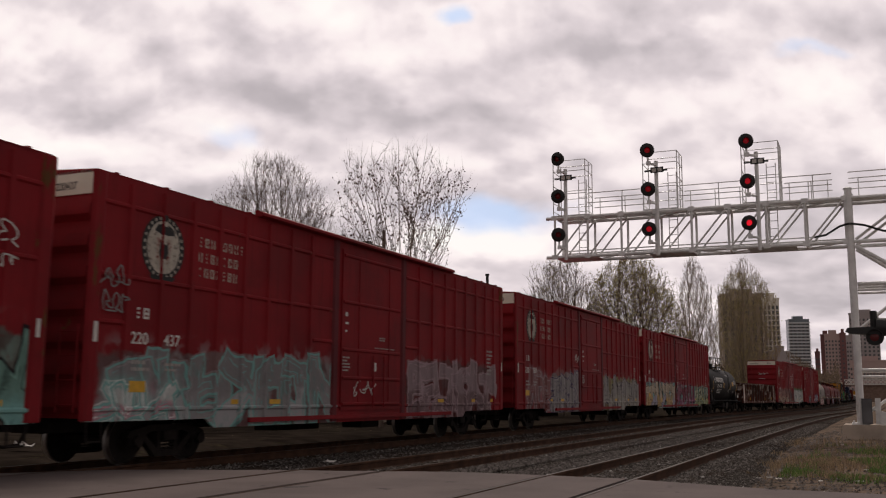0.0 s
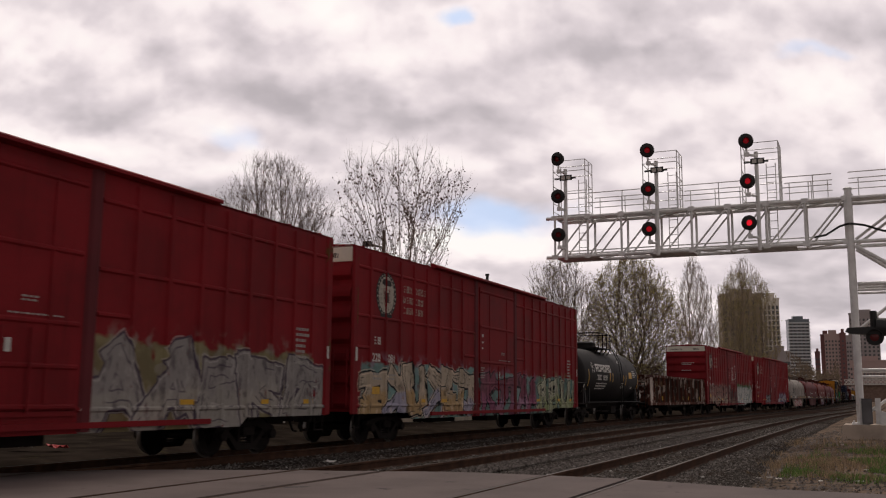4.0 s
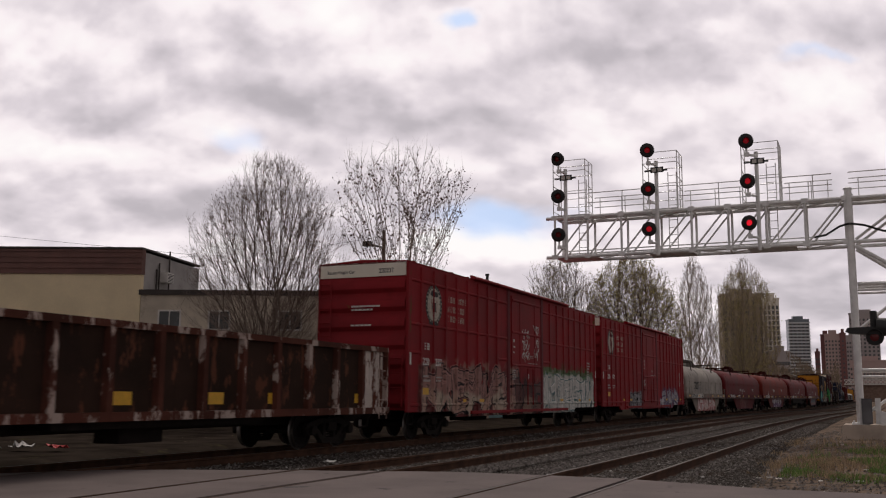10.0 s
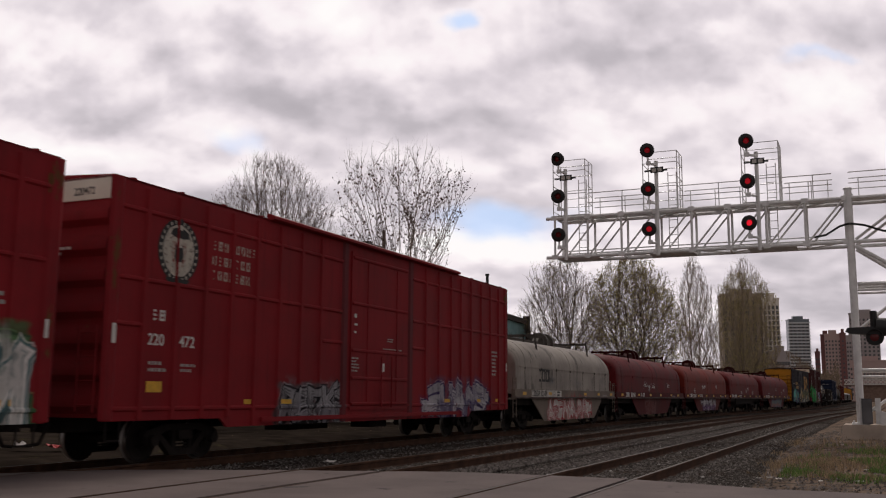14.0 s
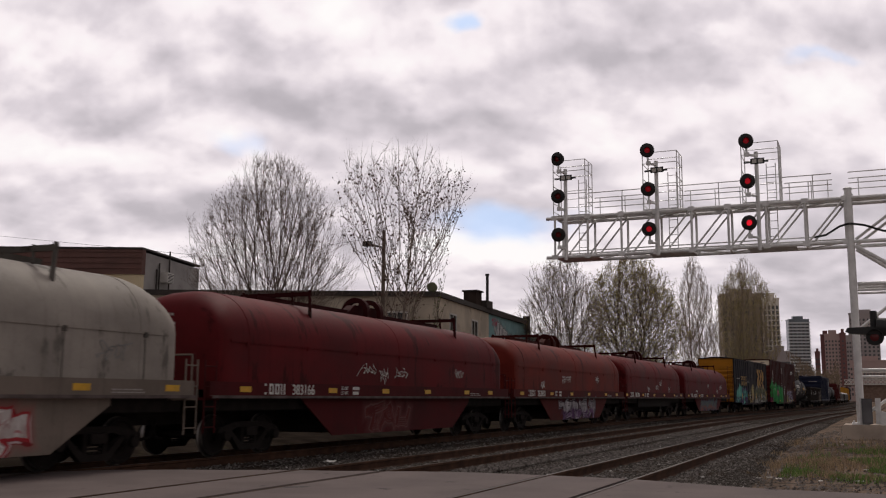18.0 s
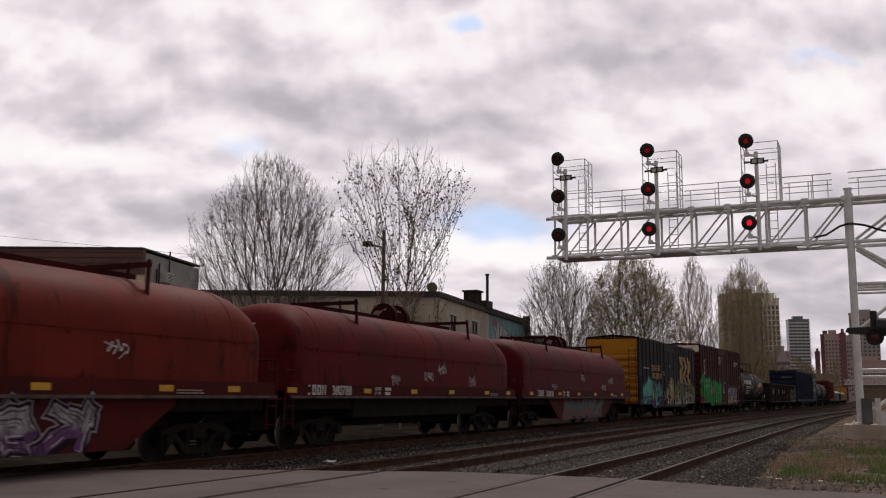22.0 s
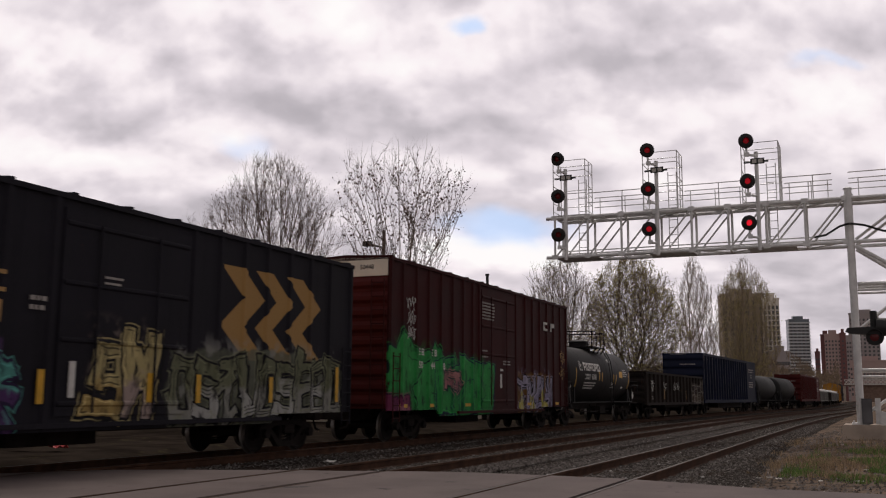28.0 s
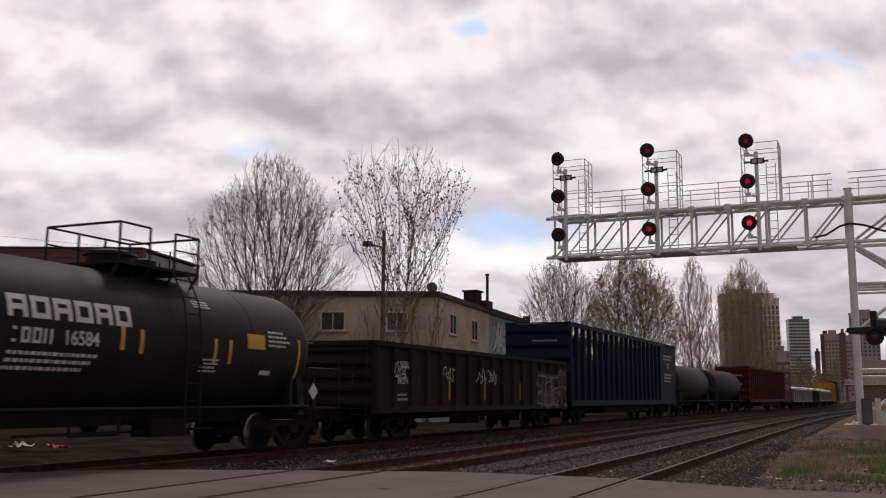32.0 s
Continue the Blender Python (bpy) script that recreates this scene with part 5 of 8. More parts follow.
def grass(name, label, material, spots, count, tall_, seed):
    rnd = random.Random(seed)
    s = Shape()
    for i in range(count):
        x0, x1, y0, y1 = rnd.choice(spots)
        x, y = rnd.uniform(x0, x1), rnd.uniform(y0, y1)
        edge = min(x - x0, x1 - x, y - y0, y1 - y)
        if noise.noise((x * 0.7, y * 0.6, seed)) + min(0.0, edge - 1.2) * rnd.random() < -0.16:
            continue
        h = tall_ * rnd.uniform(0.4, 1.2)
        for b in range(3):
            a = rnd.uniform(0, 2 * math.pi)
            w = Vector((math.cos(a), math.sin(a), 0)) * 0.008
            tip = Vector((x + rnd.gauss(0, h * 0.4), y + rnd.gauss(0, h * 0.4), lie(x, y) + h))
            p = Vector((x + rnd.gauss(0, 0.03), y + rnd.gauss(0, 0.03), lie(x, y) - 0.03))
            m = p.lerp(tip, 0.55) + Vector((0, 0, h * 0.15))
            s.add([p - w, p + w, m + w * 0.7, m - w * 0.7, tip], [(0, 1, 2, 3), (3, 2, 4)])
    tagged(part(name, s, material, fix=False, smooth=False), label, "grass", kind="stuff")


grass("dry_grass", "dry brown grass and weeds beside the track", GRASS_DRY, [(-2.6, 4.0, 20.0, 36.0), (-2.2, 0.5, 20.6, 27.0), (-26, -18.6, 22, 46)], 3600, 0.17, 3)
grass("green_grass", "patches of short green grass", GRASS_GREEN, [(-1.9, 4.0, 20.6, 27.0), (-1.6, 3.5, 21.0, 32.0), (-29, -19, 27, 36)], 26000, 0.10, 8)
grass("rail_weeds", "brown dead weeds along the near rail", GRASS_DRY, [(-3.3, -2.3, 24, 40), (-5.0, -3.7, 17, 42)], 2600, 0.16, 6)


def litter(name, label, x, y, material, size, seed):
    rnd = random.Random(seed)
    s = Shape()
    n = 6
    for j in range(n):
        for i in range(n):
            s.v.append((size * (i / (n - 1) - 0.5), size * 0.7 * (j / (n - 1) - 0.5), abs(rnd.gauss(0, 0.08)) * size))
    for j in range(n - 1):
        for i in range(n - 1):
            a = j * n + i
            s.f.append((a, a + 1, a + n + 1, a + n))
    t = new(name, s.mesh(name, False, False))
    t.data.materials.append(material)
    sol = t.modifiers.new("thick", "SOLIDIFY")
    sol.thickness = 0.006
    t.matrix_basis = pose(x, y, -0.07 if x < -16 else -0.2 if x < -3 else lie(x, y) + 0.03, 0, 0, rnd.uniform(0, 180))
    tagged(t, label, "litter")


PAPER = surface("paper", (0.75, 0.73, 0.7), 0.8, var=0.08)
RED_PAPER = surface("red_paper", (0.5, 0.05, 0.05), 0.7, var=0.1)
litter("paper_scrap", "crumpled white paper scrap on the ballast", -11.5, 19.6, PAPER, 0.28, 1)
litter("paper_scrap", "crumpled white wrapper in the dirt", -20.25, 18.8, PAPER, 0.62, 2)
litter("red_wrapper", "crumpled red wrapper in the dirt", -19.3, 19.05, RED_PAPER, 0.58, 3)
litter("paper_scrap", "torn white paper beside the far rail", -20.9, 18.2, PAPER, 0.75, 4)
for k, (x, y) in enumerate(((-2.2, 20.9), (-2.0, 21.1), (-1.8, 20.8), (-0.9, 25.0), (-0.2, 23.4), (-5.9, 20.1), (-7.1, 23.0), (-1.0, 20.6), (-0.3, 20.8))):
    litter("paper_scrap", "small pale scrap of litter among the weeds", x, y, PAPER, 0.09 + 0.02 * (k % 3), 20 + k)


# ---- materials of the train ----
def car_paint(name, base, fade=0.25, rust=None, rust_amount=0.2, zones=(), rough=0.62, chevrons=None, panels=0.9, gloss=0.16, patch=1.0):
    """Weathered car paint with streaks, and zones of sprayed lettering on it.
    zones: see spray()."""
    n = Nodes(name, rough)
    n.b.inputs["Specular IOR Level"].default_value = gloss
    x, y, z = n.xyz()
    big = n.noise((0.5, 0.5, 0.8), 5.0)
    streak = n.noise((1.0, 7.0, 0.45), 4.0, rough=0.6)
    fine = n.noise(14.0, 4.0)
    col = n.mix(n.step(big, 0.3, 0.7), tone(base, 1 - fade), tone(base, 1 + fade))
    col = n.mix(n.math("MULTIPLY", n.step(streak, 0.5, 0.75), 0.45), col, tone(base, 0.55))
    panel = n.t.nodes.new("ShaderNodeTexWhiteNoise")
    panel.noise_dimensions = "1D"
    n.plug(panel.inputs["W"], n.math("FLOOR", n.math("DIVIDE", y, panels)))
    col = n.mix(n.math("MULTIPLY", panel.outputs["Value"], 0.22), col, tone(base, 1.35))
    if rust:
        rn = n.math("ADD", n.math("MULTIPLY", n.noise((1.5 * patch, 2.2 * patch, 1.1 * patch), 8.0, rough=0.68), 0.75), n.math("MULTIPLY", streak, 0.25))
        edge = 0.70 - rust_amount * 0.4
        col = n.mix(n.step(rn, edge, edge + 0.05), col, rust)
    if chevrons:
        ca, cz, k, bands = chevrons
        t = n.math("DIVIDE", n.math("SUBTRACT", cz, z), 0.62)
        tri = n.math("ABSOLUTE", n.math("SUBTRACT", n.math("MODULO", n.math("ADD", t, 3.0), 2.0), 1.0))
        u = n.math("SUBTRACT", y, n.math("MULTIPLY", tri, k))
        on = None
        for b0, b1 in bands:
            m = n.math("MULTIPLY", n.step(u, b0, b0 + 0.02), n.math("SUBTRACT", 1.0, n.step(u, b1, b1 + 0.02)))
            on = m if on is None else n.math("ADD", on, m)
        on = n.math("MULTIPLY", on, n.math("MULTIPLY", n.step(z, cz - 1.95, cz - 1.93), n.math("SUBTRACT", 1.0, n.step(z, cz, cz + 0.02))))
        col = n.mix(n.math("MULTIPLY", on, n.step(fine, 0.2, 0.35)), col, ca)
    for zone in zones:
        col = spray(n, col, zone)
    n.color(n.mix(n.math("MULTIPLY", n.step(fine, 0.5, 0.8), 0.3), col, n.mix(0.5, col, (0.05, 0.035, 0.03))))
    n.plug(n.b.inputs["Roughness"], n.math("MULTIPLY_ADD", big, 0.3, rough - 0.12))
    n.bump(n.math("ADD", n.math("MULTIPLY", fine, 0.4), big), 0.12, 0.02)
    return n.m


def section_paints(name, cuts, zones, *rest, **more):
    """One paint for each stretch of a side, with the sprayed pieces that reach into it."""
    edges = [-99.0, *cuts, 99.0]
    mats = [car_paint(name, *rest, zones=[q for q in zones if q[0] < b - 0.3 and q[1] > a + 0.3], **more) for a, b in zip(edges, edges[1:])]
    return lambda y: mats[sum(y > c for c in cuts)]


def side_panels(name, outline, x0, x1, cuts, paint, parent):
    """A side wall of abutting panels, cut across the car at the given places."""
    ys = [p[0] for p in outline]
    edges = [min(ys), *cuts, max(ys)]
    low = sorted((p for p in outline if p[1] < 2.0))
    top = max(p[1] for p in outline)
    for a, b in zip(edges, edges[1:]):
        za, zb = (float(np.interp(q, [p[0] for p in low], [p[1] for p in low])) for q in (a, b))
        base = [(a, za)] + [p for p in low if a < p[0] < b] + [(b, zb)]
        part(name, Shape().prism(base + [(b, top), (a, top)], "x", x0, x1), paint((a + b) / 2), parent)


RED = (0.230, 0.0134, 0.0190)
TEAL, PALE, GREY, PINK = (0.22, 0.46, 0.44), (0.55, 0.57, 0.56), (0.26, 0.25, 0.26), (0.50, 0.25, 0.30)
INK = (0.012, 0.012, 0.016)
UNDER = surface("underframe_black", (0.022, 0.018, 0.017), 0.9, var=0.3, scale=3, grain=30, bump=0.2)
WHEEL_STEEL = surface("wheel_steel", (0.30, 0.28, 0.27), 0.4, 0.8, var=0.2, scale=3, grain=30, bump=0.05)
WHITE_MARK = surface("white_marking", (0.72, 0.71, 0.68), 0.7, var=0.12, scale=4, grain=30, bump=0.02)
PRINT_MARK = surface("fine_print_paint", (0.42, 0.39, 0.37), 0.7, var=0.2, scale=9, grain=40, bump=0.02)
YELLOW_MARK = surface("yellow_reflector", (0.75, 0.42, 0.03), 0.5, var=0.12, scale=6, grain=30, bump=0.02)
TAN_MARK = surface("tan_marking", (0.45, 0.27, 0.10), 0.7, var=0.12, scale=5, grain=30, bump=0.02)
DARK_MARK = surface("dark_marking", (0.02, 0.02, 0.022), 0.7, var=0.12, scale=5, grain=30, bump=0.02)
GREY_MARK = surface("grey_marking", (0.25, 0.25, 0.25), 0.7, var=0.2, scale=5, grain=30, bump=0.02)
FADED_MARK = surface("faded_lettering_paint", (0.48, 0.40, 0.34), 0.8, var=0.15, scale=6, grain=30, other=(0.2, 0.03, 0.03), amount=0.45)
EMBLEM_PALE = surface("emblem_paint", (0.54, 0.50, 0.43), 0.8, var=0.2, scale=6, grain=30, other=(0.12, 0.08, 0.07), amount=0.35)
WHITE_END = surface("white_end_paint", (0.86, 0.81, 0.70), 0.65, var=0.06, scale=1.5, grain=16, bump=0.05, other=(0.5, 0.38, 0.2), amount=0.05)
TRAIN = []   # each car and the place of its middle along the train
WHEELS = []  # each wheelset and the place of its car's middle


# ---- running gear, shared by all cars ----
def wheelset_mesh():
    s = Shape()
    for k in (-1, 1):
        s.lathe([(-0.07, 0.44), (-0.05, 0.455), (-0.03, 0.425), (0.06, 0.42), (0.065, 0.37), (0.03, 0.34), (0.02, 0.18), (0.07, 0.13), (0.09, 0.12)],
                (0.755 * k, 0, 0), (k, 0, 0), 28)
    s.tube((-1.1, 0, 0), (1.1, 0, 0), 0.08, 10)
    for i in range(5):
        a = 2 * math.pi * i / 5
        for k in (-1, 1):
            s.tube((0.79 * k, 0.22 * math.cos(a), 0.22 * math.sin(a)), (0.80 * k, 0.22 * math.cos(a), 0.22 * math.sin(a)), 0.035, 6)
    return s.mesh("wheelset")


def side_frame_mesh():
    s = Shape()
    prof = [(-1.12, 0.52), (-1.05, 0.62), (-0.55, 0.74), (0.55, 0.74), (1.05, 0.62), (1.12, 0.52), (0.78, 0.5), (0.46, 0.62),
            (-0.46, 0.62), (-0.78, 0.5)]
    s.prism(prof, "x", -0.07, 0.07)
    s.prism([(-0.78, 0.56), (-0.66, 0.58), (-0.26, 0.26), (0.26, 0.26), (0.66, 0.58), (0.78, 0.56), (0.34, 0.14), (-0.34, 0.14)], "x", -0.07, 0.07)
    for k in (-1, 1):
        s.box(-0.06, 0.24 * k - 0.05, 0.24, 0.06, 0.24 * k + 0.05, 0.66)
        s.tube((0.02, 0.9 * k, 0.455), (0.17, 0.9 * k, 0.455), 0.11, 12)
        s.box(-0.07, 0.9 * k - 0.14, 0.36, 0.06, 0.9 * k + 0.14, 0.60)
    for k in (-0.13, 0.0, 0.13):
        for j in range(5):
            s.tube((0.0, k, 0.27 + 0.065 * j), (0.0, k, 0.305 + 0.065 * j), 0.055, 8)
    return s.mesh("side_frame")


WHEELSET, SIDE_FRAME = wheelset_mesh(), side_frame_mesh()
BOLSTER = Shape().prism([(-1.15, 0.45), (-0.5, 0.36), (0.5, 0.36), (1.15, 0.45), (1.15, 0.62), (0.4, 0.72), (-0.4, 0.72), (-1.15, 0.62)], "y", -0.2, 0.2).mesh("truck")
COUPLER = Shape().box(-0.09, 0, 0.72, 0.09, 0.62, 0.92).prism([(-0.16, 0.5), (0.14, 0.5), (0.17, 0.72), (0.05, 0.8), (-0.1, 0.72), (-0.17, 0.6)], "z", 0.66, 0.98).mesh("coupler")
WHEELSET.materials.append(UNDER)
WHEELSET.materials.append(WHEEL_STEEL)
for poly in WHEELSET.polygons:
    if len(poly.vertices) == 4 and all(math.hypot(WHEELSET.vertices[i].co.y, WHEELSET.vertices[i].co.z) > 0.41 for i in poly.vertices):
        poly.material_index = 1
for me in (SIDE_FRAME, BOLSTER, COUPLER):
    me.materials.append(UNDER)


def running_gear(car, half, centre, mid):
    for k in (-1, 1):
        tr = part("truck", BOLSTER, None, car)
        tr.matrix_basis = pose(0, centre * k, 0)
        for q in (-1, 1):
            f = part("side_frame", SIDE_FRAME, None, tr)
            f.matrix_basis = pose(1.0 * q, 0, 0, 0, 0, 0 if q > 0 else 180)
            w = part("wheelset", WHEELSET, None, tr, "dark steel wheels with a bright rim")
            w.matrix_basis = pose(0, 0.9 * q, 0.455)
            WHEELS.append((w, mid, 0.9 * q))
        c = part("coupler", COUPLER, None, car)
        c.matrix_basis = pose(0, (half + 0.05) * k, 0, 0, 0, 0 if k > 0 else 180)
        hose = Shape().path([(0.35, (half + 0.05) * k, 0.8), (0.36, (half + 0.25) * k, 0.45), (0.3, (half + 0.5) * k, 0.42)], 0.03)
        part("brake_hose", hose, UNDER, car)


def ladder(car, x, y, z0, z1, material, width=0.42, along="y", rungs=None):
    s = Shape()
    n = rungs or int((z1 - z0) / 0.38)
    ends = [(x, y - width / 2), (x, y + width / 2)] if along == "y" else [(x - width / 2, y), (x + width / 2, y)]
    for ex, ey in ends:
        s.tube((ex, ey, z0), (ex, ey, z1), 0.018, 6)
    for i in range(n + 1):
        z = z0 + (z1 - z0) * (i + 0.3) / (n + 0.6)
        s.tube((*ends[0], z), (*ends[1], z), 0.014, 5)
    return part("ladder", s, material, car)


# ---- markings ----
def to_side(x):
    return Matrix(((0, 0, 1, x), (1, 0, 0, 0), (0, 1, 0, 0), (0, 0, 0, 1)))


def to_end(y):
    return Matrix(((1, 0, 0, 0), (0, 0, -1, y), (0, 1, 0, 0), (0, 0, 0, 1)))


def lettering(text, at, height, m, material, parent, name="number", wide=1.0):
    cu = bpy.data.curves.new("text", "FONT")
    cu.body, cu.size, cu.extrude, cu.offset = text, height * 1.38, 0.002, height * 0.018
    ob = bpy.data.objects.new("text", cu)
    me = bpy.data.meshes.new_from_object(ob)
    bpy.data.objects.remove(ob)
    me.transform(m @ Matrix.Translation((at[0], at[1], 0)) @ Matrix.Diagonal((wide, 1, 1, 1)))
    me.name = name
    me.materials.clear()
    me.materials.append(material)
    return part(name, me, None, parent)


JOINED = ("small_print", "faded_lettering", "company_lettering", "reporting_mark", "company_mark")


def bars(rows, m, material, parent, name="marking", depth=0.004):
    """rows: left, bottom, width, height of flat bars; fine print and words stay one piece each."""
    if name in JOINED:
        material = PRINT_MARK if material is WHITE_MARK and name == "small_print" else material
        s = Shape()
        for a, b, w, h in rows:
            s.box(a, b, 0, a + w, b + h, depth)
        me = s.mesh(name, False)
        me.transform(m)
        return tagged(part(name, me, material, parent), kind="stuff" if name == "small_print" else "")
    for a, b, w, h in rows:
        me = Shape().box(a, b, 0, a + w, b + h, depth).mesh(name, False, False)
        me.transform(m)
        part(name, me, material, parent)


SIGNS = ("LRTB", "LR", "TMB", "LRTB", "TB", "LRTMB", "LR")


def word(a, b, h, letters, lw=0.72, gap=0.28, turn=0):
    """Plain strokes in the place of a word's letters."""
    out, t = [], h * 0.2
    for i in range(letters):
        x, w = a + i * h * (lw + gap), h * lw
        for k in SIGNS[(i * 3 + letters + turn) % len(SIGNS)]:
            out.append({"L": (x, b, t, h), "R": (x + w - t, b, t, h), "T": (x + t, b + h - t, w - 2 * t, t), "B": (x + t, b, w - 2 * t, t), "M": (x + t, b + h * 0.4, w - 2 * t, t)}[k])
    return out


def small_print(a, b, w, h, lines, seed=1):
    rnd = random.Random(seed)
    out = []
    step = h / lines
    for i in range(lines):
        x = a
        while x < a + w * rnd.uniform(0.75, 1.0):
            k = rnd.uniform(0.04, 0.13)
            out.append((x, b + h - (i + 1) * step + step * 0.25, k, step * 0.5))
            x += k + 0.03
    return out


def scribble(seed, a, b, w, h, material, m, parent, strokes=5, r=0.015):
    """A sprayed tag: looping handwriting of thin strokes laid on the side."""
    rnd = random.Random(seed)
    s = Shape()

    def stroke(pts):
        for (xa, ya), (xb, yb) in zip(pts, pts[1:]):
            d = Vector((xb - xa, yb - ya))
            if d.length < 1e-4:
                continue
            q = Vector((-d.y, d.x)).normalized() * r
            s.add([(xa - q.x, ya - q.y, 0.003), (xb - q.x, yb - q.y, 0.003), (xb + q.x, yb + q.y, 0.003), (xa + q.x, ya + q.y, 0.003)], [(0, 1, 2, 3)])

    rows = max(1, round(h / 0.5))
    for k in range(rows):
        f = rnd.uniform(0.8, 1.1) * strokes * 0.55
        p0, p1, p2 = (rnd.uniform(0, 6.3) for _ in range(3))
        hh = h / rows
        zb = b + hh * (rows - 1 - k)
        n = int(14 * f) + 6
        stroke([(a + w * (0.06 + 0.88 * j / n + 0.07 * math.sin(6.283 * f * 2 * j / n + p0) + 0.04 * math.sin(6.283 * f * 3 * j / n + p2)),
                 zb + hh * (0.5 + (0.30 + 0.12 * math.sin(3.1 * j / n * f + p2)) * math.sin(6.283 * f * j / n + p1) + 0.1 * math.sin(6.283 * f * 2.7 * j / n + p0))) for j in range(n + 1)])
        for _ in range(2):
            xa, ya = a + w * rnd.random(), zb + hh * rnd.uniform(0.1, 0.9)
            stroke([(xa, ya), (xa + rnd.gauss(0, 0.16), ya + rnd.gauss(0, 0.16))])
    me = s.mesh("sprayed_tag", False, False)
    me.transform(m)
    return part("sprayed_tag", me, material, parent)


def corrugated_end(w, z0, z1, pitch, y, depth, sign):
    """A pressed end wall with horizontal ridges."""
    n = max(2, round((z1 - z0) / pitch))
    prof = [(y, z0)]
    for i in range(n):
        a = z0 + (z1 - z0) * i / n
        p = (z1 - z0) / n
        prof += [(y, a + p * 0.12), (y + sign * depth, a + p * 0.34), (y + sign * depth, a + p * 0.62), (y, a + p * 0.9)]
    prof += [(y, z1), (y - sign * 0.05, z1), (y - sign * 0.05, z0)]
    return Shape().prism(prof, "x", -w, w)


# ---- boxcars ----
def red_boxcar(label, a, b, zones, number, faded=0.22, tags=(), rust=0.12):
    """A tall red boxcar with outside posts, a wide door, a white-topped pressed end and a rain hood."""
    mid, half = (a + b) / 2, (b - a) / 2
    car = thing("boxcar", label, "boxcar", "train cars")
    k = (b - a) / 20.0
    cuts = (-1.6 * k, 1.93 * k)
    paint = section_paints("red_car_paint", cuts, zones, RED, faded, (0.10, 0.045, 0.02), rust)
    # Upper rails: rust, and sky light on their edges put into the lighter colour.
    worn = car_paint("rusty_highlit_rail_paint", tone(RED, 1.05), faded, (0.24, 0.075, 0.055), 0.26)
    plain = car_paint("red_car_paint_plain", RED, faded, (0.16, 0.07, 0.02), 0.22)
    corner = car_paint("corner_post_paint", tone(RED, 0.95), faded, (0.13, 0.055, 0.018), 0.36)
    faded_post = car_paint("faded_post_paint", (0.13, 0.024, 0.03), faded, (0.19, 0.07, 0.05), 0.2)
    side = [(-half, 0.84), (-6.7 * k, 0.84), (-6.45 * k, 0.66), (6.45 * k, 0.66), (6.7 * k, 0.84), (half, 0.84), (half, 5.2), (-half, 5.2)]
    side_panels("side_wall", side, 1.44, 1.50, cuts, paint, car)
    part("side_wall", Shape().prism(side, "x", -1.50, -1.44), plain, car)
    posts = [-9.98, -9.1, -8.2, -7.33, -6.47, -5.58, -4.68, -3.78, -2.9, -1.75, 2.05, 3.1, 4.05, 5.0, 5.8, 6.65, 7.55, 8.4, 9.2, 9.98]
    for p in posts:
        w = 0.15 if p in (-1.75, 2.05) else 0.17 if abs(p) > 9.9 else 0.075
        lo = 0.86 if abs(p) > 6.4 else 0.68
        c = p * k - (0.06 if p > 9.9 else -0.06 if p < -9.9 else 0)
        top = 5.18 if w > 0.1 else 5.1
        part("post", Shape().prism([(1.50, c - w), (1.545, c - w * 0.6), (1.545, c + w * 0.6), (1.50, c + w)], "z", lo, top), corner if abs(p) > 9.9 else faded_post if w > 0.1 else paint(c), car)
    for y0, y1, z in ((-9.8, -1.9, 4.68), (-9.8, -1.9, 3.40), (2.2, 9.8, 4.68), (2.2, 9.8, 3.46), (-9.8, -9.1, 2.57), (-2.8, -1.9, 2.62), (2.2, 3.0, 2.68), (-9.8, -1.6, 1.05), (-1.6, 1.93, 1.05), (1.93, 9.8, 1.05)):
        part("side_rail", Shape().prism([(1.50, z - 0.05), (1.535, z - 0.02), (1.535, z + 0.02), (1.50, z + 0.05)], "y", y0 * k, y1 * k), worn if z > 2.5 else paint((y0 + y1) / 2 * k), car)
    door = part("door", Shape().box(1.50, -1.45 * k, 0.95, 1.535, 1.82 * k, 5.0), paint(0), car, "flush red sliding door")
    for z in (4.85, 3.66, 2.46, 1.75, 1.1):
        part("door_rib", Shape().prism([(1.535, z - 0.05), (1.565, z - 0.02), (1.565, z + 0.02), (1.535, z + 0.05)], "y", -1.4 * k, 1.78 * k), paint(0), door)
    for y in (-0.55, 1.15):
        part("door_rib", Shape().box(1.535, y - 0.05, 1.15, 1.552, y + 0.05, 4.8), paint(0), door)
    for y in (0.15, 0.75):
        part("lock_bar", Shape().tube((1.59, y, 1.0), (1.59, y, 2.35), 0.022, 6), plain, door)
    part("hood", Shape().prism([(1.44, 5.16), (1.66, 5.2), (1.66, 5.26), (1.5, 5.33), (1.44, 5.33)], "y", -5.2 * k, 5.4 * k), plain, car)
    part("bottom_track", Shape().box(1.50, -5.3 * k, 0.74, 1.57, 5.4 * k, 0.84), plain, car)
    for sg in (-1, 1):
        y = sg * half
        part("end_wall", corrugated_end(1.44, 0.9, 4.78, 0.55, y - sg * 0.02, 0.085, sg), plain, car)
        part("end_panel", Shape().box(-1.47, min(y, y - sg * 0.06), 4.78, 1.47, max(y, y - sg * 0.06), 5.2), WHITE_END, car, "white top panel of the end")
        for x in (1.36, -1.36):
            ladder(car, x * 0.88, y + sg * 0.12, 1.0, 4.7 if x < 0 else 2.5, plain, 0.4, "x")
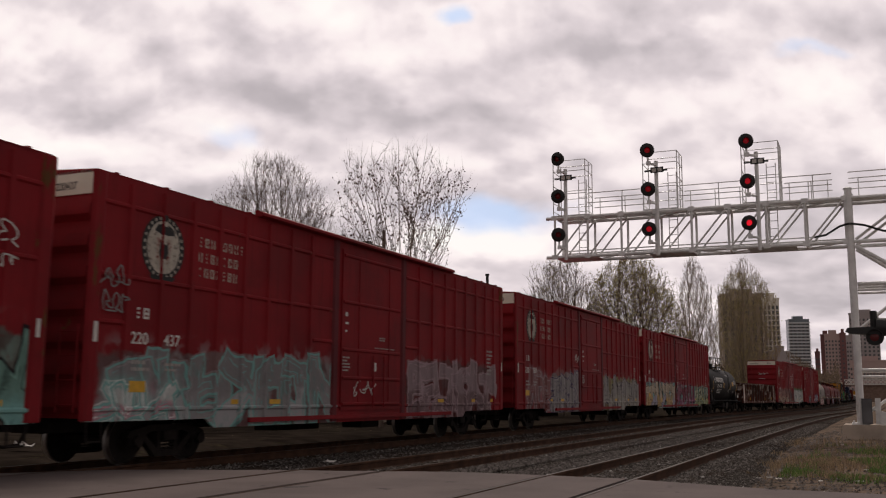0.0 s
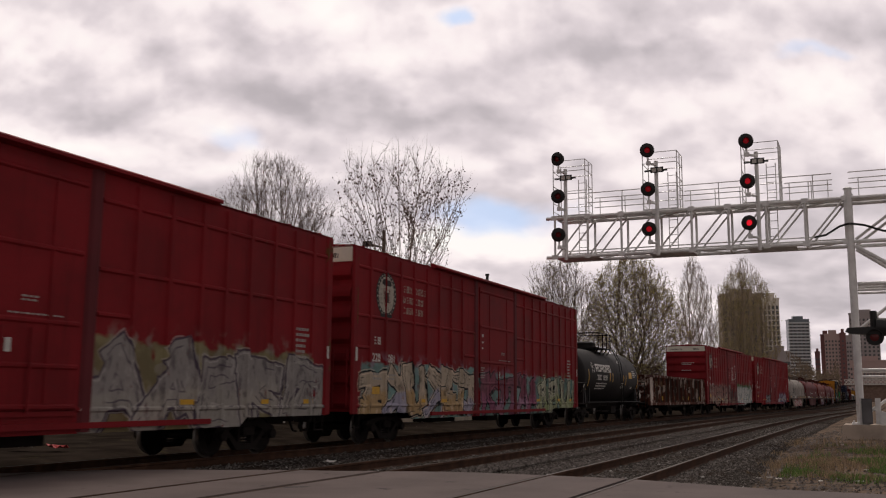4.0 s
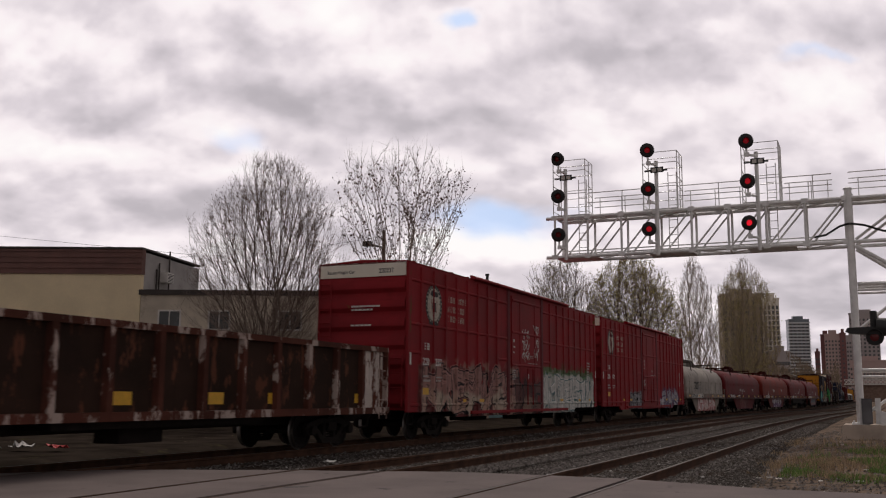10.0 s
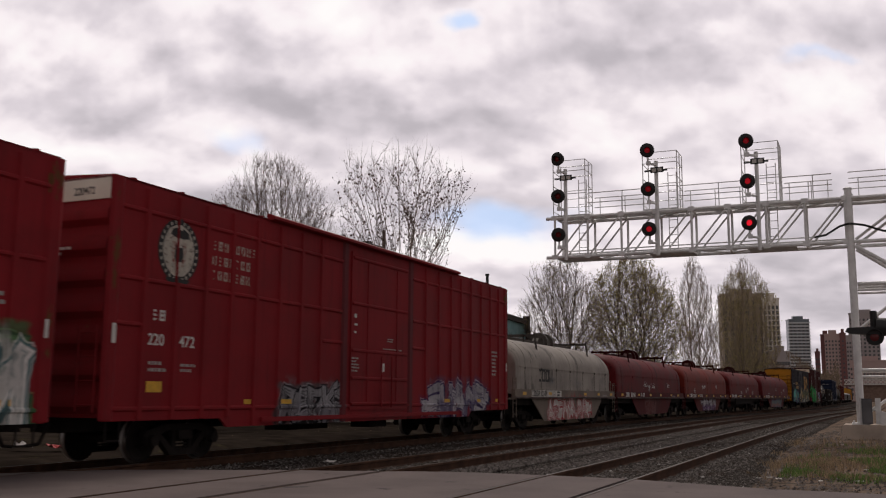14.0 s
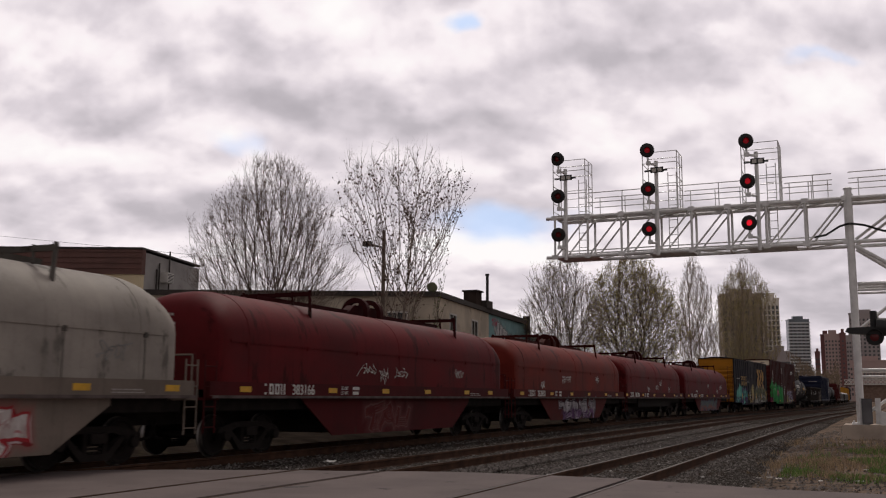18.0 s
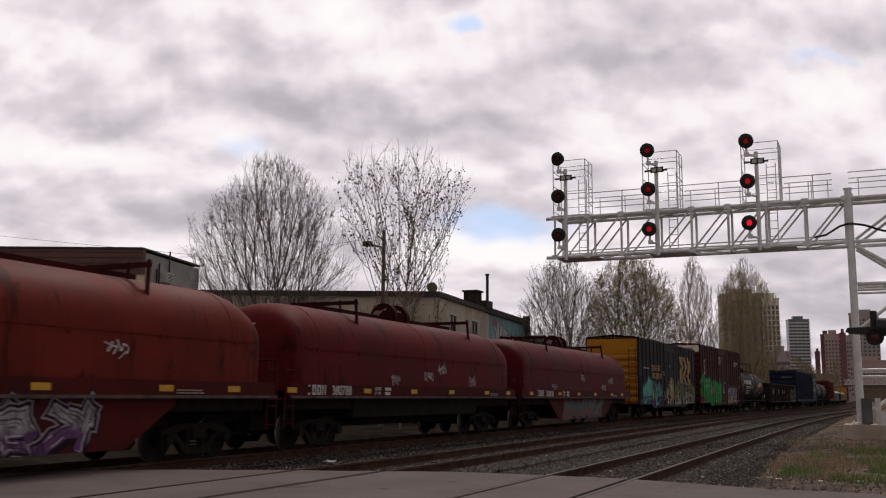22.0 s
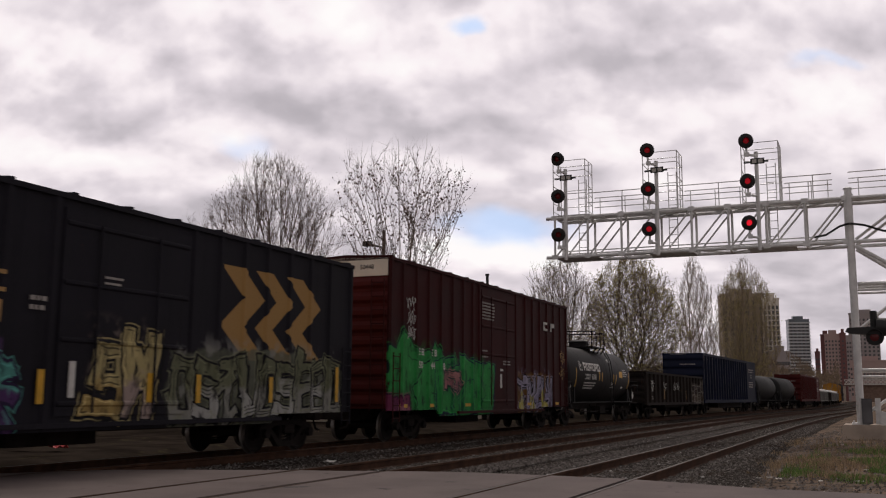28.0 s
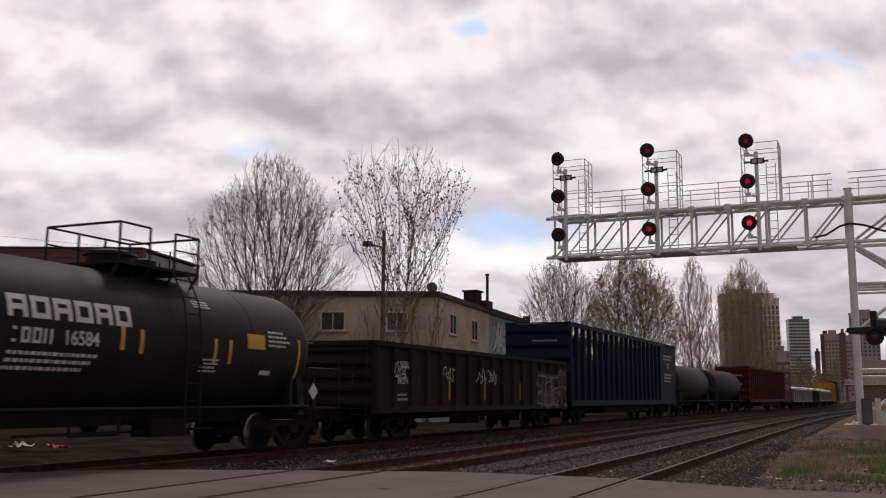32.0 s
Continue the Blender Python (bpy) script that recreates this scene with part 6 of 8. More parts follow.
        part("step", Shape().path([(1.45, y - sg * 0.15, 0.85), (1.45, y - sg * 0.15, 0.5), (1.45, y - sg * 0.5, 0.5), (1.45, y - sg * 0.5, 0.85)], 0.018), UNDER, car)
    lettering("Excess Height Car", (-1.2, 4.9), 0.10, to_end(-half - 0.002), DARK_MARK, car, "notice", wide=0.9)
    lettering(number.replace(" ", ""), (0.55, 4.88), 0.14, to_end(-half - 0.002), DARK_MARK, car, wide=0.85)
    bars(small_print(-0.3, 3.75, 0.9, 0.2, 2, 4) + small_print(-0.3, 3.3, 0.6, 0.09, 1, 5), to_end(-half - 0.09), WHITE_MARK, car)
    roof = [(-1.5, 5.16), (1.5, 5.16), (1.5, 5.21), (0, 5.30), (-1.5, 5.21)]
    part("roof", Shape().prism(roof, "y", -half, half), plain, car)
    for i in range(15):
        y = -half + 0.5 + i * (2 * half - 1.0) / 14
        part("roof_rib", Shape().prism([(-1.5, 5.2), (1.5, 5.2), (1.5, 5.24), (0, 5.33), (-1.5, 5.24)], "y", y - 0.04, y + 0.04), plain, car)
    part("underframe", Shape().box(-0.35, -half + 0.2, 0.62, 0.35, half - 0.2, 0.95).box(-1.4, -5.5, 0.72, 1.4, 5.5, 0.9).box(-0.9, -1.6, 0.42, -0.2, 0.4, 0.72).box(0.3, 0.8, 0.45, 0.9, 1.8, 0.72), UNDER, car)
    # worn emblem, the railway's lettering as plain bars, the number
    ring = Shape()
    for n_, (rx, rz, d) in enumerate(((0.60, 0.62, 0.002),)):
        pts = [(-8.2 * k + rx * math.cos(t * math.pi / 16), 4.06 + rz * math.sin(t * math.pi / 16)) for t in range(32)]
        ring.prism(pts, "x", 1.5, 1.5 + d + 0.002)
    emblem = part("emblem", ring, DARK_MARK, car, "worn round black and grey emblem")
    ec = -8.2 * k
    part("emblem_field", Shape().prism([(ec + 0.46 * math.cos(t * math.pi / 16), 4.06 + 0.51 * math.sin(t * math.pi / 16)) for t in range(32)], "x", 1.504, 1.507), EMBLEM_PALE, emblem)
    part("emblem_crest", Shape().prism([(ec - 0.27, 4.36), (ec - 0.2, 4.48), (ec + 0.05, 4.53), (ec + 0.26, 4.44), (ec + 0.3, 4.33), (ec, 4.29)], "x", 1.507, 1.510), DARK_MARK, emblem)
    part("emblem_shield", Shape().prism([(ec - 0.21, 4.24), (ec + 0.21, 4.24), (ec + 0.19, 3.86), (ec, 3.62), (ec - 0.19, 3.86)], "x", 1.507, 1.510), FADED_MARK, emblem)
    part("emblem_leaf", Shape().prism([(ec - 0.10, 4.16), (ec + 0.10, 4.18), (ec + 0.13, 3.95), (ec + 0.05, 3.78), (ec - 0.06, 3.78), (ec - 0.13, 3.95)], "x", 1.510, 1.513), DARK_MARK, emblem)
    part("emblem_ribbon", Shape().prism([(ec - 0.36, 3.52), (ec + 0.36, 3.52), (ec + 0.26, 3.40), (ec - 0.26, 3.40)], "x", 1.507, 1.511), DARK_MARK, emblem)
    dashes = Shape()
    for t in range(26):
        a = 2 * math.pi * (t + 0.5) / 26
        dashes.box(1.505, ec + 0.53 * math.cos(a) - 0.022, 4.06 + 0.565 * math.sin(a) - 0.03, 1.509, ec + 0.53 * math.cos(a) + 0.022, 4.06 + 0.565 * math.sin(a) + 0.03)
    part("emblem_lettering", dashes, EMBLEM_PALE, emblem)
    for z0, z1, mt in ((3.44, 3.56, DARK_MARK), (3.56, 3.68, EMBLEM_PALE), (3.68, 3.84, EMBLEM_PALE), (3.84, 4.12, DARK_MARK), (4.12, 4.3, EMBLEM_PALE), (4.3, 4.46, DARK_MARK), (4.46, 4.56, EMBLEM_PALE), (4.56, 4.68, DARK_MARK)):
        part("emblem_strip", Shape().box(1.5445, -8.2 * k - 0.044, z0, 1.5475, -8.2 * k + 0.044, z1), mt, emblem)
    for z, letters, size in ((4.24, 8, 0.19), (3.93, 7, 0.19), (3.63, 7, 0.19)):
        bars(word(-7.15 * k, z, size, letters, 0.66, 0.36, int(z * 7)), to_side(1.5), FADED_MARK, car, "faded_lettering")
    bars(word(-8.86 * k, 2.68, 0.2, 2, 0.75, 0.3), to_side(1.5), WHITE_MARK, car, "reporting_mark")
    n1, n2 = number.split()
    lettering(n1, (-8.95 * k, 2.22), 0.22, to_side(1.503), WHITE_MARK, car)
    lettering(n2, (-8.06 * k, 2.22), 0.22, to_side(1.503), WHITE_MARK, car)
    bars(small_print(-8.9 * k, 1.7, 0.45, 0.25, 2, 7) + small_print(-8.0 * k, 1.72, 0.4, 0.2, 2, 8) + small_print(8.5 * k, 2.0, 0.5, 0.9, 7, 9), to_side(1.502), WHITE_MARK, car, "small_print")
    bars(small_print(0.3, 2.54, 1.2, 0.05, 1, 3) + small_print(0.55, 2.75, 0.35, 0.12, 2, 6) + small_print(-1.4, 1.9, 0.3, 0.4, 5, 2), to_side(1.54), WHITE_MARK, car, "small_print")
    bars([(0.28, 1.95, 0.12, 0.22), (-1.3, 3.1, 0.16, 0.05), (-1.3, 2.9, 0.1, 0.05), (-1.3, 3.3, 0.12, 0.1)], to_side(1.54), WHITE_MARK, car)
    for y in (-8.93, -5.9, -4.5, 4.5, 7.2, 8.9):
        bars([(y * k, 1.35 if y < -8 else 1.12, 0.42, 0.2 if y < -8 else 0.1)], to_side(1.502), YELLOW_MARK, car, "reflector")
    bars([(-half + 0.08, 2.2, 0.1, 0.35), (half - 0.16, 2.2, 0.08, 0.3)], to_side(1.548), WHITE_MARK, car, "reflector")
    for seed, ta, tb, tw, th, mt in tags:
        scribble(seed, ta, tb, tw, th, mt, to_side(1.548), car)
    running_gear(car, half, half - 2.7, mid)
    TRAIN.append((car, mid))
    return car


red_boxcar("tall red boxcar with teal and green graffiti", -8.4, 11.5, [(-9, -1, 0.68, 2.3, (TEAL, (0.18, 0.36, 0.32), (0.34, 0.58, 0.50)), INK, (0.12, 0.2, 0.16), 6, 1), (0, 9.6, 0.68, 2.3, (TEAL, (0.30, 0.50, 0.45), (0.16, 0.30, 0.26)), INK, (0.12, 0.16, 0.14), 7, 2)], "220 418", tags=((4, 8.2, 3.1, 1.2, 0.9, WHITE_MARK),))
red_boxcar("tall red boxcar with grey and turquoise graffiti", 12.5, 32.45, [(-9.6, -1.8, 0.68, 2.15, ((0.30, 0.28, 0.29), (0.42, 0.41, 0.43), (0.24, 0.22, 0.23)), TEAL, (0.20, 0.15, 0.15), 7, 2), (-9.8, -7.8, 0.86, 1.5, (PINK, PINK, PALE), TEAL, None, 3, 12),
           (2.3, 8.9, 0.68, 2.35, ((0.15, 0.09, 0.10), (0.20, 0.13, 0.14), (0.30, 0.22, 0.24)), (0.42, 0.30, 0.33), (0.12, 0.05, 0.05), 6, 3)], "220 437", tags=((7, -0.9, 1.25, 1.3, 0.55, WHITE_MARK), (21, -9.8, 2.7, 0.7, 0.9, GREY_MARK)))
red_boxcar("tall red boxcar with silver block graffiti", 34.0, 54.0, [(-8.8, -5.7, 0.68, 2.2, ((0.16, 0.03, 0.03), (0.20, 0.05, 0.05), (0.24, 0.10, 0.10)), (0.36, 0.28, 0.30), None, 3, 5), (-5.7, -1.3, 0.68, 2.3, ((0.32, 0.30, 0.30), (0.34, 0.32, 0.31), (0.30, 0.28, 0.28)), (0.09, 0.07, 0.15), (0.30, 0.28, 0.28), 4, 4, 1.5),
           (1.9, 9.3, 0.68, 2.3, ((0.38, 0.36, 0.33), (0.42, 0.39, 0.35), (0.33, 0.31, 0.30)), (0.09, 0.07, 0.10), (0.30, 0.30, 0.16), 5, 6, 1.4)], "220 583", tags=((31, -2.6, 2.8, 0.7, 0.4, WHITE_MARK),))
red_boxcar("tall red boxcar with orange and purple graffiti pieces", 55.2, 75.4, [(-9.6, -2.0, 0.68, 2.2, ((0.55, 0.38, 0.20), (0.44, 0.42, 0.54), (0.55, 0.46, 0.36)), INK, TEAL, 6, 8),
           (-1.4, 4.6, 0.68, 2.1, ((0.36, 0.12, 0.22), (0.46, 0.24, 0.36), (0.25, 0.08, 0.12)), INK, (0.20, 0.42, 0.40), 5, 9), (4.5, 9.3, 0.68, 2.1, ((0.44, 0.48, 0.30), (0.36, 0.42, 0.22), (0.5, 0.5, 0.38)), INK, (0.16, 0.34, 0.32), 6, 10, 1.0)], "220 081")


# ---- tank cars ----
def tank_car(label, a, b, number, detail=True, deck_at=(-0.45, 1.85), r=1.36, zc=2.33, colour=(0.020, 0.0185, 0.0195)):
    mid, half = (a + b) / 2, (b - a) / 2
    car = thing("tank_car", label, "tank car", "train cars")
    black = car_paint("tank_black", colour, 0.3, (0.05, 0.035, 0.028), 0.03, rough=0.6)
    prof = [(-half, 0.05), (-half + 0.04, r * 0.35), (-half + 0.14, r * 0.62), (-half + 0.3, r * 0.84), (-half + 0.5, r * 0.965), (-half + 0.68, r)]
    prof += [(-prof_y, prof_r) for prof_y, prof_r in reversed(prof)]
    shell = part("shell", Shape().lathe(prof, (0, 0, zc), (0, 1, 0), 48), black, car, "matt black welded tank shell")
    for y in (-half * 0.55, -0.12, half * 0.12, half * 0.55):
        part("weld_band", Shape().lathe([(y - 0.03, r + 0.0005), (y - 0.02, r + 0.005), (y + 0.02, r + 0.005), (y + 0.03, r + 0.0005)], (0, 0, zc), (0, 1, 0), 48), black, shell)
    part("underframe", Shape().box(-0.3, -half - 0.9, 0.72, 0.3, half + 0.9, 1.05), UNDER, car)
    cen = half - 0.75
    for k in (-1, 1):
        y = k * cen
        part("saddle", Shape().prism([(-1.35, 0.85), (1.35, 0.85), (1.25, 1.75), (0.9, 1.3), (0, 1.08), (-0.9, 1.3), (-1.25, 1.75)], "y", y - 0.12, y + 0.12), black, car)
        part("end_platform", Shape().box(-1.4, min(k * (half - 0.9), k * (half + 0.9)), 0.98, 1.4, max(k * (half - 0.9), k * (half + 0.9)), 1.03), UNDER, car)
        part("end_railing", Shape().path([(1.4, k * (half + 0.85), 1.0), (1.4, k * (half + 0.85), 2.15), (0.3, k * (half + 0.85), 2.15)], 0.022).path([(1.4, k * (half - 0.6), 1.0), (1.4, k * (half - 0.6), 1.95), (1.4, k * (half + 0.85), 1.95)], 0.022), black, car)
        for j in (-1, 1):
            part("brace", Shape().prism([(1.25, 0), (1.33, 0), (1.33, 0.12), (1.25, 0.12)], "z", 1.0, 1.75), black, car).matrix_basis = pose(0, y + j * 0.5, 0)
    for x in (1.42, -1.42):
        part("side_handrail", Shape().tube((x, -half + 0.6, 1.06), (x, half - 0.6, 1.06), 0.03, 6), black, car)
    if detail:
        py0, py1, pz = *deck_at, zc + r + 0.05
        pa, pb = py0 + (py1 - py0) * 0.36, py0 + (py1 - py0) * 0.68
        deck = part("top_platform", Shape().box(-0.95, py0, pz, 0.95, py1, pz + 0.05), black, car, "black grated platform on the tank's top")
        for x in (-0.92, 0.92):
            for y in (py0, pa, pb, py1):
                part("platform_post", Shape().tube((x, y, pz), (x, y, pz + 0.78), 0.025, 6), black, deck)
                part("platform_bracket", Shape().tube((x, y, pz), (x * 0.75, y, zc + r * 0.8), 0.03, 5), black, deck)
        for y0, y1 in ((py0, pa), (pb, py1), (pa, pb)):
            for x in (-0.92, 0.92):
                if y0 != pa or x < 0:
                    part("platform_rail", Shape().path([(x, y0, pz + 0.78), (x, y1, pz + 0.78)], 0.025).path([(x, y0, pz + 0.45), (x, y1, pz + 0.45)], 0.018), black, deck)
        for y in (py0, py1):
            part("platform_rail", Shape().path([(-0.92, y, pz + 0.78), (0.92, y, pz + 0.78)], 0.025), black, deck)
        part("manway", Shape().lathe([(0, 0.46), (0.34, 0.46), (0.36, 0.52), (0.42, 0.5), (0.48, 0.3)], (0, py0 + 0.75, zc + r - 0.05), (0, 0, 1), 20), black, car)
        part("valve_box", Shape().lathe([(0, 0.3), (0.38, 0.3), (0.42, 0.2)], (0, py0 + 1.65, zc + r - 0.05), (0, 0, 1), 16), black, car)
        lad = Shape()
        for y in (0.95, 1.4):
            lad.path([(1.48, y, 0.75), (1.48, y, 2.3), (1.36, y, 3.1), (1.0, y, pz + 0.05)], 0.02)
        for i in range(9):
            z = 0.85 + i * 0.34
            x = 1.48 if z < 2.3 else 1.48 - (z - 2.3) * 0.17 if z < 3.1 else 1.34 - (z - 3.1) * 0.4
            lad.tube((x, 0.95, z), (x, 1.4, z), 0.015, 5)
        part("ladder", lad, black, car)

        def wrap(rows, lift, material, name):
            s = Shape()
            for ya, za, w, h in rows:
                c0, c1 = math.asin((za - zc) / r), math.asin(min(0.99, (za + h - zc) / r))
                k = max(3, int(h / 0.07))
                for i in range(k):
                    t0, t1 = c0 + (c1 - c0) * i / k, c0 + (c1 - c0) * (i + 1) / k
                    s.add([((r + lift) * math.cos(t), y, zc + (r + lift) * math.sin(t)) for t in (t0, t1) for y in (ya, ya + w)], [(0, 1, 3, 2)])
            return tagged(part(name, s, material, car, smooth=False, fix=False), kind="stuff" if name == "small_print" else "")

        wrap([(-3.98, 2.56, 0.05, 0.28), (-3.56, 2.56, 0.05, 0.28), (-3.93, 2.48, 0.11, 0.1), (-3.68, 2.48, 0.11, 0.1), (-3.80, 2.84, 0.1, 0.1), (-3.83, 2.68, 0.16, 0.12)], 0.006, WHITE_MARK, "emblem")
        for i in range(6):
            ya, t, w, h = -3.25 + i * 0.475, 0.10, 0.40, 0.37
            shape = [(ya, 2.52, t, h), (ya + w - t, 2.52, t, h), (ya + t, 2.52 + h - 0.09, w - 2 * t, 0.09)]
            wrap(shape + [(ya + t, 2.52 if i % 2 else 2.64, w - 2 * t, 0.09)], 0.007, WHITE_MARK, "company_lettering")
        wrap(word(-3.2, 2.12, 0.25, 4, 0.7, 0.22), 0.006, WHITE_MARK, "reporting_mark")
        lettering(number, (-2.1, 2.13), 0.25, to_side(r + 0.006), WHITE_MARK, car, wide=0.95)
        wrap(small_print(-3.2, 1.66, 2.1, 0.36, 3, 11) + small_print(1.6, 1.75, 0.6, 0.3, 4, 12) + small_print(3.9, 2.35, 0.75, 0.4, 4, 13) + small_print(1.5, 3.05, 0.6, 0.16, 3, 15), 0.006, WHITE_MARK, "small_print")
        for q in [(-4.6, 1.6, 0.09, 1.0), (-0.75, 2.1, 0.1, 0.42), (-0.25, 2.05, 0.1, 0.45), (1.95, 1.95, 0.1, 0.5), (2.45, 1.95, 0.1, 0.5), (5.1, 1.7, 0.09, 0.9)]:
            wrap([q], 0.006, YELLOW_MARK, "reflector")
        wrap([(3.1, 2.3, 0.65, 0.32)], 0.007, YELLOW_MARK, "warning_plate")
        wrap([(3.7, 1.75, 0.4, 0.1), (-5.2, 1.5, 0.14, 0.4)], 0.007, WHITE_MARK, "plate")
        part("placard", Shape().prism([(half - 0.35, 1.2), (half - 0.15, 1.4), (half - 0.35, 1.6), (half - 0.55, 1.4)], "x", 1.40, 1.41), WHITE_MARK, car)
        part("brake_rig", Shape().path([(0.9, -2.6, 0.62), (0.9, 2.6, 0.62)], 0.025).path([(1.1, -1.6, 1.0), (1.1, -1.6, 0.6), (1.1, -0.4, 0.6), (1.1, -0.4, 1.0)], 0.03).box(0.5, 0.6, 0.5, 1.0, 1.6, 0.85), UNDER, car)
        part("outlet", Shape().lathe([(0, 0.22), (0.35, 0.18), (0.5, 0.12)], (0, 0, 1.05), (0, 0, -1), 12), black, car)
    running_gear(car, half + 0.85, cen, mid)
    TRAIN.append((car, mid))
    return car


tank_car("black tank car with white lettering and platform", 76.7, 88.2, "13629", deck_at=(-1.3, 1.0))


# ---- gondolas ----
def gondola(label, a, b, top, paint, post_paint, posts, number=None, load=None, marks=(), chord=0.1):
    mid, half = (a + b) / 2, (b - a) / 2
    car = thing("gondola_car", label, "gondola car", "train cars")
    for x in (1.38, -1.42):
        part("side_wall", Shape().box(x, -half, 0.9, x + 0.04, half, top), paint, car)
    for sg in (-1, 1):
        part("end_wall", corrugated_end(1.38, 0.95, top, 0.4, sg * (half - 0.03), 0.08, sg), post_paint, car)
    part("floor", Shape().box(-1.4, -half, 0.95, 1.4, half, 1.02), UNDER, car)
    for sg in (-1, 1):
        part("top_chord", Shape().box(min(sg * 1.36, sg * 1.52), -half, top - chord, max(sg * 1.36, sg * 1.52), half, top + 0.03), post_paint, car)
        part("end_chord", Shape().box(-1.36, min(sg * half, sg * (half + 0.1)), top - chord, 1.36, max(sg * half, sg * (half + 0.1)), top + 0.03), post_paint, car)
    for i in range(posts):
        y = -half + 0.12 + (2 * half - 0.24) * i / (posts - 1)
        w = 0.1
        for sg in (-1, 1):
            part("post", Shape().prism([(sg * 1.42, y - w), (sg * 1.54, y - w * 0.7), (sg * 1.54, y + w * 0.7), (sg * 1.42, y + w)], "z", 0.92, top - chord), post_paint, car)
    part("side_sill", Shape().box(1.42, -half, 0.84, 1.56, half, 1.0), post_paint, car)
    part("side_sill", Shape().box(-1.56, -half, 0.84, -1.42, half, 1.0), post_paint, car)
    part("underframe", Shape().box(-0.4, -half - 0.2, 0.6, 0.4, half + 0.2, 0.92).box(0.3, -1.0, 0.4, 0.9, 0.2, 0.7).box(-1.3, -3, 0.7, 1.3, 3, 0.9), UNDER, car)
    ladder(car, 1.57, half - 0.4, 0.7, top - 0.1, post_paint)
    ladder(car, 1.1, -half - 0.13, 0.7, top - 0.1, post_paint, along="x")
    for y in marks:
        bars([(y, 1.12, 0.5, 0.24)], to_side(1.425), YELLOW_MARK, car, "reflector")
    if number:
        bars(word(-half + 1.5, 2.1, 0.18, 4, 0.7, 0.25), to_side(1.425), WHITE_MARK, car, "reporting_mark")
        lettering(number, (-half + 1.5, 1.65), 0.2, to_side(1.425), WHITE_MARK, car)
        bars(small_print(-half + 1.5, 1.15, 0.6, 0.25, 2, 21), to_side(1.425), WHITE_MARK, car, "small_print")
        bars(small_print(-0.9, top - 0.06, 0.5, 0.08, 1, 22), to_end(-half - 0.105), WHITE_MARK, car, "small_print")
    if load:
        rnd = random.Random(int(a))
        for i in range(int(2 * half / 1.6)):
            y = -half + 0.9 + i * 1.6
            h = top + 0.18 + rnd.uniform(0, 0.22)
            part("load_bundle", Shape().prism([(y - 0.74, top - 0.6), (y + 0.74, top - 0.6), (y + 0.70, h - 0.1), (y + 0.5, h), (y - 0.5, h), (y - 0.70, h - 0.1)], "x", -1.3, 1.3), load, car)
    running_gear(car, half + 0.15, half - 2.3, mid)
    TRAIN.append((car, mid))
    return car


RUSTY = car_paint("rusty_brown_paint", (0.034, 0.018, 0.013), 0.4, (0.13, 0.05, 0.03), 0.42, rough=0.85)
RUSTY_POST = car_paint("flaking_pale_paint", (0.085, 0.030, 0.021), 0.4, (0.46, 0.37, 0.33), 0.47, rough=0.85)
g1 = gondola("rusty brown gondola with flaking paint", 89.8, 107.0, 2.58, RUSTY, RUSTY_POST, 14, marks=(-8.0, -4.9, -1.8, 0.9, 3.0, 6.9))
part("corner_panel", Shape().box(1.42, -8.4, 1.0, 1.45, -6.75, 2.48), car_paint("peeling_white", (0.66, 0.58, 0.53), 0.2, (0.13, 0.04, 0.025), 0.5, rough=0.9), g1, "peeling white corner panel")
part("corner_panel", Shape().box(1.42, 7.2, 1.0, 1.45, 8.4, 2.48), car_paint("peeling_white_rear", (0.6, 0.53, 0.49), 0.2, (0.12, 0.04, 0.025), 0.45, rough=0.9), g1, "peeling white corner panel")
bars([(-6.6, 1.95, 2.0, 0.32)], to_side(1.424), surface("worn_tan", (0.19, 0.11, 0.06), 0.9, other=(0.05, 0.03, 0.02), amount=0.5, scale=2), g1, "worn_band")

red_boxcar("tall red boxcar with cream and white graffiti", 108.2, 128.3, [(-9.3, -0.8, 0.68, 2.25, ((0.46, 0.30, 0.24), (0.50, 0.40, 0.32), (0.34, 0.18, 0.16)), INK, (0.13, 0.04, 0.04), 7, 11), (-1.2, 2.0, 0.68, 1.9, ((0.20, 0.11, 0.09), (0.28, 0.18, 0.14), (0.12, 0.05, 0.05)), INK, None, 3, 13),
           (1.8, 9.6, 0.68, 2.45, ((0.10, 0.2, 0.09), (0.06, 0.14, 0.06), (0.10, 0.2, 0.09)), (0.05, 0.1, 0.05), (0.09, 0.18, 0.08), 2, 15), (1.8, 9.5, 0.68, 2.2, ((0.66, 0.65, 0.62), (0.60, 0.60, 0.58), (0.62, 0.60, 0.58)), (0.10, 0.19, 0.20), (0.60, 0.59, 0.57), 7, 14, 1.3)], "220 237",
           tags=((41, -0.4, 2.6, 0.9, 1.3, WHITE_MARK), (43, 1.1, 3.2, 0.5, 0.9, WHITE_MARK), (44, 1.0, 2.7, 0.6, 0.5, WHITE_MARK)))
red_boxcar("tall red boxcar with small grey graffiti", 129.57, 149.57, [(-4.7, -1.5, 0.68, 1.6, ((0.16, 0.15, 0.17), (0.22, 0.21, 0.24), (0.28, 0.27, 0.29)), INK, (0.10, 0.09, 0.10), 5, 19), (3.2, 7.8, 0.68, 1.75, ((0.48, 0.46, 0.50), (0.16, 0.14, 0.22), (0.36, 0.34, 0.38)), (0.06, 0.04, 0.12), None, 5, 20)], "220 472", faded=0.15)


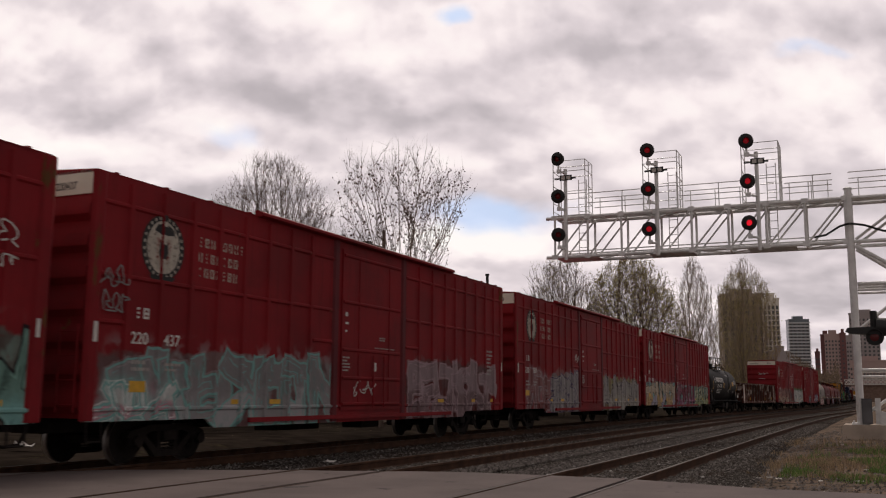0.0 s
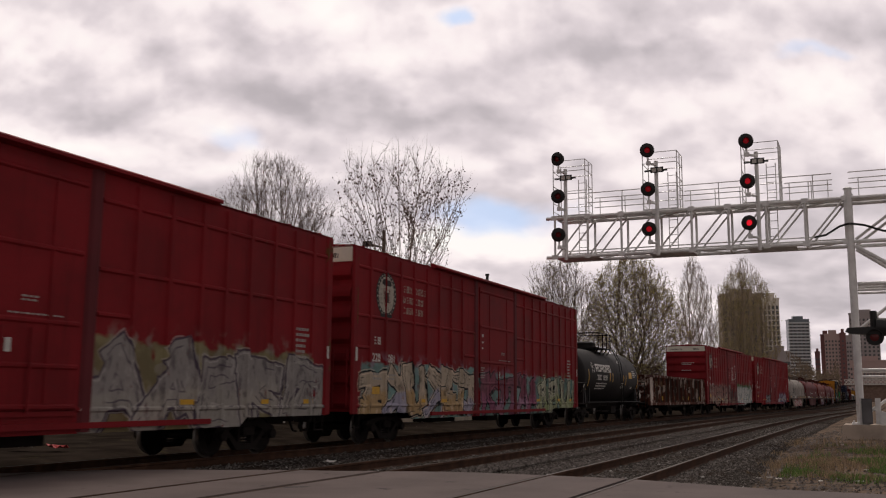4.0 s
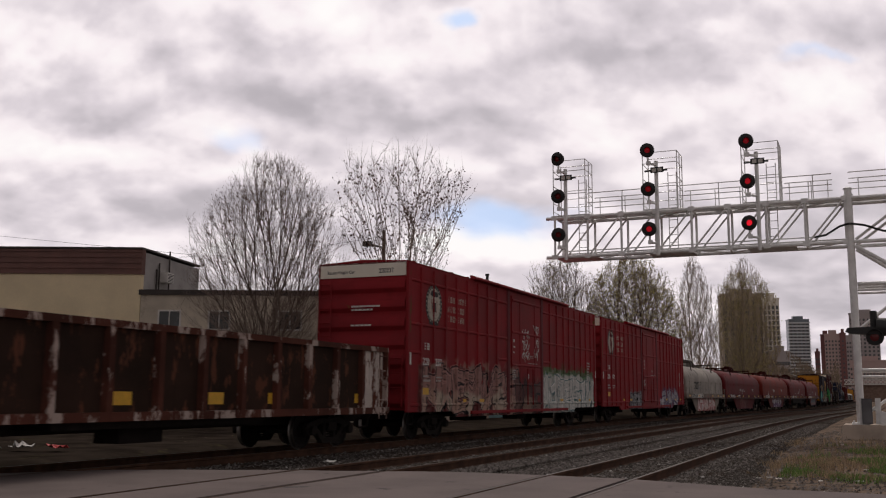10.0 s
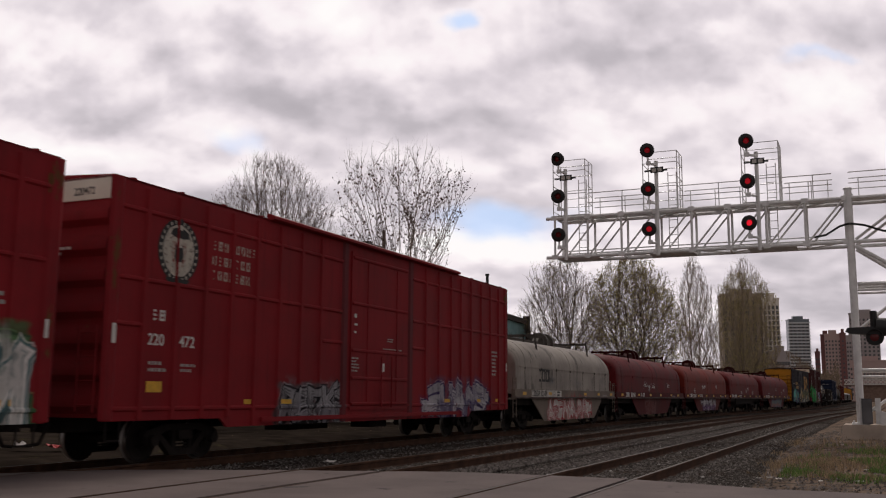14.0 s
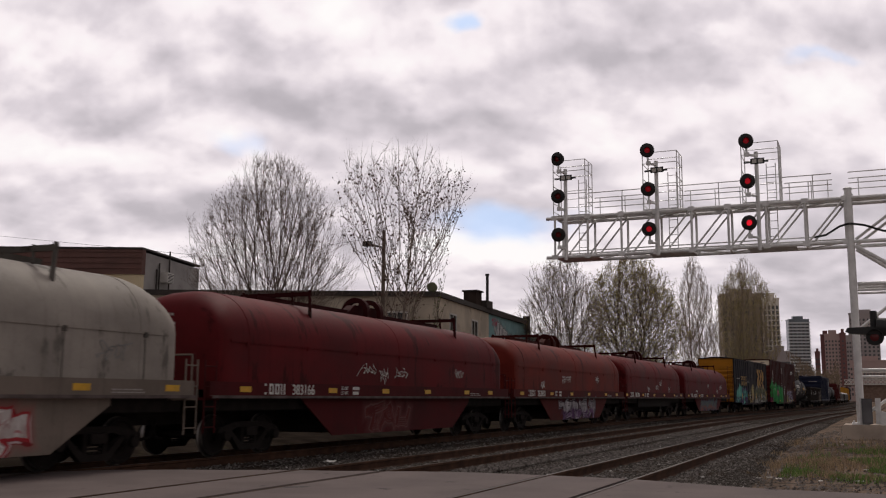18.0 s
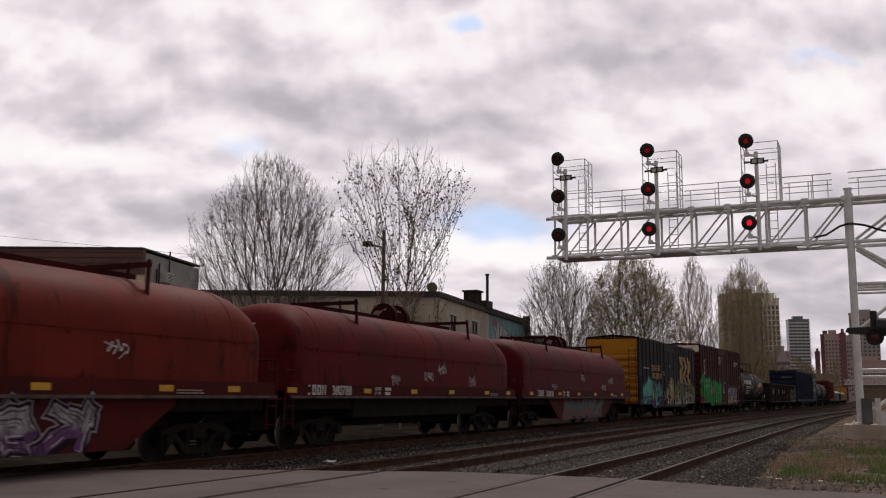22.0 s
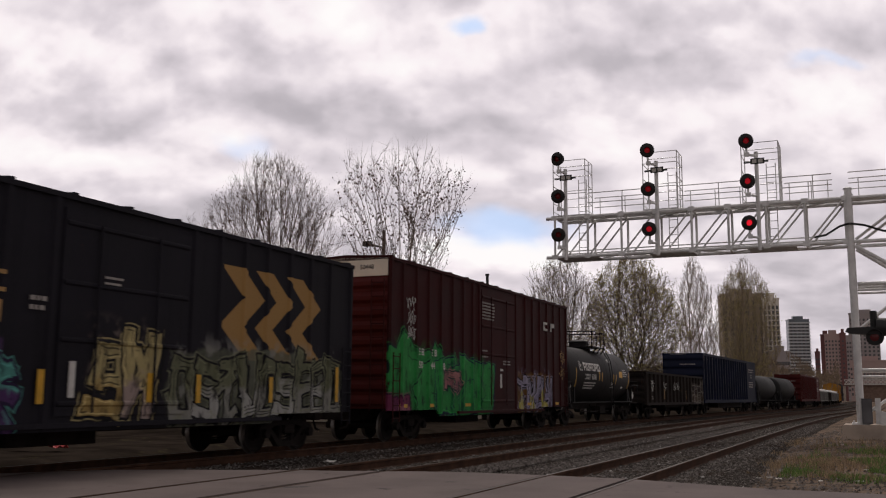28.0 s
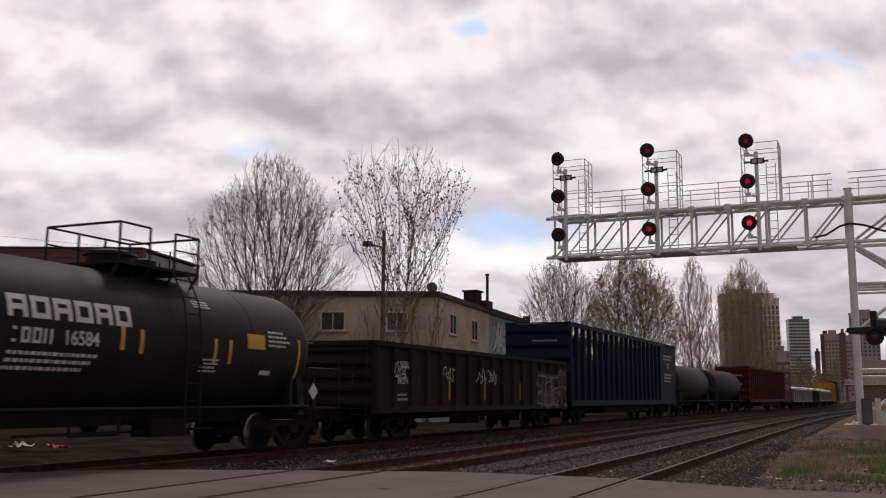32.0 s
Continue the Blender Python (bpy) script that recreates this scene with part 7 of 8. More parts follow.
# ---- covered coil cars ----
def coil_car(label, a, b, hood_c, sill_c, number, belly=True, zones=(), seed=1, top=3.58, marks=YELLOW_MARK, sign=True, company=0):
    mid, half = (a + b) / 2, (b - a) / 2
    car = thing("coil_car", label, "covered coil car", "train cars")
    paint = car_paint("coil_hood_paint", hood_c, 0.25, tone(hood_c, 0.5), 0.40, rough=0.6, panels=2.4, gloss=0.1, patch=0.5)
    low = car_paint("coil_sill_paint", sill_c, 0.25, (0.06, 0.03, 0.02), 0.15, zones, rough=0.7)
    dark = car_paint("stacking_frame_paint", tone(hood_c, 0.3), 0.3, (0.03, 0.02, 0.015), 0.3, rough=0.8)
    hl, w, zs = half - 0.45, 1.44, 2.44
    prof = [(w, 1.42), (w, zs)]
    for i in range(1, 16):
        t = math.pi * i / 16
        prof.append((w * math.copysign(abs(math.cos(t)) ** 0.85, math.cos(t)), zs + (top - zs) * math.sin(t) ** 0.9))
    prof += [(-w, zs), (-w, 1.42)]
    cover = Shape()
    rings = []
    for i in range(9):
        q = i / 8
        rings.append((-hl + 0.95 * (1 - math.cos(q * math.pi / 2)), 0.965 + 0.035 * min(1.0, q * 2), 0.52 + 0.48 * math.sin(q * math.pi / 2)))
    rings += [(-y, k, lift) for y, k, lift in reversed(rings)]
    m1 = len(prof)
    for y, k, lift in rings:
        cover.v += [(px * k, y, pz if pz <= zs else zs + (pz - zs) * lift) for px, pz in prof]
    for j in range(len(rings) - 1):
        cover.f += [(j * m1 + i, j * m1 + (i + 1) % m1, (j + 1) * m1 + (i + 1) % m1, (j + 1) * m1 + i) for i in range(m1)]
    cover.f += [tuple(range(m1)), tuple(range((len(rings) - 1) * m1, len(rings) * m1))]
    hood = part("hood", cover, paint, car, "rounded steel hood over the load")
    part("seam", Shape().box(w, -hl + 0.3, zs - 0.03, w + 0.02, hl - 0.3, zs + 0.015), paint, hood)
    for y in (-hl + 1.0, 0.02, hl - 1.0):
        rib = [(x * 1.004, 1.42 + (z - 1.42) * 1.004) for x, z in prof]
        part("hood_band", Shape().prism(rib, "y", y - 0.03, y + 0.03), paint, hood)
    for i in range(7):
        y = -hl + 0.9 + (2 * hl - 1.8) * i / 6
        part("clip", Shape().box(w + 0.01, y - 0.05, zs - 0.1, w + 0.03, y + 0.04, zs), dark if company else paint, hood)
        if company:
            part("panel_joint", Shape().box(w, y - 0.012, 1.58, w + 0.006, y + 0.012, zs - 0.12), dark, hood)
    part("ridge", Shape().box(-0.1, -hl * 0.62, top - 0.02, 0.1, hl * 0.68, top + 0.13), dark, hood)
    for y in (0.0, 0.8):
        arch = Shape()
        outer = [(0.44, top - 0.05)] + [(0.44 * math.cos(math.pi * i / 12), top + 0.12 + 0.42 * math.sin(math.pi * i / 12)) for i in range(13)] + [(-0.44, top - 0.05)]
        inner = [(-0.31, top - 0.05)] + [(-0.31 * math.cos(math.pi * i / 12), top + 0.10 + 0.30 * math.sin(math.pi * i / 12)) for i in range(13)] + [(0.31, top - 0.05)]
        n2 = len(outer)
        ring = outer + inner[::-1]
        arch.v += [(px, y - 0.09, pz) for px, pz in ring] + [(px, y + 0.09, pz) for px, pz in ring]
        m2 = 2 * n2
        for i in range(n2 - 1):
            arch.f += [(i, i + 1, n2 + i + 1, n2 + i), (m2 + i, m2 + n2 + i, m2 + n2 + i + 1, m2 + i + 1), (i, m2 + i, m2 + i + 1, i + 1), (n2 + i, n2 + i + 1, m2 + n2 + i + 1, m2 + n2 + i)]
        part("lifting_loop", arch, dark, hood)
    part("loop_base", Shape().prism([(-0.9, top - 0.05), (-0.3, top + 0.30), (1.1, top + 0.30), (1.9, top - 0.05)], "x", -0.13, 0.13), dark, hood)
    for y in (-hl * 0.52, hl * 0.58):
        arm = Shape()
        for q in (-1, 1):
            arm.tube((q * 1.18, y - 0.12, top - 0.62), (q * 0.98, y + 0.14, top + 0.30), 0.045, 6)
            arm.tube((q * 0.55, y + 0.05, top - 0.12), (q * 0.5, y + 0.1, top + 0.28), 0.035, 5)
        arm.box(-1.05, y + 0.06, top + 0.16, 1.05, y + 0.14, top + 0.26)
        part("stacking_arm", arm, dark, hood, "dark brown stacking frame")
    part("side_sill", Shape().box(1.40, -half, 1.28, 1.54, half, 1.58).box(1.40, -half, 1.24, 1.6, half, 1.29), low, car)
    part("ledge", Shape().box(1.54, -half, 1.29, 1.61, half, 1.30).box(1.60, -half, 1.24, 1.612, half, 1.29), surface("grey_ledge", (0.13, 0.105, 0.10), 0.9, var=0.4, scale=2.5, grain=30), car, "blotchy grey ledge along the sill")
    part("side_sill", Shape().box(-1.54, -half, 1.24, -1.40, half, 1.44), low, car)
    if belly:
        fish = [(-5.1, 1.26), (5.1, 1.26), (5.1, 1.12), (3.8, 0.34), (-3.6, 0.34), (-4.9, 1.12)]
        part("belly_sill", Shape().prism(fish, "x", 1.40, 1.44).prism(fish, "x", -1.44, -1.40), low, car, "deep slanted side sill")
        part("trough", Shape().box(-1.2, -3.6, 0.4, 1.2, 3.6, 1.26), UNDER, car)
    else:
        part("underframe", Shape().box(-0.5, -half, 0.5, 0.5, half, 1.26).box(-1.35, -4.2, 0.75, 1.35, 4.2, 1.26), UNDER, car)
    part("centre_sill", Shape().box(-0.3, -half - 0.3, 0.7, 0.3, half + 0.3, 1.1).box(-1.3, -half + 0.1, 0.98, 1.3, half - 0.1, 1.24), UNDER, car)
    for sg in (-1, 1):
        part("end_platform", Shape().box(-1.4, min(sg * (half - 0.5), sg * (half + 0.25)), 1.2, 1.4, max(sg * (half - 0.5), sg * (half + 0.25)), 1.26), low, car)
        ladder(car, 1.5, sg * (half - 0.05), 0.55, 2.0, low, 0.36)
        part("end_rail", Shape().path([(1.3, sg * (half + 0.2), 1.25), (1.3, sg * (half + 0.2), 2.1), (-1.3, sg * (half + 0.2), 2.1), (-1.3, sg * (half + 0.2), 1.25)], 0.02), low, car)
    if sign:
        bars(small_print(-0.9, 2.95, 1.2, 0.1, 1, seed) + small_print(-0.9, 2.75, 1.4, 0.11, 1, seed + 1), to_end(-hl - 0.01), WHITE_MARK, car, "small_print")
    if company:
        bars(word(-4.3, 1.9, 0.5, company, 0.8, 0.14), to_side(w + 0.002), DARK_MARK, car, "company_lettering")
        bars([(-5.4, 1.30, 3.8, 0.26)], to_side(1.541), surface("pale_board", (0.6, 0.58, 0.54)), car, "number_board")
        lettering(number, (-4.3, 1.325), 0.225, to_side(1.548), DARK_MARK, car)
        bars(word(-5.35, 1.325, 0.225, 4, 0.78, 0.3), to_side(1.548), DARK_MARK, car, "reporting_mark")
    else:
        bars(word(-6.75, 1.325, 0.235, 4, 0.7, 0.25), to_side(1.541), WHITE_MARK, car, "reporting_mark")
        lettering(number, (-5.62, 1.325), 0.235, to_side(1.543), WHITE_MARK, car)
    bars(small_print(5.0, 1.32, 0.9, 0.1, 2, seed + 4), to_side(1.542), WHITE_MARK, car, "small_print")
    lx = -2.75 if company else -3.4
    for text, z in (("LD LMT", 1.45), ("LT  WT", 1.33)):
        lettering(text, (lx, z), 0.085, to_side(1.543), DARK_MARK if company else WHITE_MARK, car, "limit", wide=0.9)
    bars([(lx + 0.58, 1.45, 0.34, 0.08), (lx + 0.58, 1.33, 0.3, 0.08)], to_side(1.543), DARK_MARK if company else WHITE_MARK, car, "limit_figures")
    for y in (-6.4, -3.3, 1.8, 4.1, 6.4) if company else (-7.6, -4.0, -1.2, 1.5, 4.5, 6.6):
        bars([(y, 1.37, 0.4, 0.12)], to_side(1.543), marks, car, "reflector")
    rnd = random.Random(seed)
    for i in range(4):
        scribble(seed * 7 + i, rnd.uniform(-5.5, 5.0), rnd.uniform(1.5, 2.0), rnd.uniform(0.5, 1.0), rnd.uniform(0.25, 0.45), WHITE_MARK if not company else GREY_MARK, to_side(w + 0.008), car, strokes=7, r=0.010)
    running_gear(car, half + 0.1, half - 2.05, mid)
    TRAIN.append((car, mid))
    return car


PINKISH = ((0.62, 0.58, 0.55), (0.55, 0.50, 0.48), (0.66, 0.62, 0.6))
coil_car("grey covered coil car with white and red graffiti", 150.4, 164.9, (0.33, 0.30, 0.27), (0.20, 0.165, 0.14), "12109", zones=[(-3.1, 2.6, 0.38, 1.22, PINKISH, (0.42, 0.04, 0.05), None, 6, 23)], seed=51, company=4)
coil_car("dark red covered coil car with faded hood", 165.4, 182.6, (0.120, 0.010, 0.013), (0.075, 0.007, 0.009), "383166", zones=[(-2.0, 0.6, 0.45, 1.1, ((0.10, 0.012, 0.012), (0.10, 0.012, 0.012), (0.10, 0.012, 0.012)), (0.17, 0.07, 0.07), None, 3, 24)], seed=61)
coil_car("orange-red covered coil car with purple graffiti", 183.2, 199.8, (0.165, 0.022, 0.015), (0.085, 0.010, 0.009), "382830", zones=[(-2.4, 2.6, 0.36, 1.18, ((0.13, 0.06, 0.16), (0.17, 0.08, 0.20), (0.46, 0.43, 0.46)), (0.03, 0.012, 0.03), None, 6, 25)], seed=71)
coil_car("red covered coil car on a straight black underframe", 200.4, 215.4, (0.125, 0.011, 0.012), (0.07, 0.006, 0.007), "380788", belly=False, seed=81)
coil_car("dark red covered coil car with orange graffiti", 216.2, 233.2, (0.115, 0.009, 0.012), (0.075, 0.007, 0.008), "382858", zones=[(-3.1, 3.0, 0.36, 1.15, ((0.28, 0.07, 0.04), (0.24, 0.10, 0.06), (0.12, 0.14, 0.13)), (0.08, 0.10, 0.16), None, 6, 26)], seed=91)


# ---- the two plain boxcars ----
def plain_boxcar(label, a, b, top, body_c, end_c, posts, zones, number, chevrons=None, peak=0.12, rust=0.1, white_end=False, tags=(), brand=()):
    mid, half = (a + b) / 2, (b - a) / 2
    car = thing("boxcar", label, "boxcar", "train cars")
    cuts = (-1.7, 1.85)
    paint = section_paints("dark_car_paint", cuts, zones, body_c, 0.2, (0.07, 0.03, 0.02), rust, chevrons=chevrons)
    plain = car_paint("dark_car_paint_plain", body_c, 0.2, (0.07, 0.03, 0.02), 0.1)
    endp = car_paint("end_paint", end_c, 0.15, tone(end_c, 0.35), 0.12)
    side = [(-half, 0.9), (-half + 3.2, 0.9), (-half + 3.5, 0.7), (half - 3.5, 0.7), (half - 3.2, 0.9), (half, 0.9), (half, top), (-half, top)]
    side_panels("side_wall", side, 1.44, 1.50, cuts, paint, car)
    part("side_wall", Shape().prism(side, "x", -1.50, -1.44), plain, car)
    for p in posts:
        w = 0.09
        part("post", Shape().prism([(1.50, p - w), (1.55, p - w * 0.5), (1.55, p + w * 0.5), (1.50, p + w)], "z", 0.92 if abs(p) > half - 3.3 else 0.74, top - 0.02), paint(p), car)
    door = part("door", Shape().box(1.50, -1.55, 0.95, 1.53, 1.7, top - 0.2), paint(0), car, "sliding door with ribs")
    for z in (top - 0.45, top - 1.45, top - 2.4, 1.15):
        part("door_rib", Shape().prism([(1.53, z - 0.05), (1.56, z - 0.02), (1.56, z + 0.02), (1.53, z + 0.05)], "y", -1.5, 1.65), paint(0), door)
    for y in (-0.75, 0.75):
        part("lock_bar", Shape().tube((1.58, y, 1.0), (1.58, y, top - 0.4), 0.02, 6), plain, door)
    part("door_track", Shape().box(1.50, -3.6, 0.76, 1.58, 5.0, 0.84), plain, car)
    part("eave", Shape().box(1.50, -half, top - 0.06, 1.56, half, top + 0.03), plain, car)
    part("roof", Shape().prism([(-1.5, top - 0.04), (1.5, top - 0.04), (1.5, top + 0.03), (0, top + 0.03 + peak), (-1.5, top + 0.03)], "y", -half, half), plain, car)
    for i in range(13):
        y = -half + 0.2 + i * (2 * half - 0.4) / 12
        part("roof_rib", Shape().prism([(-1.52, top), (1.52, top), (1.52, top + 0.08), (0, top + 0.10 + peak), (-1.52, top + 0.08)], "y", y - 0.05, y + 0.05), plain, car)
    for sg in (-1, 1):
        y = sg * half
        zt = top - 0.5 if white_end else top - 0.9
        part("end_wall", corrugated_end(1.44, 0.95, zt, 0.42, y - sg * 0.02, 0.085, sg), endp, car)
        gable = [(-1.46, zt), (1.46, zt), (1.46, top), (0, top + peak * 0.9), (-1.46, top)]
        part("end_panel", Shape().prism(gable, "y", min(y, y - sg * 0.06), max(y, y - sg * 0.06)), WHITE_END if white_end else endp, car)
        ladder(car, 1.2, y + sg * 0.13, 0.9, top - 0.6 if sg < 0 else 2.6, plain, 0.4, "x")
        ladder(car, 1.58, y - sg * 0.35, 0.6, 2.5, plain, 0.4)
    if white_end:
        lettering(number.replace(" ", ""), (0.55, top - 0.3), 0.13, to_end(-half - 0.002), DARK_MARK, car)
    part("underframe", Shape().box(-0.35, -half + 0.2, 0.62, 0.35, half - 0.2, 0.95).box(-1.4, -half + 3.6, 0.74, 1.4, half - 3.6, 0.92).box(-0.9, -1.6, 0.42, 0.6, 0.4, 0.74), UNDER, car)
    for seed, ta, tb, tw, th, mt in tags:
        scribble(seed, ta, tb, tw, th, mt, to_side(1.553), car)
    running_gear(car, half, half - 2.2, mid)
    TRAIN.append((car, mid))
    return car


on = plain_boxcar("dark navy boxcar with orange ends and tan chevrons", 235.5, 251.9, 4.6, (0.017, 0.016, 0.023), (0.50, 0.21, 0.02), (-8.1, -7.2, -6.3, -5.35, -4.4, -3.5, -2.7, -1.72, 1.85, 2.7, 3.55, 4.4, 5.3, 6.2, 7.1, 8.1),
                  [(-7.6, -5.0, 0.7, 2.3, ((0.08, 0.03, 0.12), (0.05, 0.02, 0.08), (0.14, 0.44, 0.38)), (0.16, 0.46, 0.40), None, 2, 31), (-5.2, -2.6, 0.7, 2.2, ((0.09, 0.04, 0.14), (0.14, 0.42, 0.36), (0.10, 0.34, 0.30)), (0.03, 0.02, 0.06), (0.10, 0.05, 0.15), 3, 32),
                   (-0.95, 0.6, 0.85, 2.4, ((0.46, 0.33, 0.12), (0.42, 0.33, 0.30), (0.5, 0.42, 0.2)), INK, None, 2, 33), (1.25, 7.6, 0.75, 2.25, ((0.30, 0.30, 0.27), (0.46, 0.46, 0.44), (0.17, 0.18, 0.11)), INK, (0.15, 0.16, 0.12), 9, 34, 1.1)],
                  "7780", chevrons=((0.45, 0.27, 0.10), 3.98, 0.8, ((2.72, 3.5), (3.95, 4.62), (5.15, 5.85))))
bars(word(-5.25, 2.86, 0.34, 7, 0.85, 0.3) + word(-5.25, 2.4, 0.34, 9, 0.6, 0.25), to_side(1.553), TAN_MARK, on, "company_lettering")
bars(small_print(-7.2, 2.9, 1.5, 0.14, 1, 5) + small_print(-2.2, 2.6, 0.35, 0.3, 2, 6) + [(-0.6, 3.3, 0.45, 0.04), (-0.6, 3.2, 0.4, 0.04)], to_side(1.553), WHITE_MARK, on, "small_print")
for y in (-4.95, -1.95, 0.6, 2.0, 4.5, 7.35):
    bars([(y, 1.15, 0.14, 0.55 if y != 7.35 else 0.85)], to_side(1.556), YELLOW_MARK, on, "reflector")
bars([(-1.3, 1.25, 0.14, 0.6)], to_side(1.556), WHITE_MARK, on, "reflector")

nk = plain_boxcar("dark maroon boxcar with bright green graffiti", 254.0, 270.7, 5.14, (0.046, 0.008, 0.009), (0.085, 0.015, 0.015), (-8.25, -7.5, -6.6, -5.75, -4.85, -3.95, -3.1, -2.3, -1.72, 1.9, 2.95, 3.8, 4.7, 5.6, 6.5, 7.4, 8.25),
                  [(-8.3, -4.9, 0.66, 2.6, ((0.035, 0.30, 0.07), (0.035, 0.29, 0.07), (0.04, 0.33, 0.08)), (0.012, 0.03, 0.03), None, 2, 35, 3.4), (-5.2, -1.2, 0.70, 2.45, ((0.035, 0.30, 0.07), (0.03, 0.28, 0.06), (0.04, 0.33, 0.08)), (0.012, 0.025, 0.06), None, 4, 36, 2.3),
                   (-4.6, -3.4, 1.5, 2.1, ((0.42, 0.17, 0.19), (0.36, 0.14, 0.17), (0.45, 0.2, 0.2)), (0.012, 0.05, 0.05), None, 2, 37), (-8.3, -7.2, 0.70, 1.3, ((0.30, 0.07, 0.15), (0.40, 0.16, 0.22), (0.2, 0.04, 0.1)), (0.06, 0.01, 0.05), None, 2, 39, 2.5), (2.1, 6.1, 0.75, 2.2, ((0.55, 0.50, 0.10), (0.30, 0.27, 0.42), (0.36, 0.33, 0.45)), INK, (0.20, 0.10, 0.03), 6, 38)],
                  "50 448", peak=0.06, white_end=True, tags=((61, -7.3, 2.9, 0.55, 1.3, WHITE_MARK), (62, 7.2, 2.0, 0.7, 1.2, TAN_MARK)))
bars(word(-6.45, 2.5, 0.2, 2, 0.75, 0.4) + word(-5.55, 2.5, 0.2, 2, 0.75, 0.4), to_side(1.502), WHITE_MARK, nk, "reporting_mark")
for txt, y in (("50", -6.42), ("44", -5.57), ("8", -4.67)):
    lettering(txt, (y, 2.12), 0.21, to_side(1.503), WHITE_MARK, nk)
bars([(5.05, 3.95, 0.16, 0.34), (5.05, 3.95, 0.5, 0.09), (5.05, 4.2, 0.5, 0.09), (5.95, 3.95, 0.16, 0.34), (5.95, 4.12, 0.5, 0.17)], to_side(1.553), WHITE_MARK, nk, "company_mark")
bars(small_print(-1.5, 3.9, 1.3, 0.65, 6, 31) + small_print(-1.5, 2.6, 0.5, 0.3, 3, 32) + small_print(0.5, 2.4, 0.8, 0.2, 2, 33), to_side(1.533), WHITE_MARK, nk, "small_print")
bars([(0.2, 1.6, 0.18, 0.5), (0.2, 2.2, 0.3, 0.08)], to_side(1.533), WHITE_MARK, nk, "plate")
for y in (-7.6, -5.8, -2.9, 0.4, 3.2, 6.7):
    bars([(y, 0.98, 0.45, 0.1)], to_side(1.502), YELLOW_MARK, nk, "reflector")

tank_car("black tank car with white lettering and railed platform", 271.1, 283.3, "16584")
DARK_GOND = car_paint("dark_brown_paint", (0.028, 0.022, 0.020), 0.3, (0.08, 0.045, 0.03), 0.25, [(5.0, 8.2, 1.0, 2.2, ((0.10, 0.08, 0.06), (0.14, 0.11, 0.09), (0.05, 0.04, 0.04)), (0.3, 0.27, 0.24), None, 3, 41)], rough=0.8)
g2 = gondola("dark brown ribbed gondola with white tags", 285.9, 303.2, 2.76, DARK_GOND, DARK_GOND, 17, number="61291")
for y in (-8.4, -3.6, -0.6, 3.0, 5.6):
    bars([(y, 1.2, 0.12, 0.6)], to_side(1.424), TAN_MARK, g2, "reflector")
for sd, y in ((71, -7.6), (72, -4.3), (73, -1.6), (74, -0.6)):
    scribble(sd, y, 1.7, 0.9, 0.55, WHITE_MARK, to_side(1.545), g2)


# ---- tall bulkhead cars with open posts ----
def bulkhead_car(label, a, b, top, colour):
    mid, half = (a + b) / 2, (b - a) / 2
    car = thing("bulkhead_car", label, "freight car", "train cars")
    paint = car_paint("bulkhead_car_paint", colour, 0.25, tone(colour, 0.4), 0.12)
    for sg in (-1, 1):
        part("bulkhead", corrugated_end(1.5, 0.95, top, 0.6, sg * (half - 0.03), 0.1, sg), paint, car)
        part("side_wall", Shape().box(min(sg * 1.36, sg * 1.4), -half, 0.95, max(sg * 1.36, sg * 1.4), half, 2.7), paint, car)
        part("top_chord", Shape().box(min(sg * 1.32, sg * 1.54), -half, top - 0.18, max(sg * 1.32, sg * 1.54), half, top), paint, car)
        part("side_sill", Shape().box(min(sg * 1.36, sg * 1.56), -half, 0.9, max(sg * 1.36, sg * 1.56), half, 1.15), paint, car)
        part("end_panel", Shape().box(min(sg * 1.4, sg * 1.5), half - 4.4, 1.15, max(sg * 1.4, sg * 1.5), half, top - 0.18), paint, car)
        n = 19
        for i in range(n):
            y = -half + 0.15 + (2 * half - 4.8) * i / (n - 1)
            part("post", Shape().prism([(sg * 1.38, y - 0.13), (sg * 1.54, y - 0.08), (sg * 1.54, y + 0.08), (sg * 1.38, y + 0.13)], "z", 1.1, top - 0.18), paint, car)
            if i < n - 1:
                part("side_panel", Shape().box(min(sg * 1.37, sg * 1.40), y + 0.3, 2.7, max(sg * 1.37, sg * 1.40), y + 1.0, 3.05), paint, car)
    part("floor", Shape().box(-1.38, -half, 0.95, 1.38, half, 1.1), UNDER, car)
    part("underframe", Shape().box(-0.4, -half, 0.6, 0.4, half, 0.95).box(-1.2, -5, 0.5, 1.2, 5, 0.95), UNDER, car)
    bars(small_print(half - 3.7, 3.55, 2.6, 0.4, 2, 51) + small_print(half - 2.8, 3.05, 0.9, 0.4, 2, 55) + small_print(half - 3.6, 2.2, 2.4, 0.6, 3, 56), to_side(1.502), WHITE_MARK, car, "small_print")
    bars(small_print(-0.2, top - 0.9, 1.1, 0.14, 1, 52) + small_print(-0.6, 2.2, 1.6, 0.5, 4, 53) + small_print(-0.9, top - 0.1, 1.2, 0.07, 1, 54), to_end(-half - 0.08), WHITE_MARK, car, "small_print")
    ladder(car, 1.57, half - 0.3, 0.8, 2.4, paint)
    running_gear(car, half, half - 2.4, mid)
    TRAIN.append((car, mid))
    return car


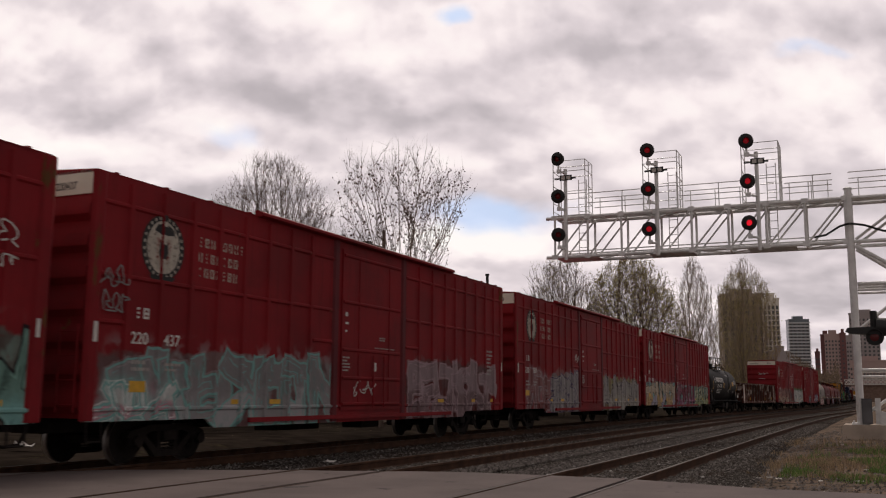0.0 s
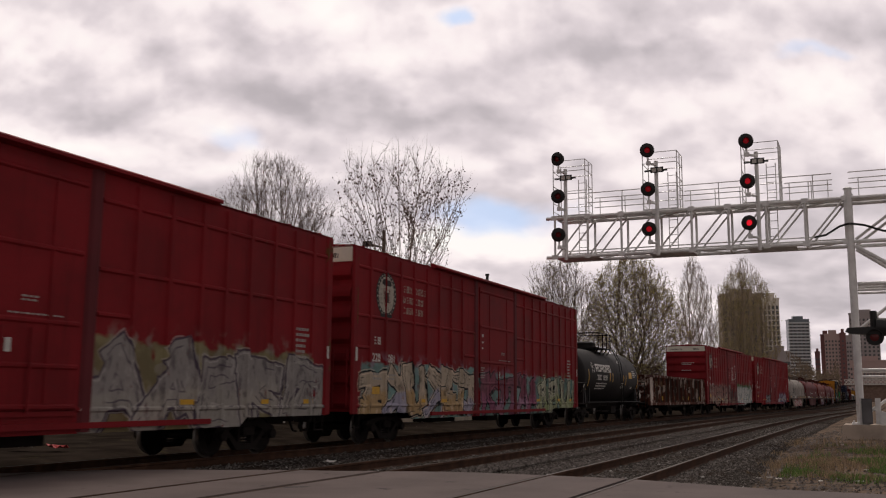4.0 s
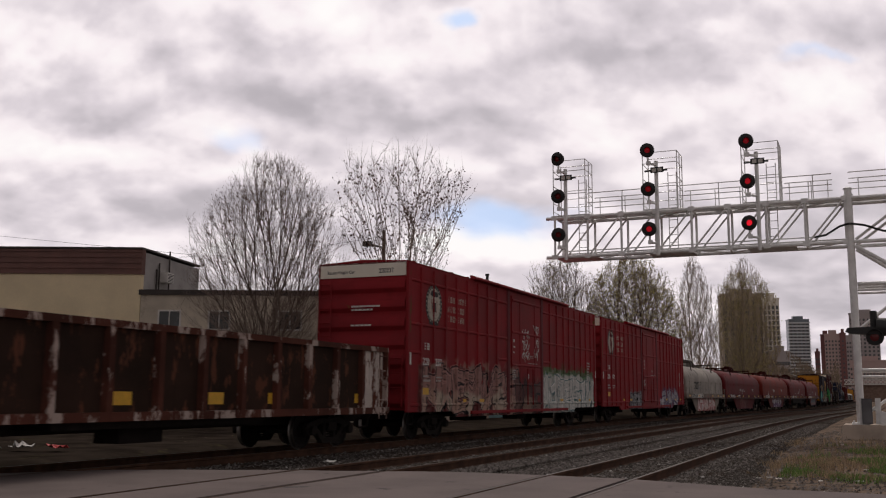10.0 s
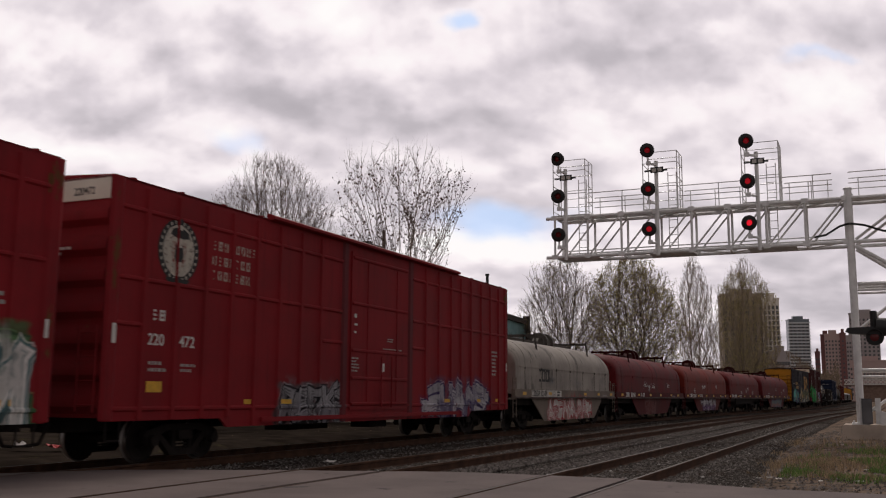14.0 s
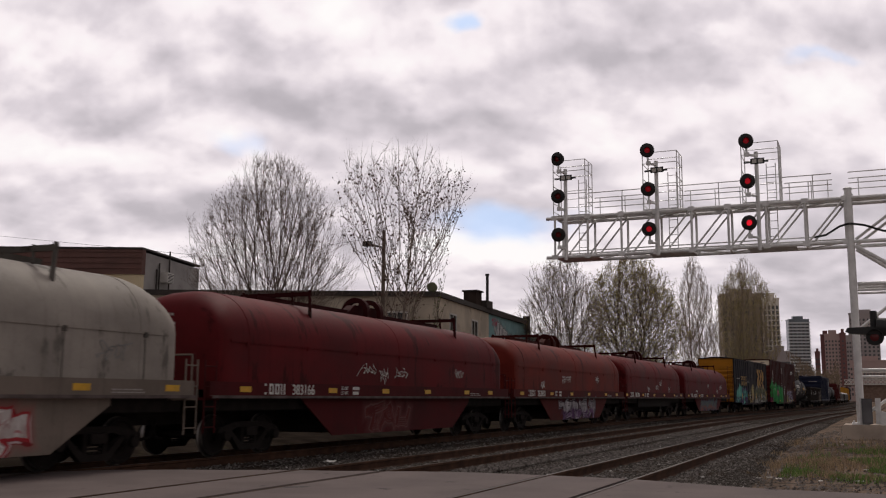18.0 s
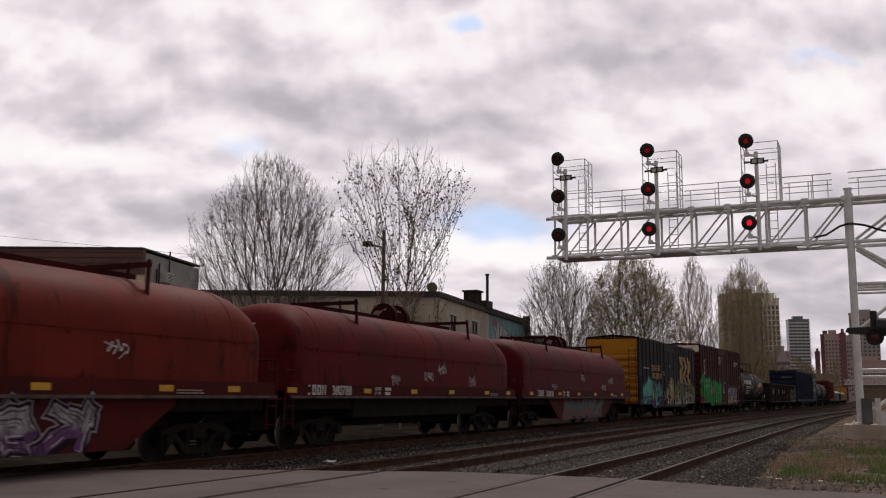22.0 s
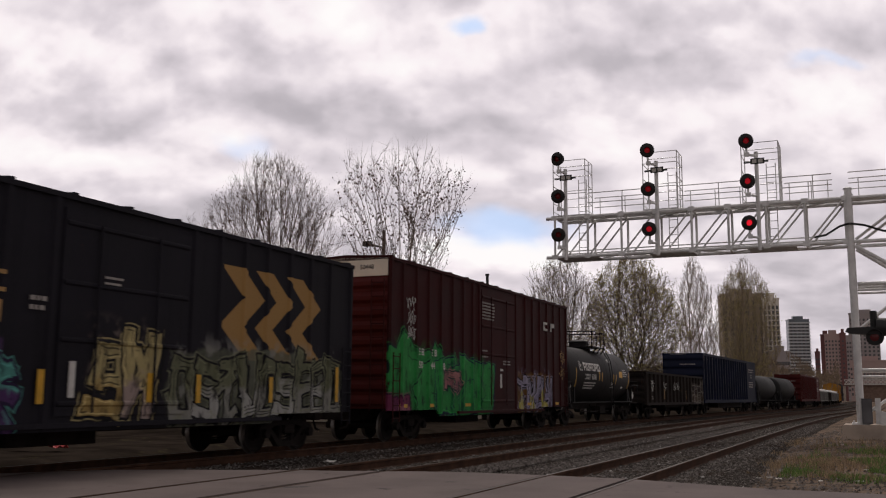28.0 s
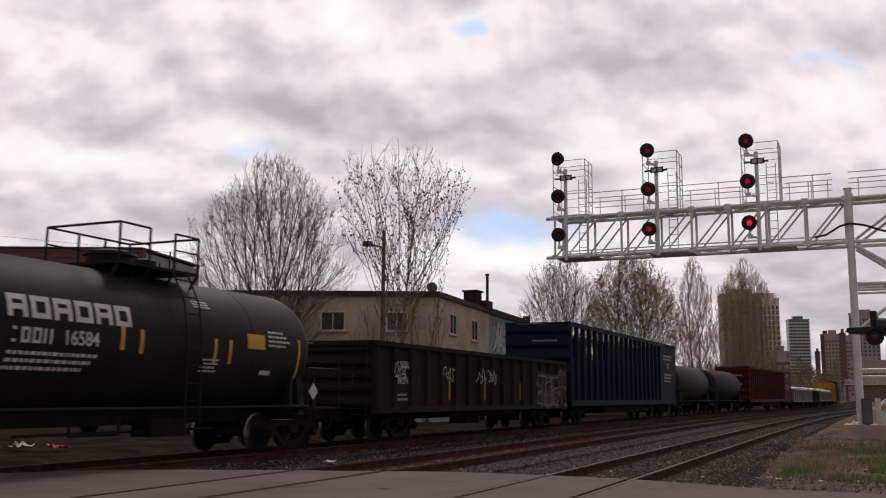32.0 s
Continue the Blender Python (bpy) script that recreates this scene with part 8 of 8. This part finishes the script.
bulkhead_car("tall dark blue bulkhead car with open posts", 304.0, 327.0, 4.6, (0.010, 0.014, 0.036))
tank_car("grey-black tank car with a dull shell", 328.6, 339.6, "20871", False, r=1.33, zc=2.25, colour=(0.022, 0.022, 0.023))
tank_car("dull black tank car behind another tank car", 341.6, 353.4, "20872", False, r=1.33, zc=2.25, colour=(0.015, 0.015, 0.016))
bulkhead_car("tall dark red bulkhead car with open posts", 356.2, 380.9, 4.2, (0.075, 0.008, 0.008))
BUNDLE = surface("white_wrap", (0.78, 0.76, 0.72), 0.6, var=0.1)
GREY_GOND = car_paint("grey_gondola_paint", (0.22, 0.21, 0.20), 0.25, (0.1, 0.05, 0.03), 0.2)
gondola("grey gondola loaded with white wrapped bundles", 382.4, 401.6, 2.3, GREY_GOND, GREY_GOND, 10, load=BUNDLE)
gondola("dark gondola loaded with white wrapped bundles", 403.0, 412.8, 2.3, DARK_GOND, DARK_GOND, 8, load=BUNDLE)
gondola("pale grey gondola heaped with white bundles", 414.2, 431.0, 2.3, GREY_GOND, GREY_GOND, 10, load=BUNDLE)
gondola("grey gondola with white bundles far back", 432.4, 449.0, 2.3, GREY_GOND, GREY_GOND, 10, load=BUNDLE)
plain_boxcar("yellow boxcar with a white rounded roof", 450.5, 466.0, 4.0, (0.40, 0.18, 0.02), (0.45, 0.22, 0.03), (-7.5, -6, -4.5, -3, 3, 4.5, 6, 7.5), (), "100", peak=0.4)
plain_boxcar("dark boxcar far back in the train", 467.5, 484.0, 4.4, (0.03, 0.03, 0.04), (0.05, 0.05, 0.06), (-7.5, -6, -4.5, -3, 3, 4.5, 6, 7.5), (), "200")

# How far the train has come, by the clock.
RUN_T = (0, 2, 4, 6, 8, 10, 12, 14, 16, 18, 20, 22, 24, 26, 28, 30, 32)
RUN_S = (0.0, 16.83, 33.53, 50.13, 66.73, 83.37, 100.01, 116.63, 133.21, 149.56, 165.65, 181.68, 197.81, 214.05, 230.33, 246.65, 263.0)


def car_pose(s):
    return pose(TRACK_X[0] + bend(s), s, 0, 0, 0, -math.degrees(heading(s)))


def run_at(t):
    return float(np.interp(t, RUN_T, RUN_S))


def wheels_roll():
    """Wheels turn while their car is close by."""
    ts = np.arange(0, 32.001, 1 / 15)
    ss = np.interp(ts, RUN_T, RUN_S)
    for w, mid, y in WHEELS:
        near = (mid - ss < 42) & (mid - ss > -14)
        rows = [(float(t), pose(0, y, 0.455, math.degrees(s / 0.455))) for t, s, k in zip(ts, ss, near) if k]
        if not rows:
            continue
        if rows[0][0] > 0:
            rows.insert(0, (0.0, rows[0][1]))
        if rows[-1][0] < 31.9:
            rows.append((32.0, rows[-1][1]))
        walk(w, rows)


def motions():
    for car, mid in TRAIN:
        walk(car, [(t, car_pose(mid - s)) for t, s in zip(RUN_T, RUN_S)])
    wheels_roll()
    walk(clouds, [(0.0, CLOUD_POSE @ Matrix.Translation((-14, 0, 12))), (32.0, CLOUD_POSE @ Matrix.Translation((14, 0, -12)))])


motions()
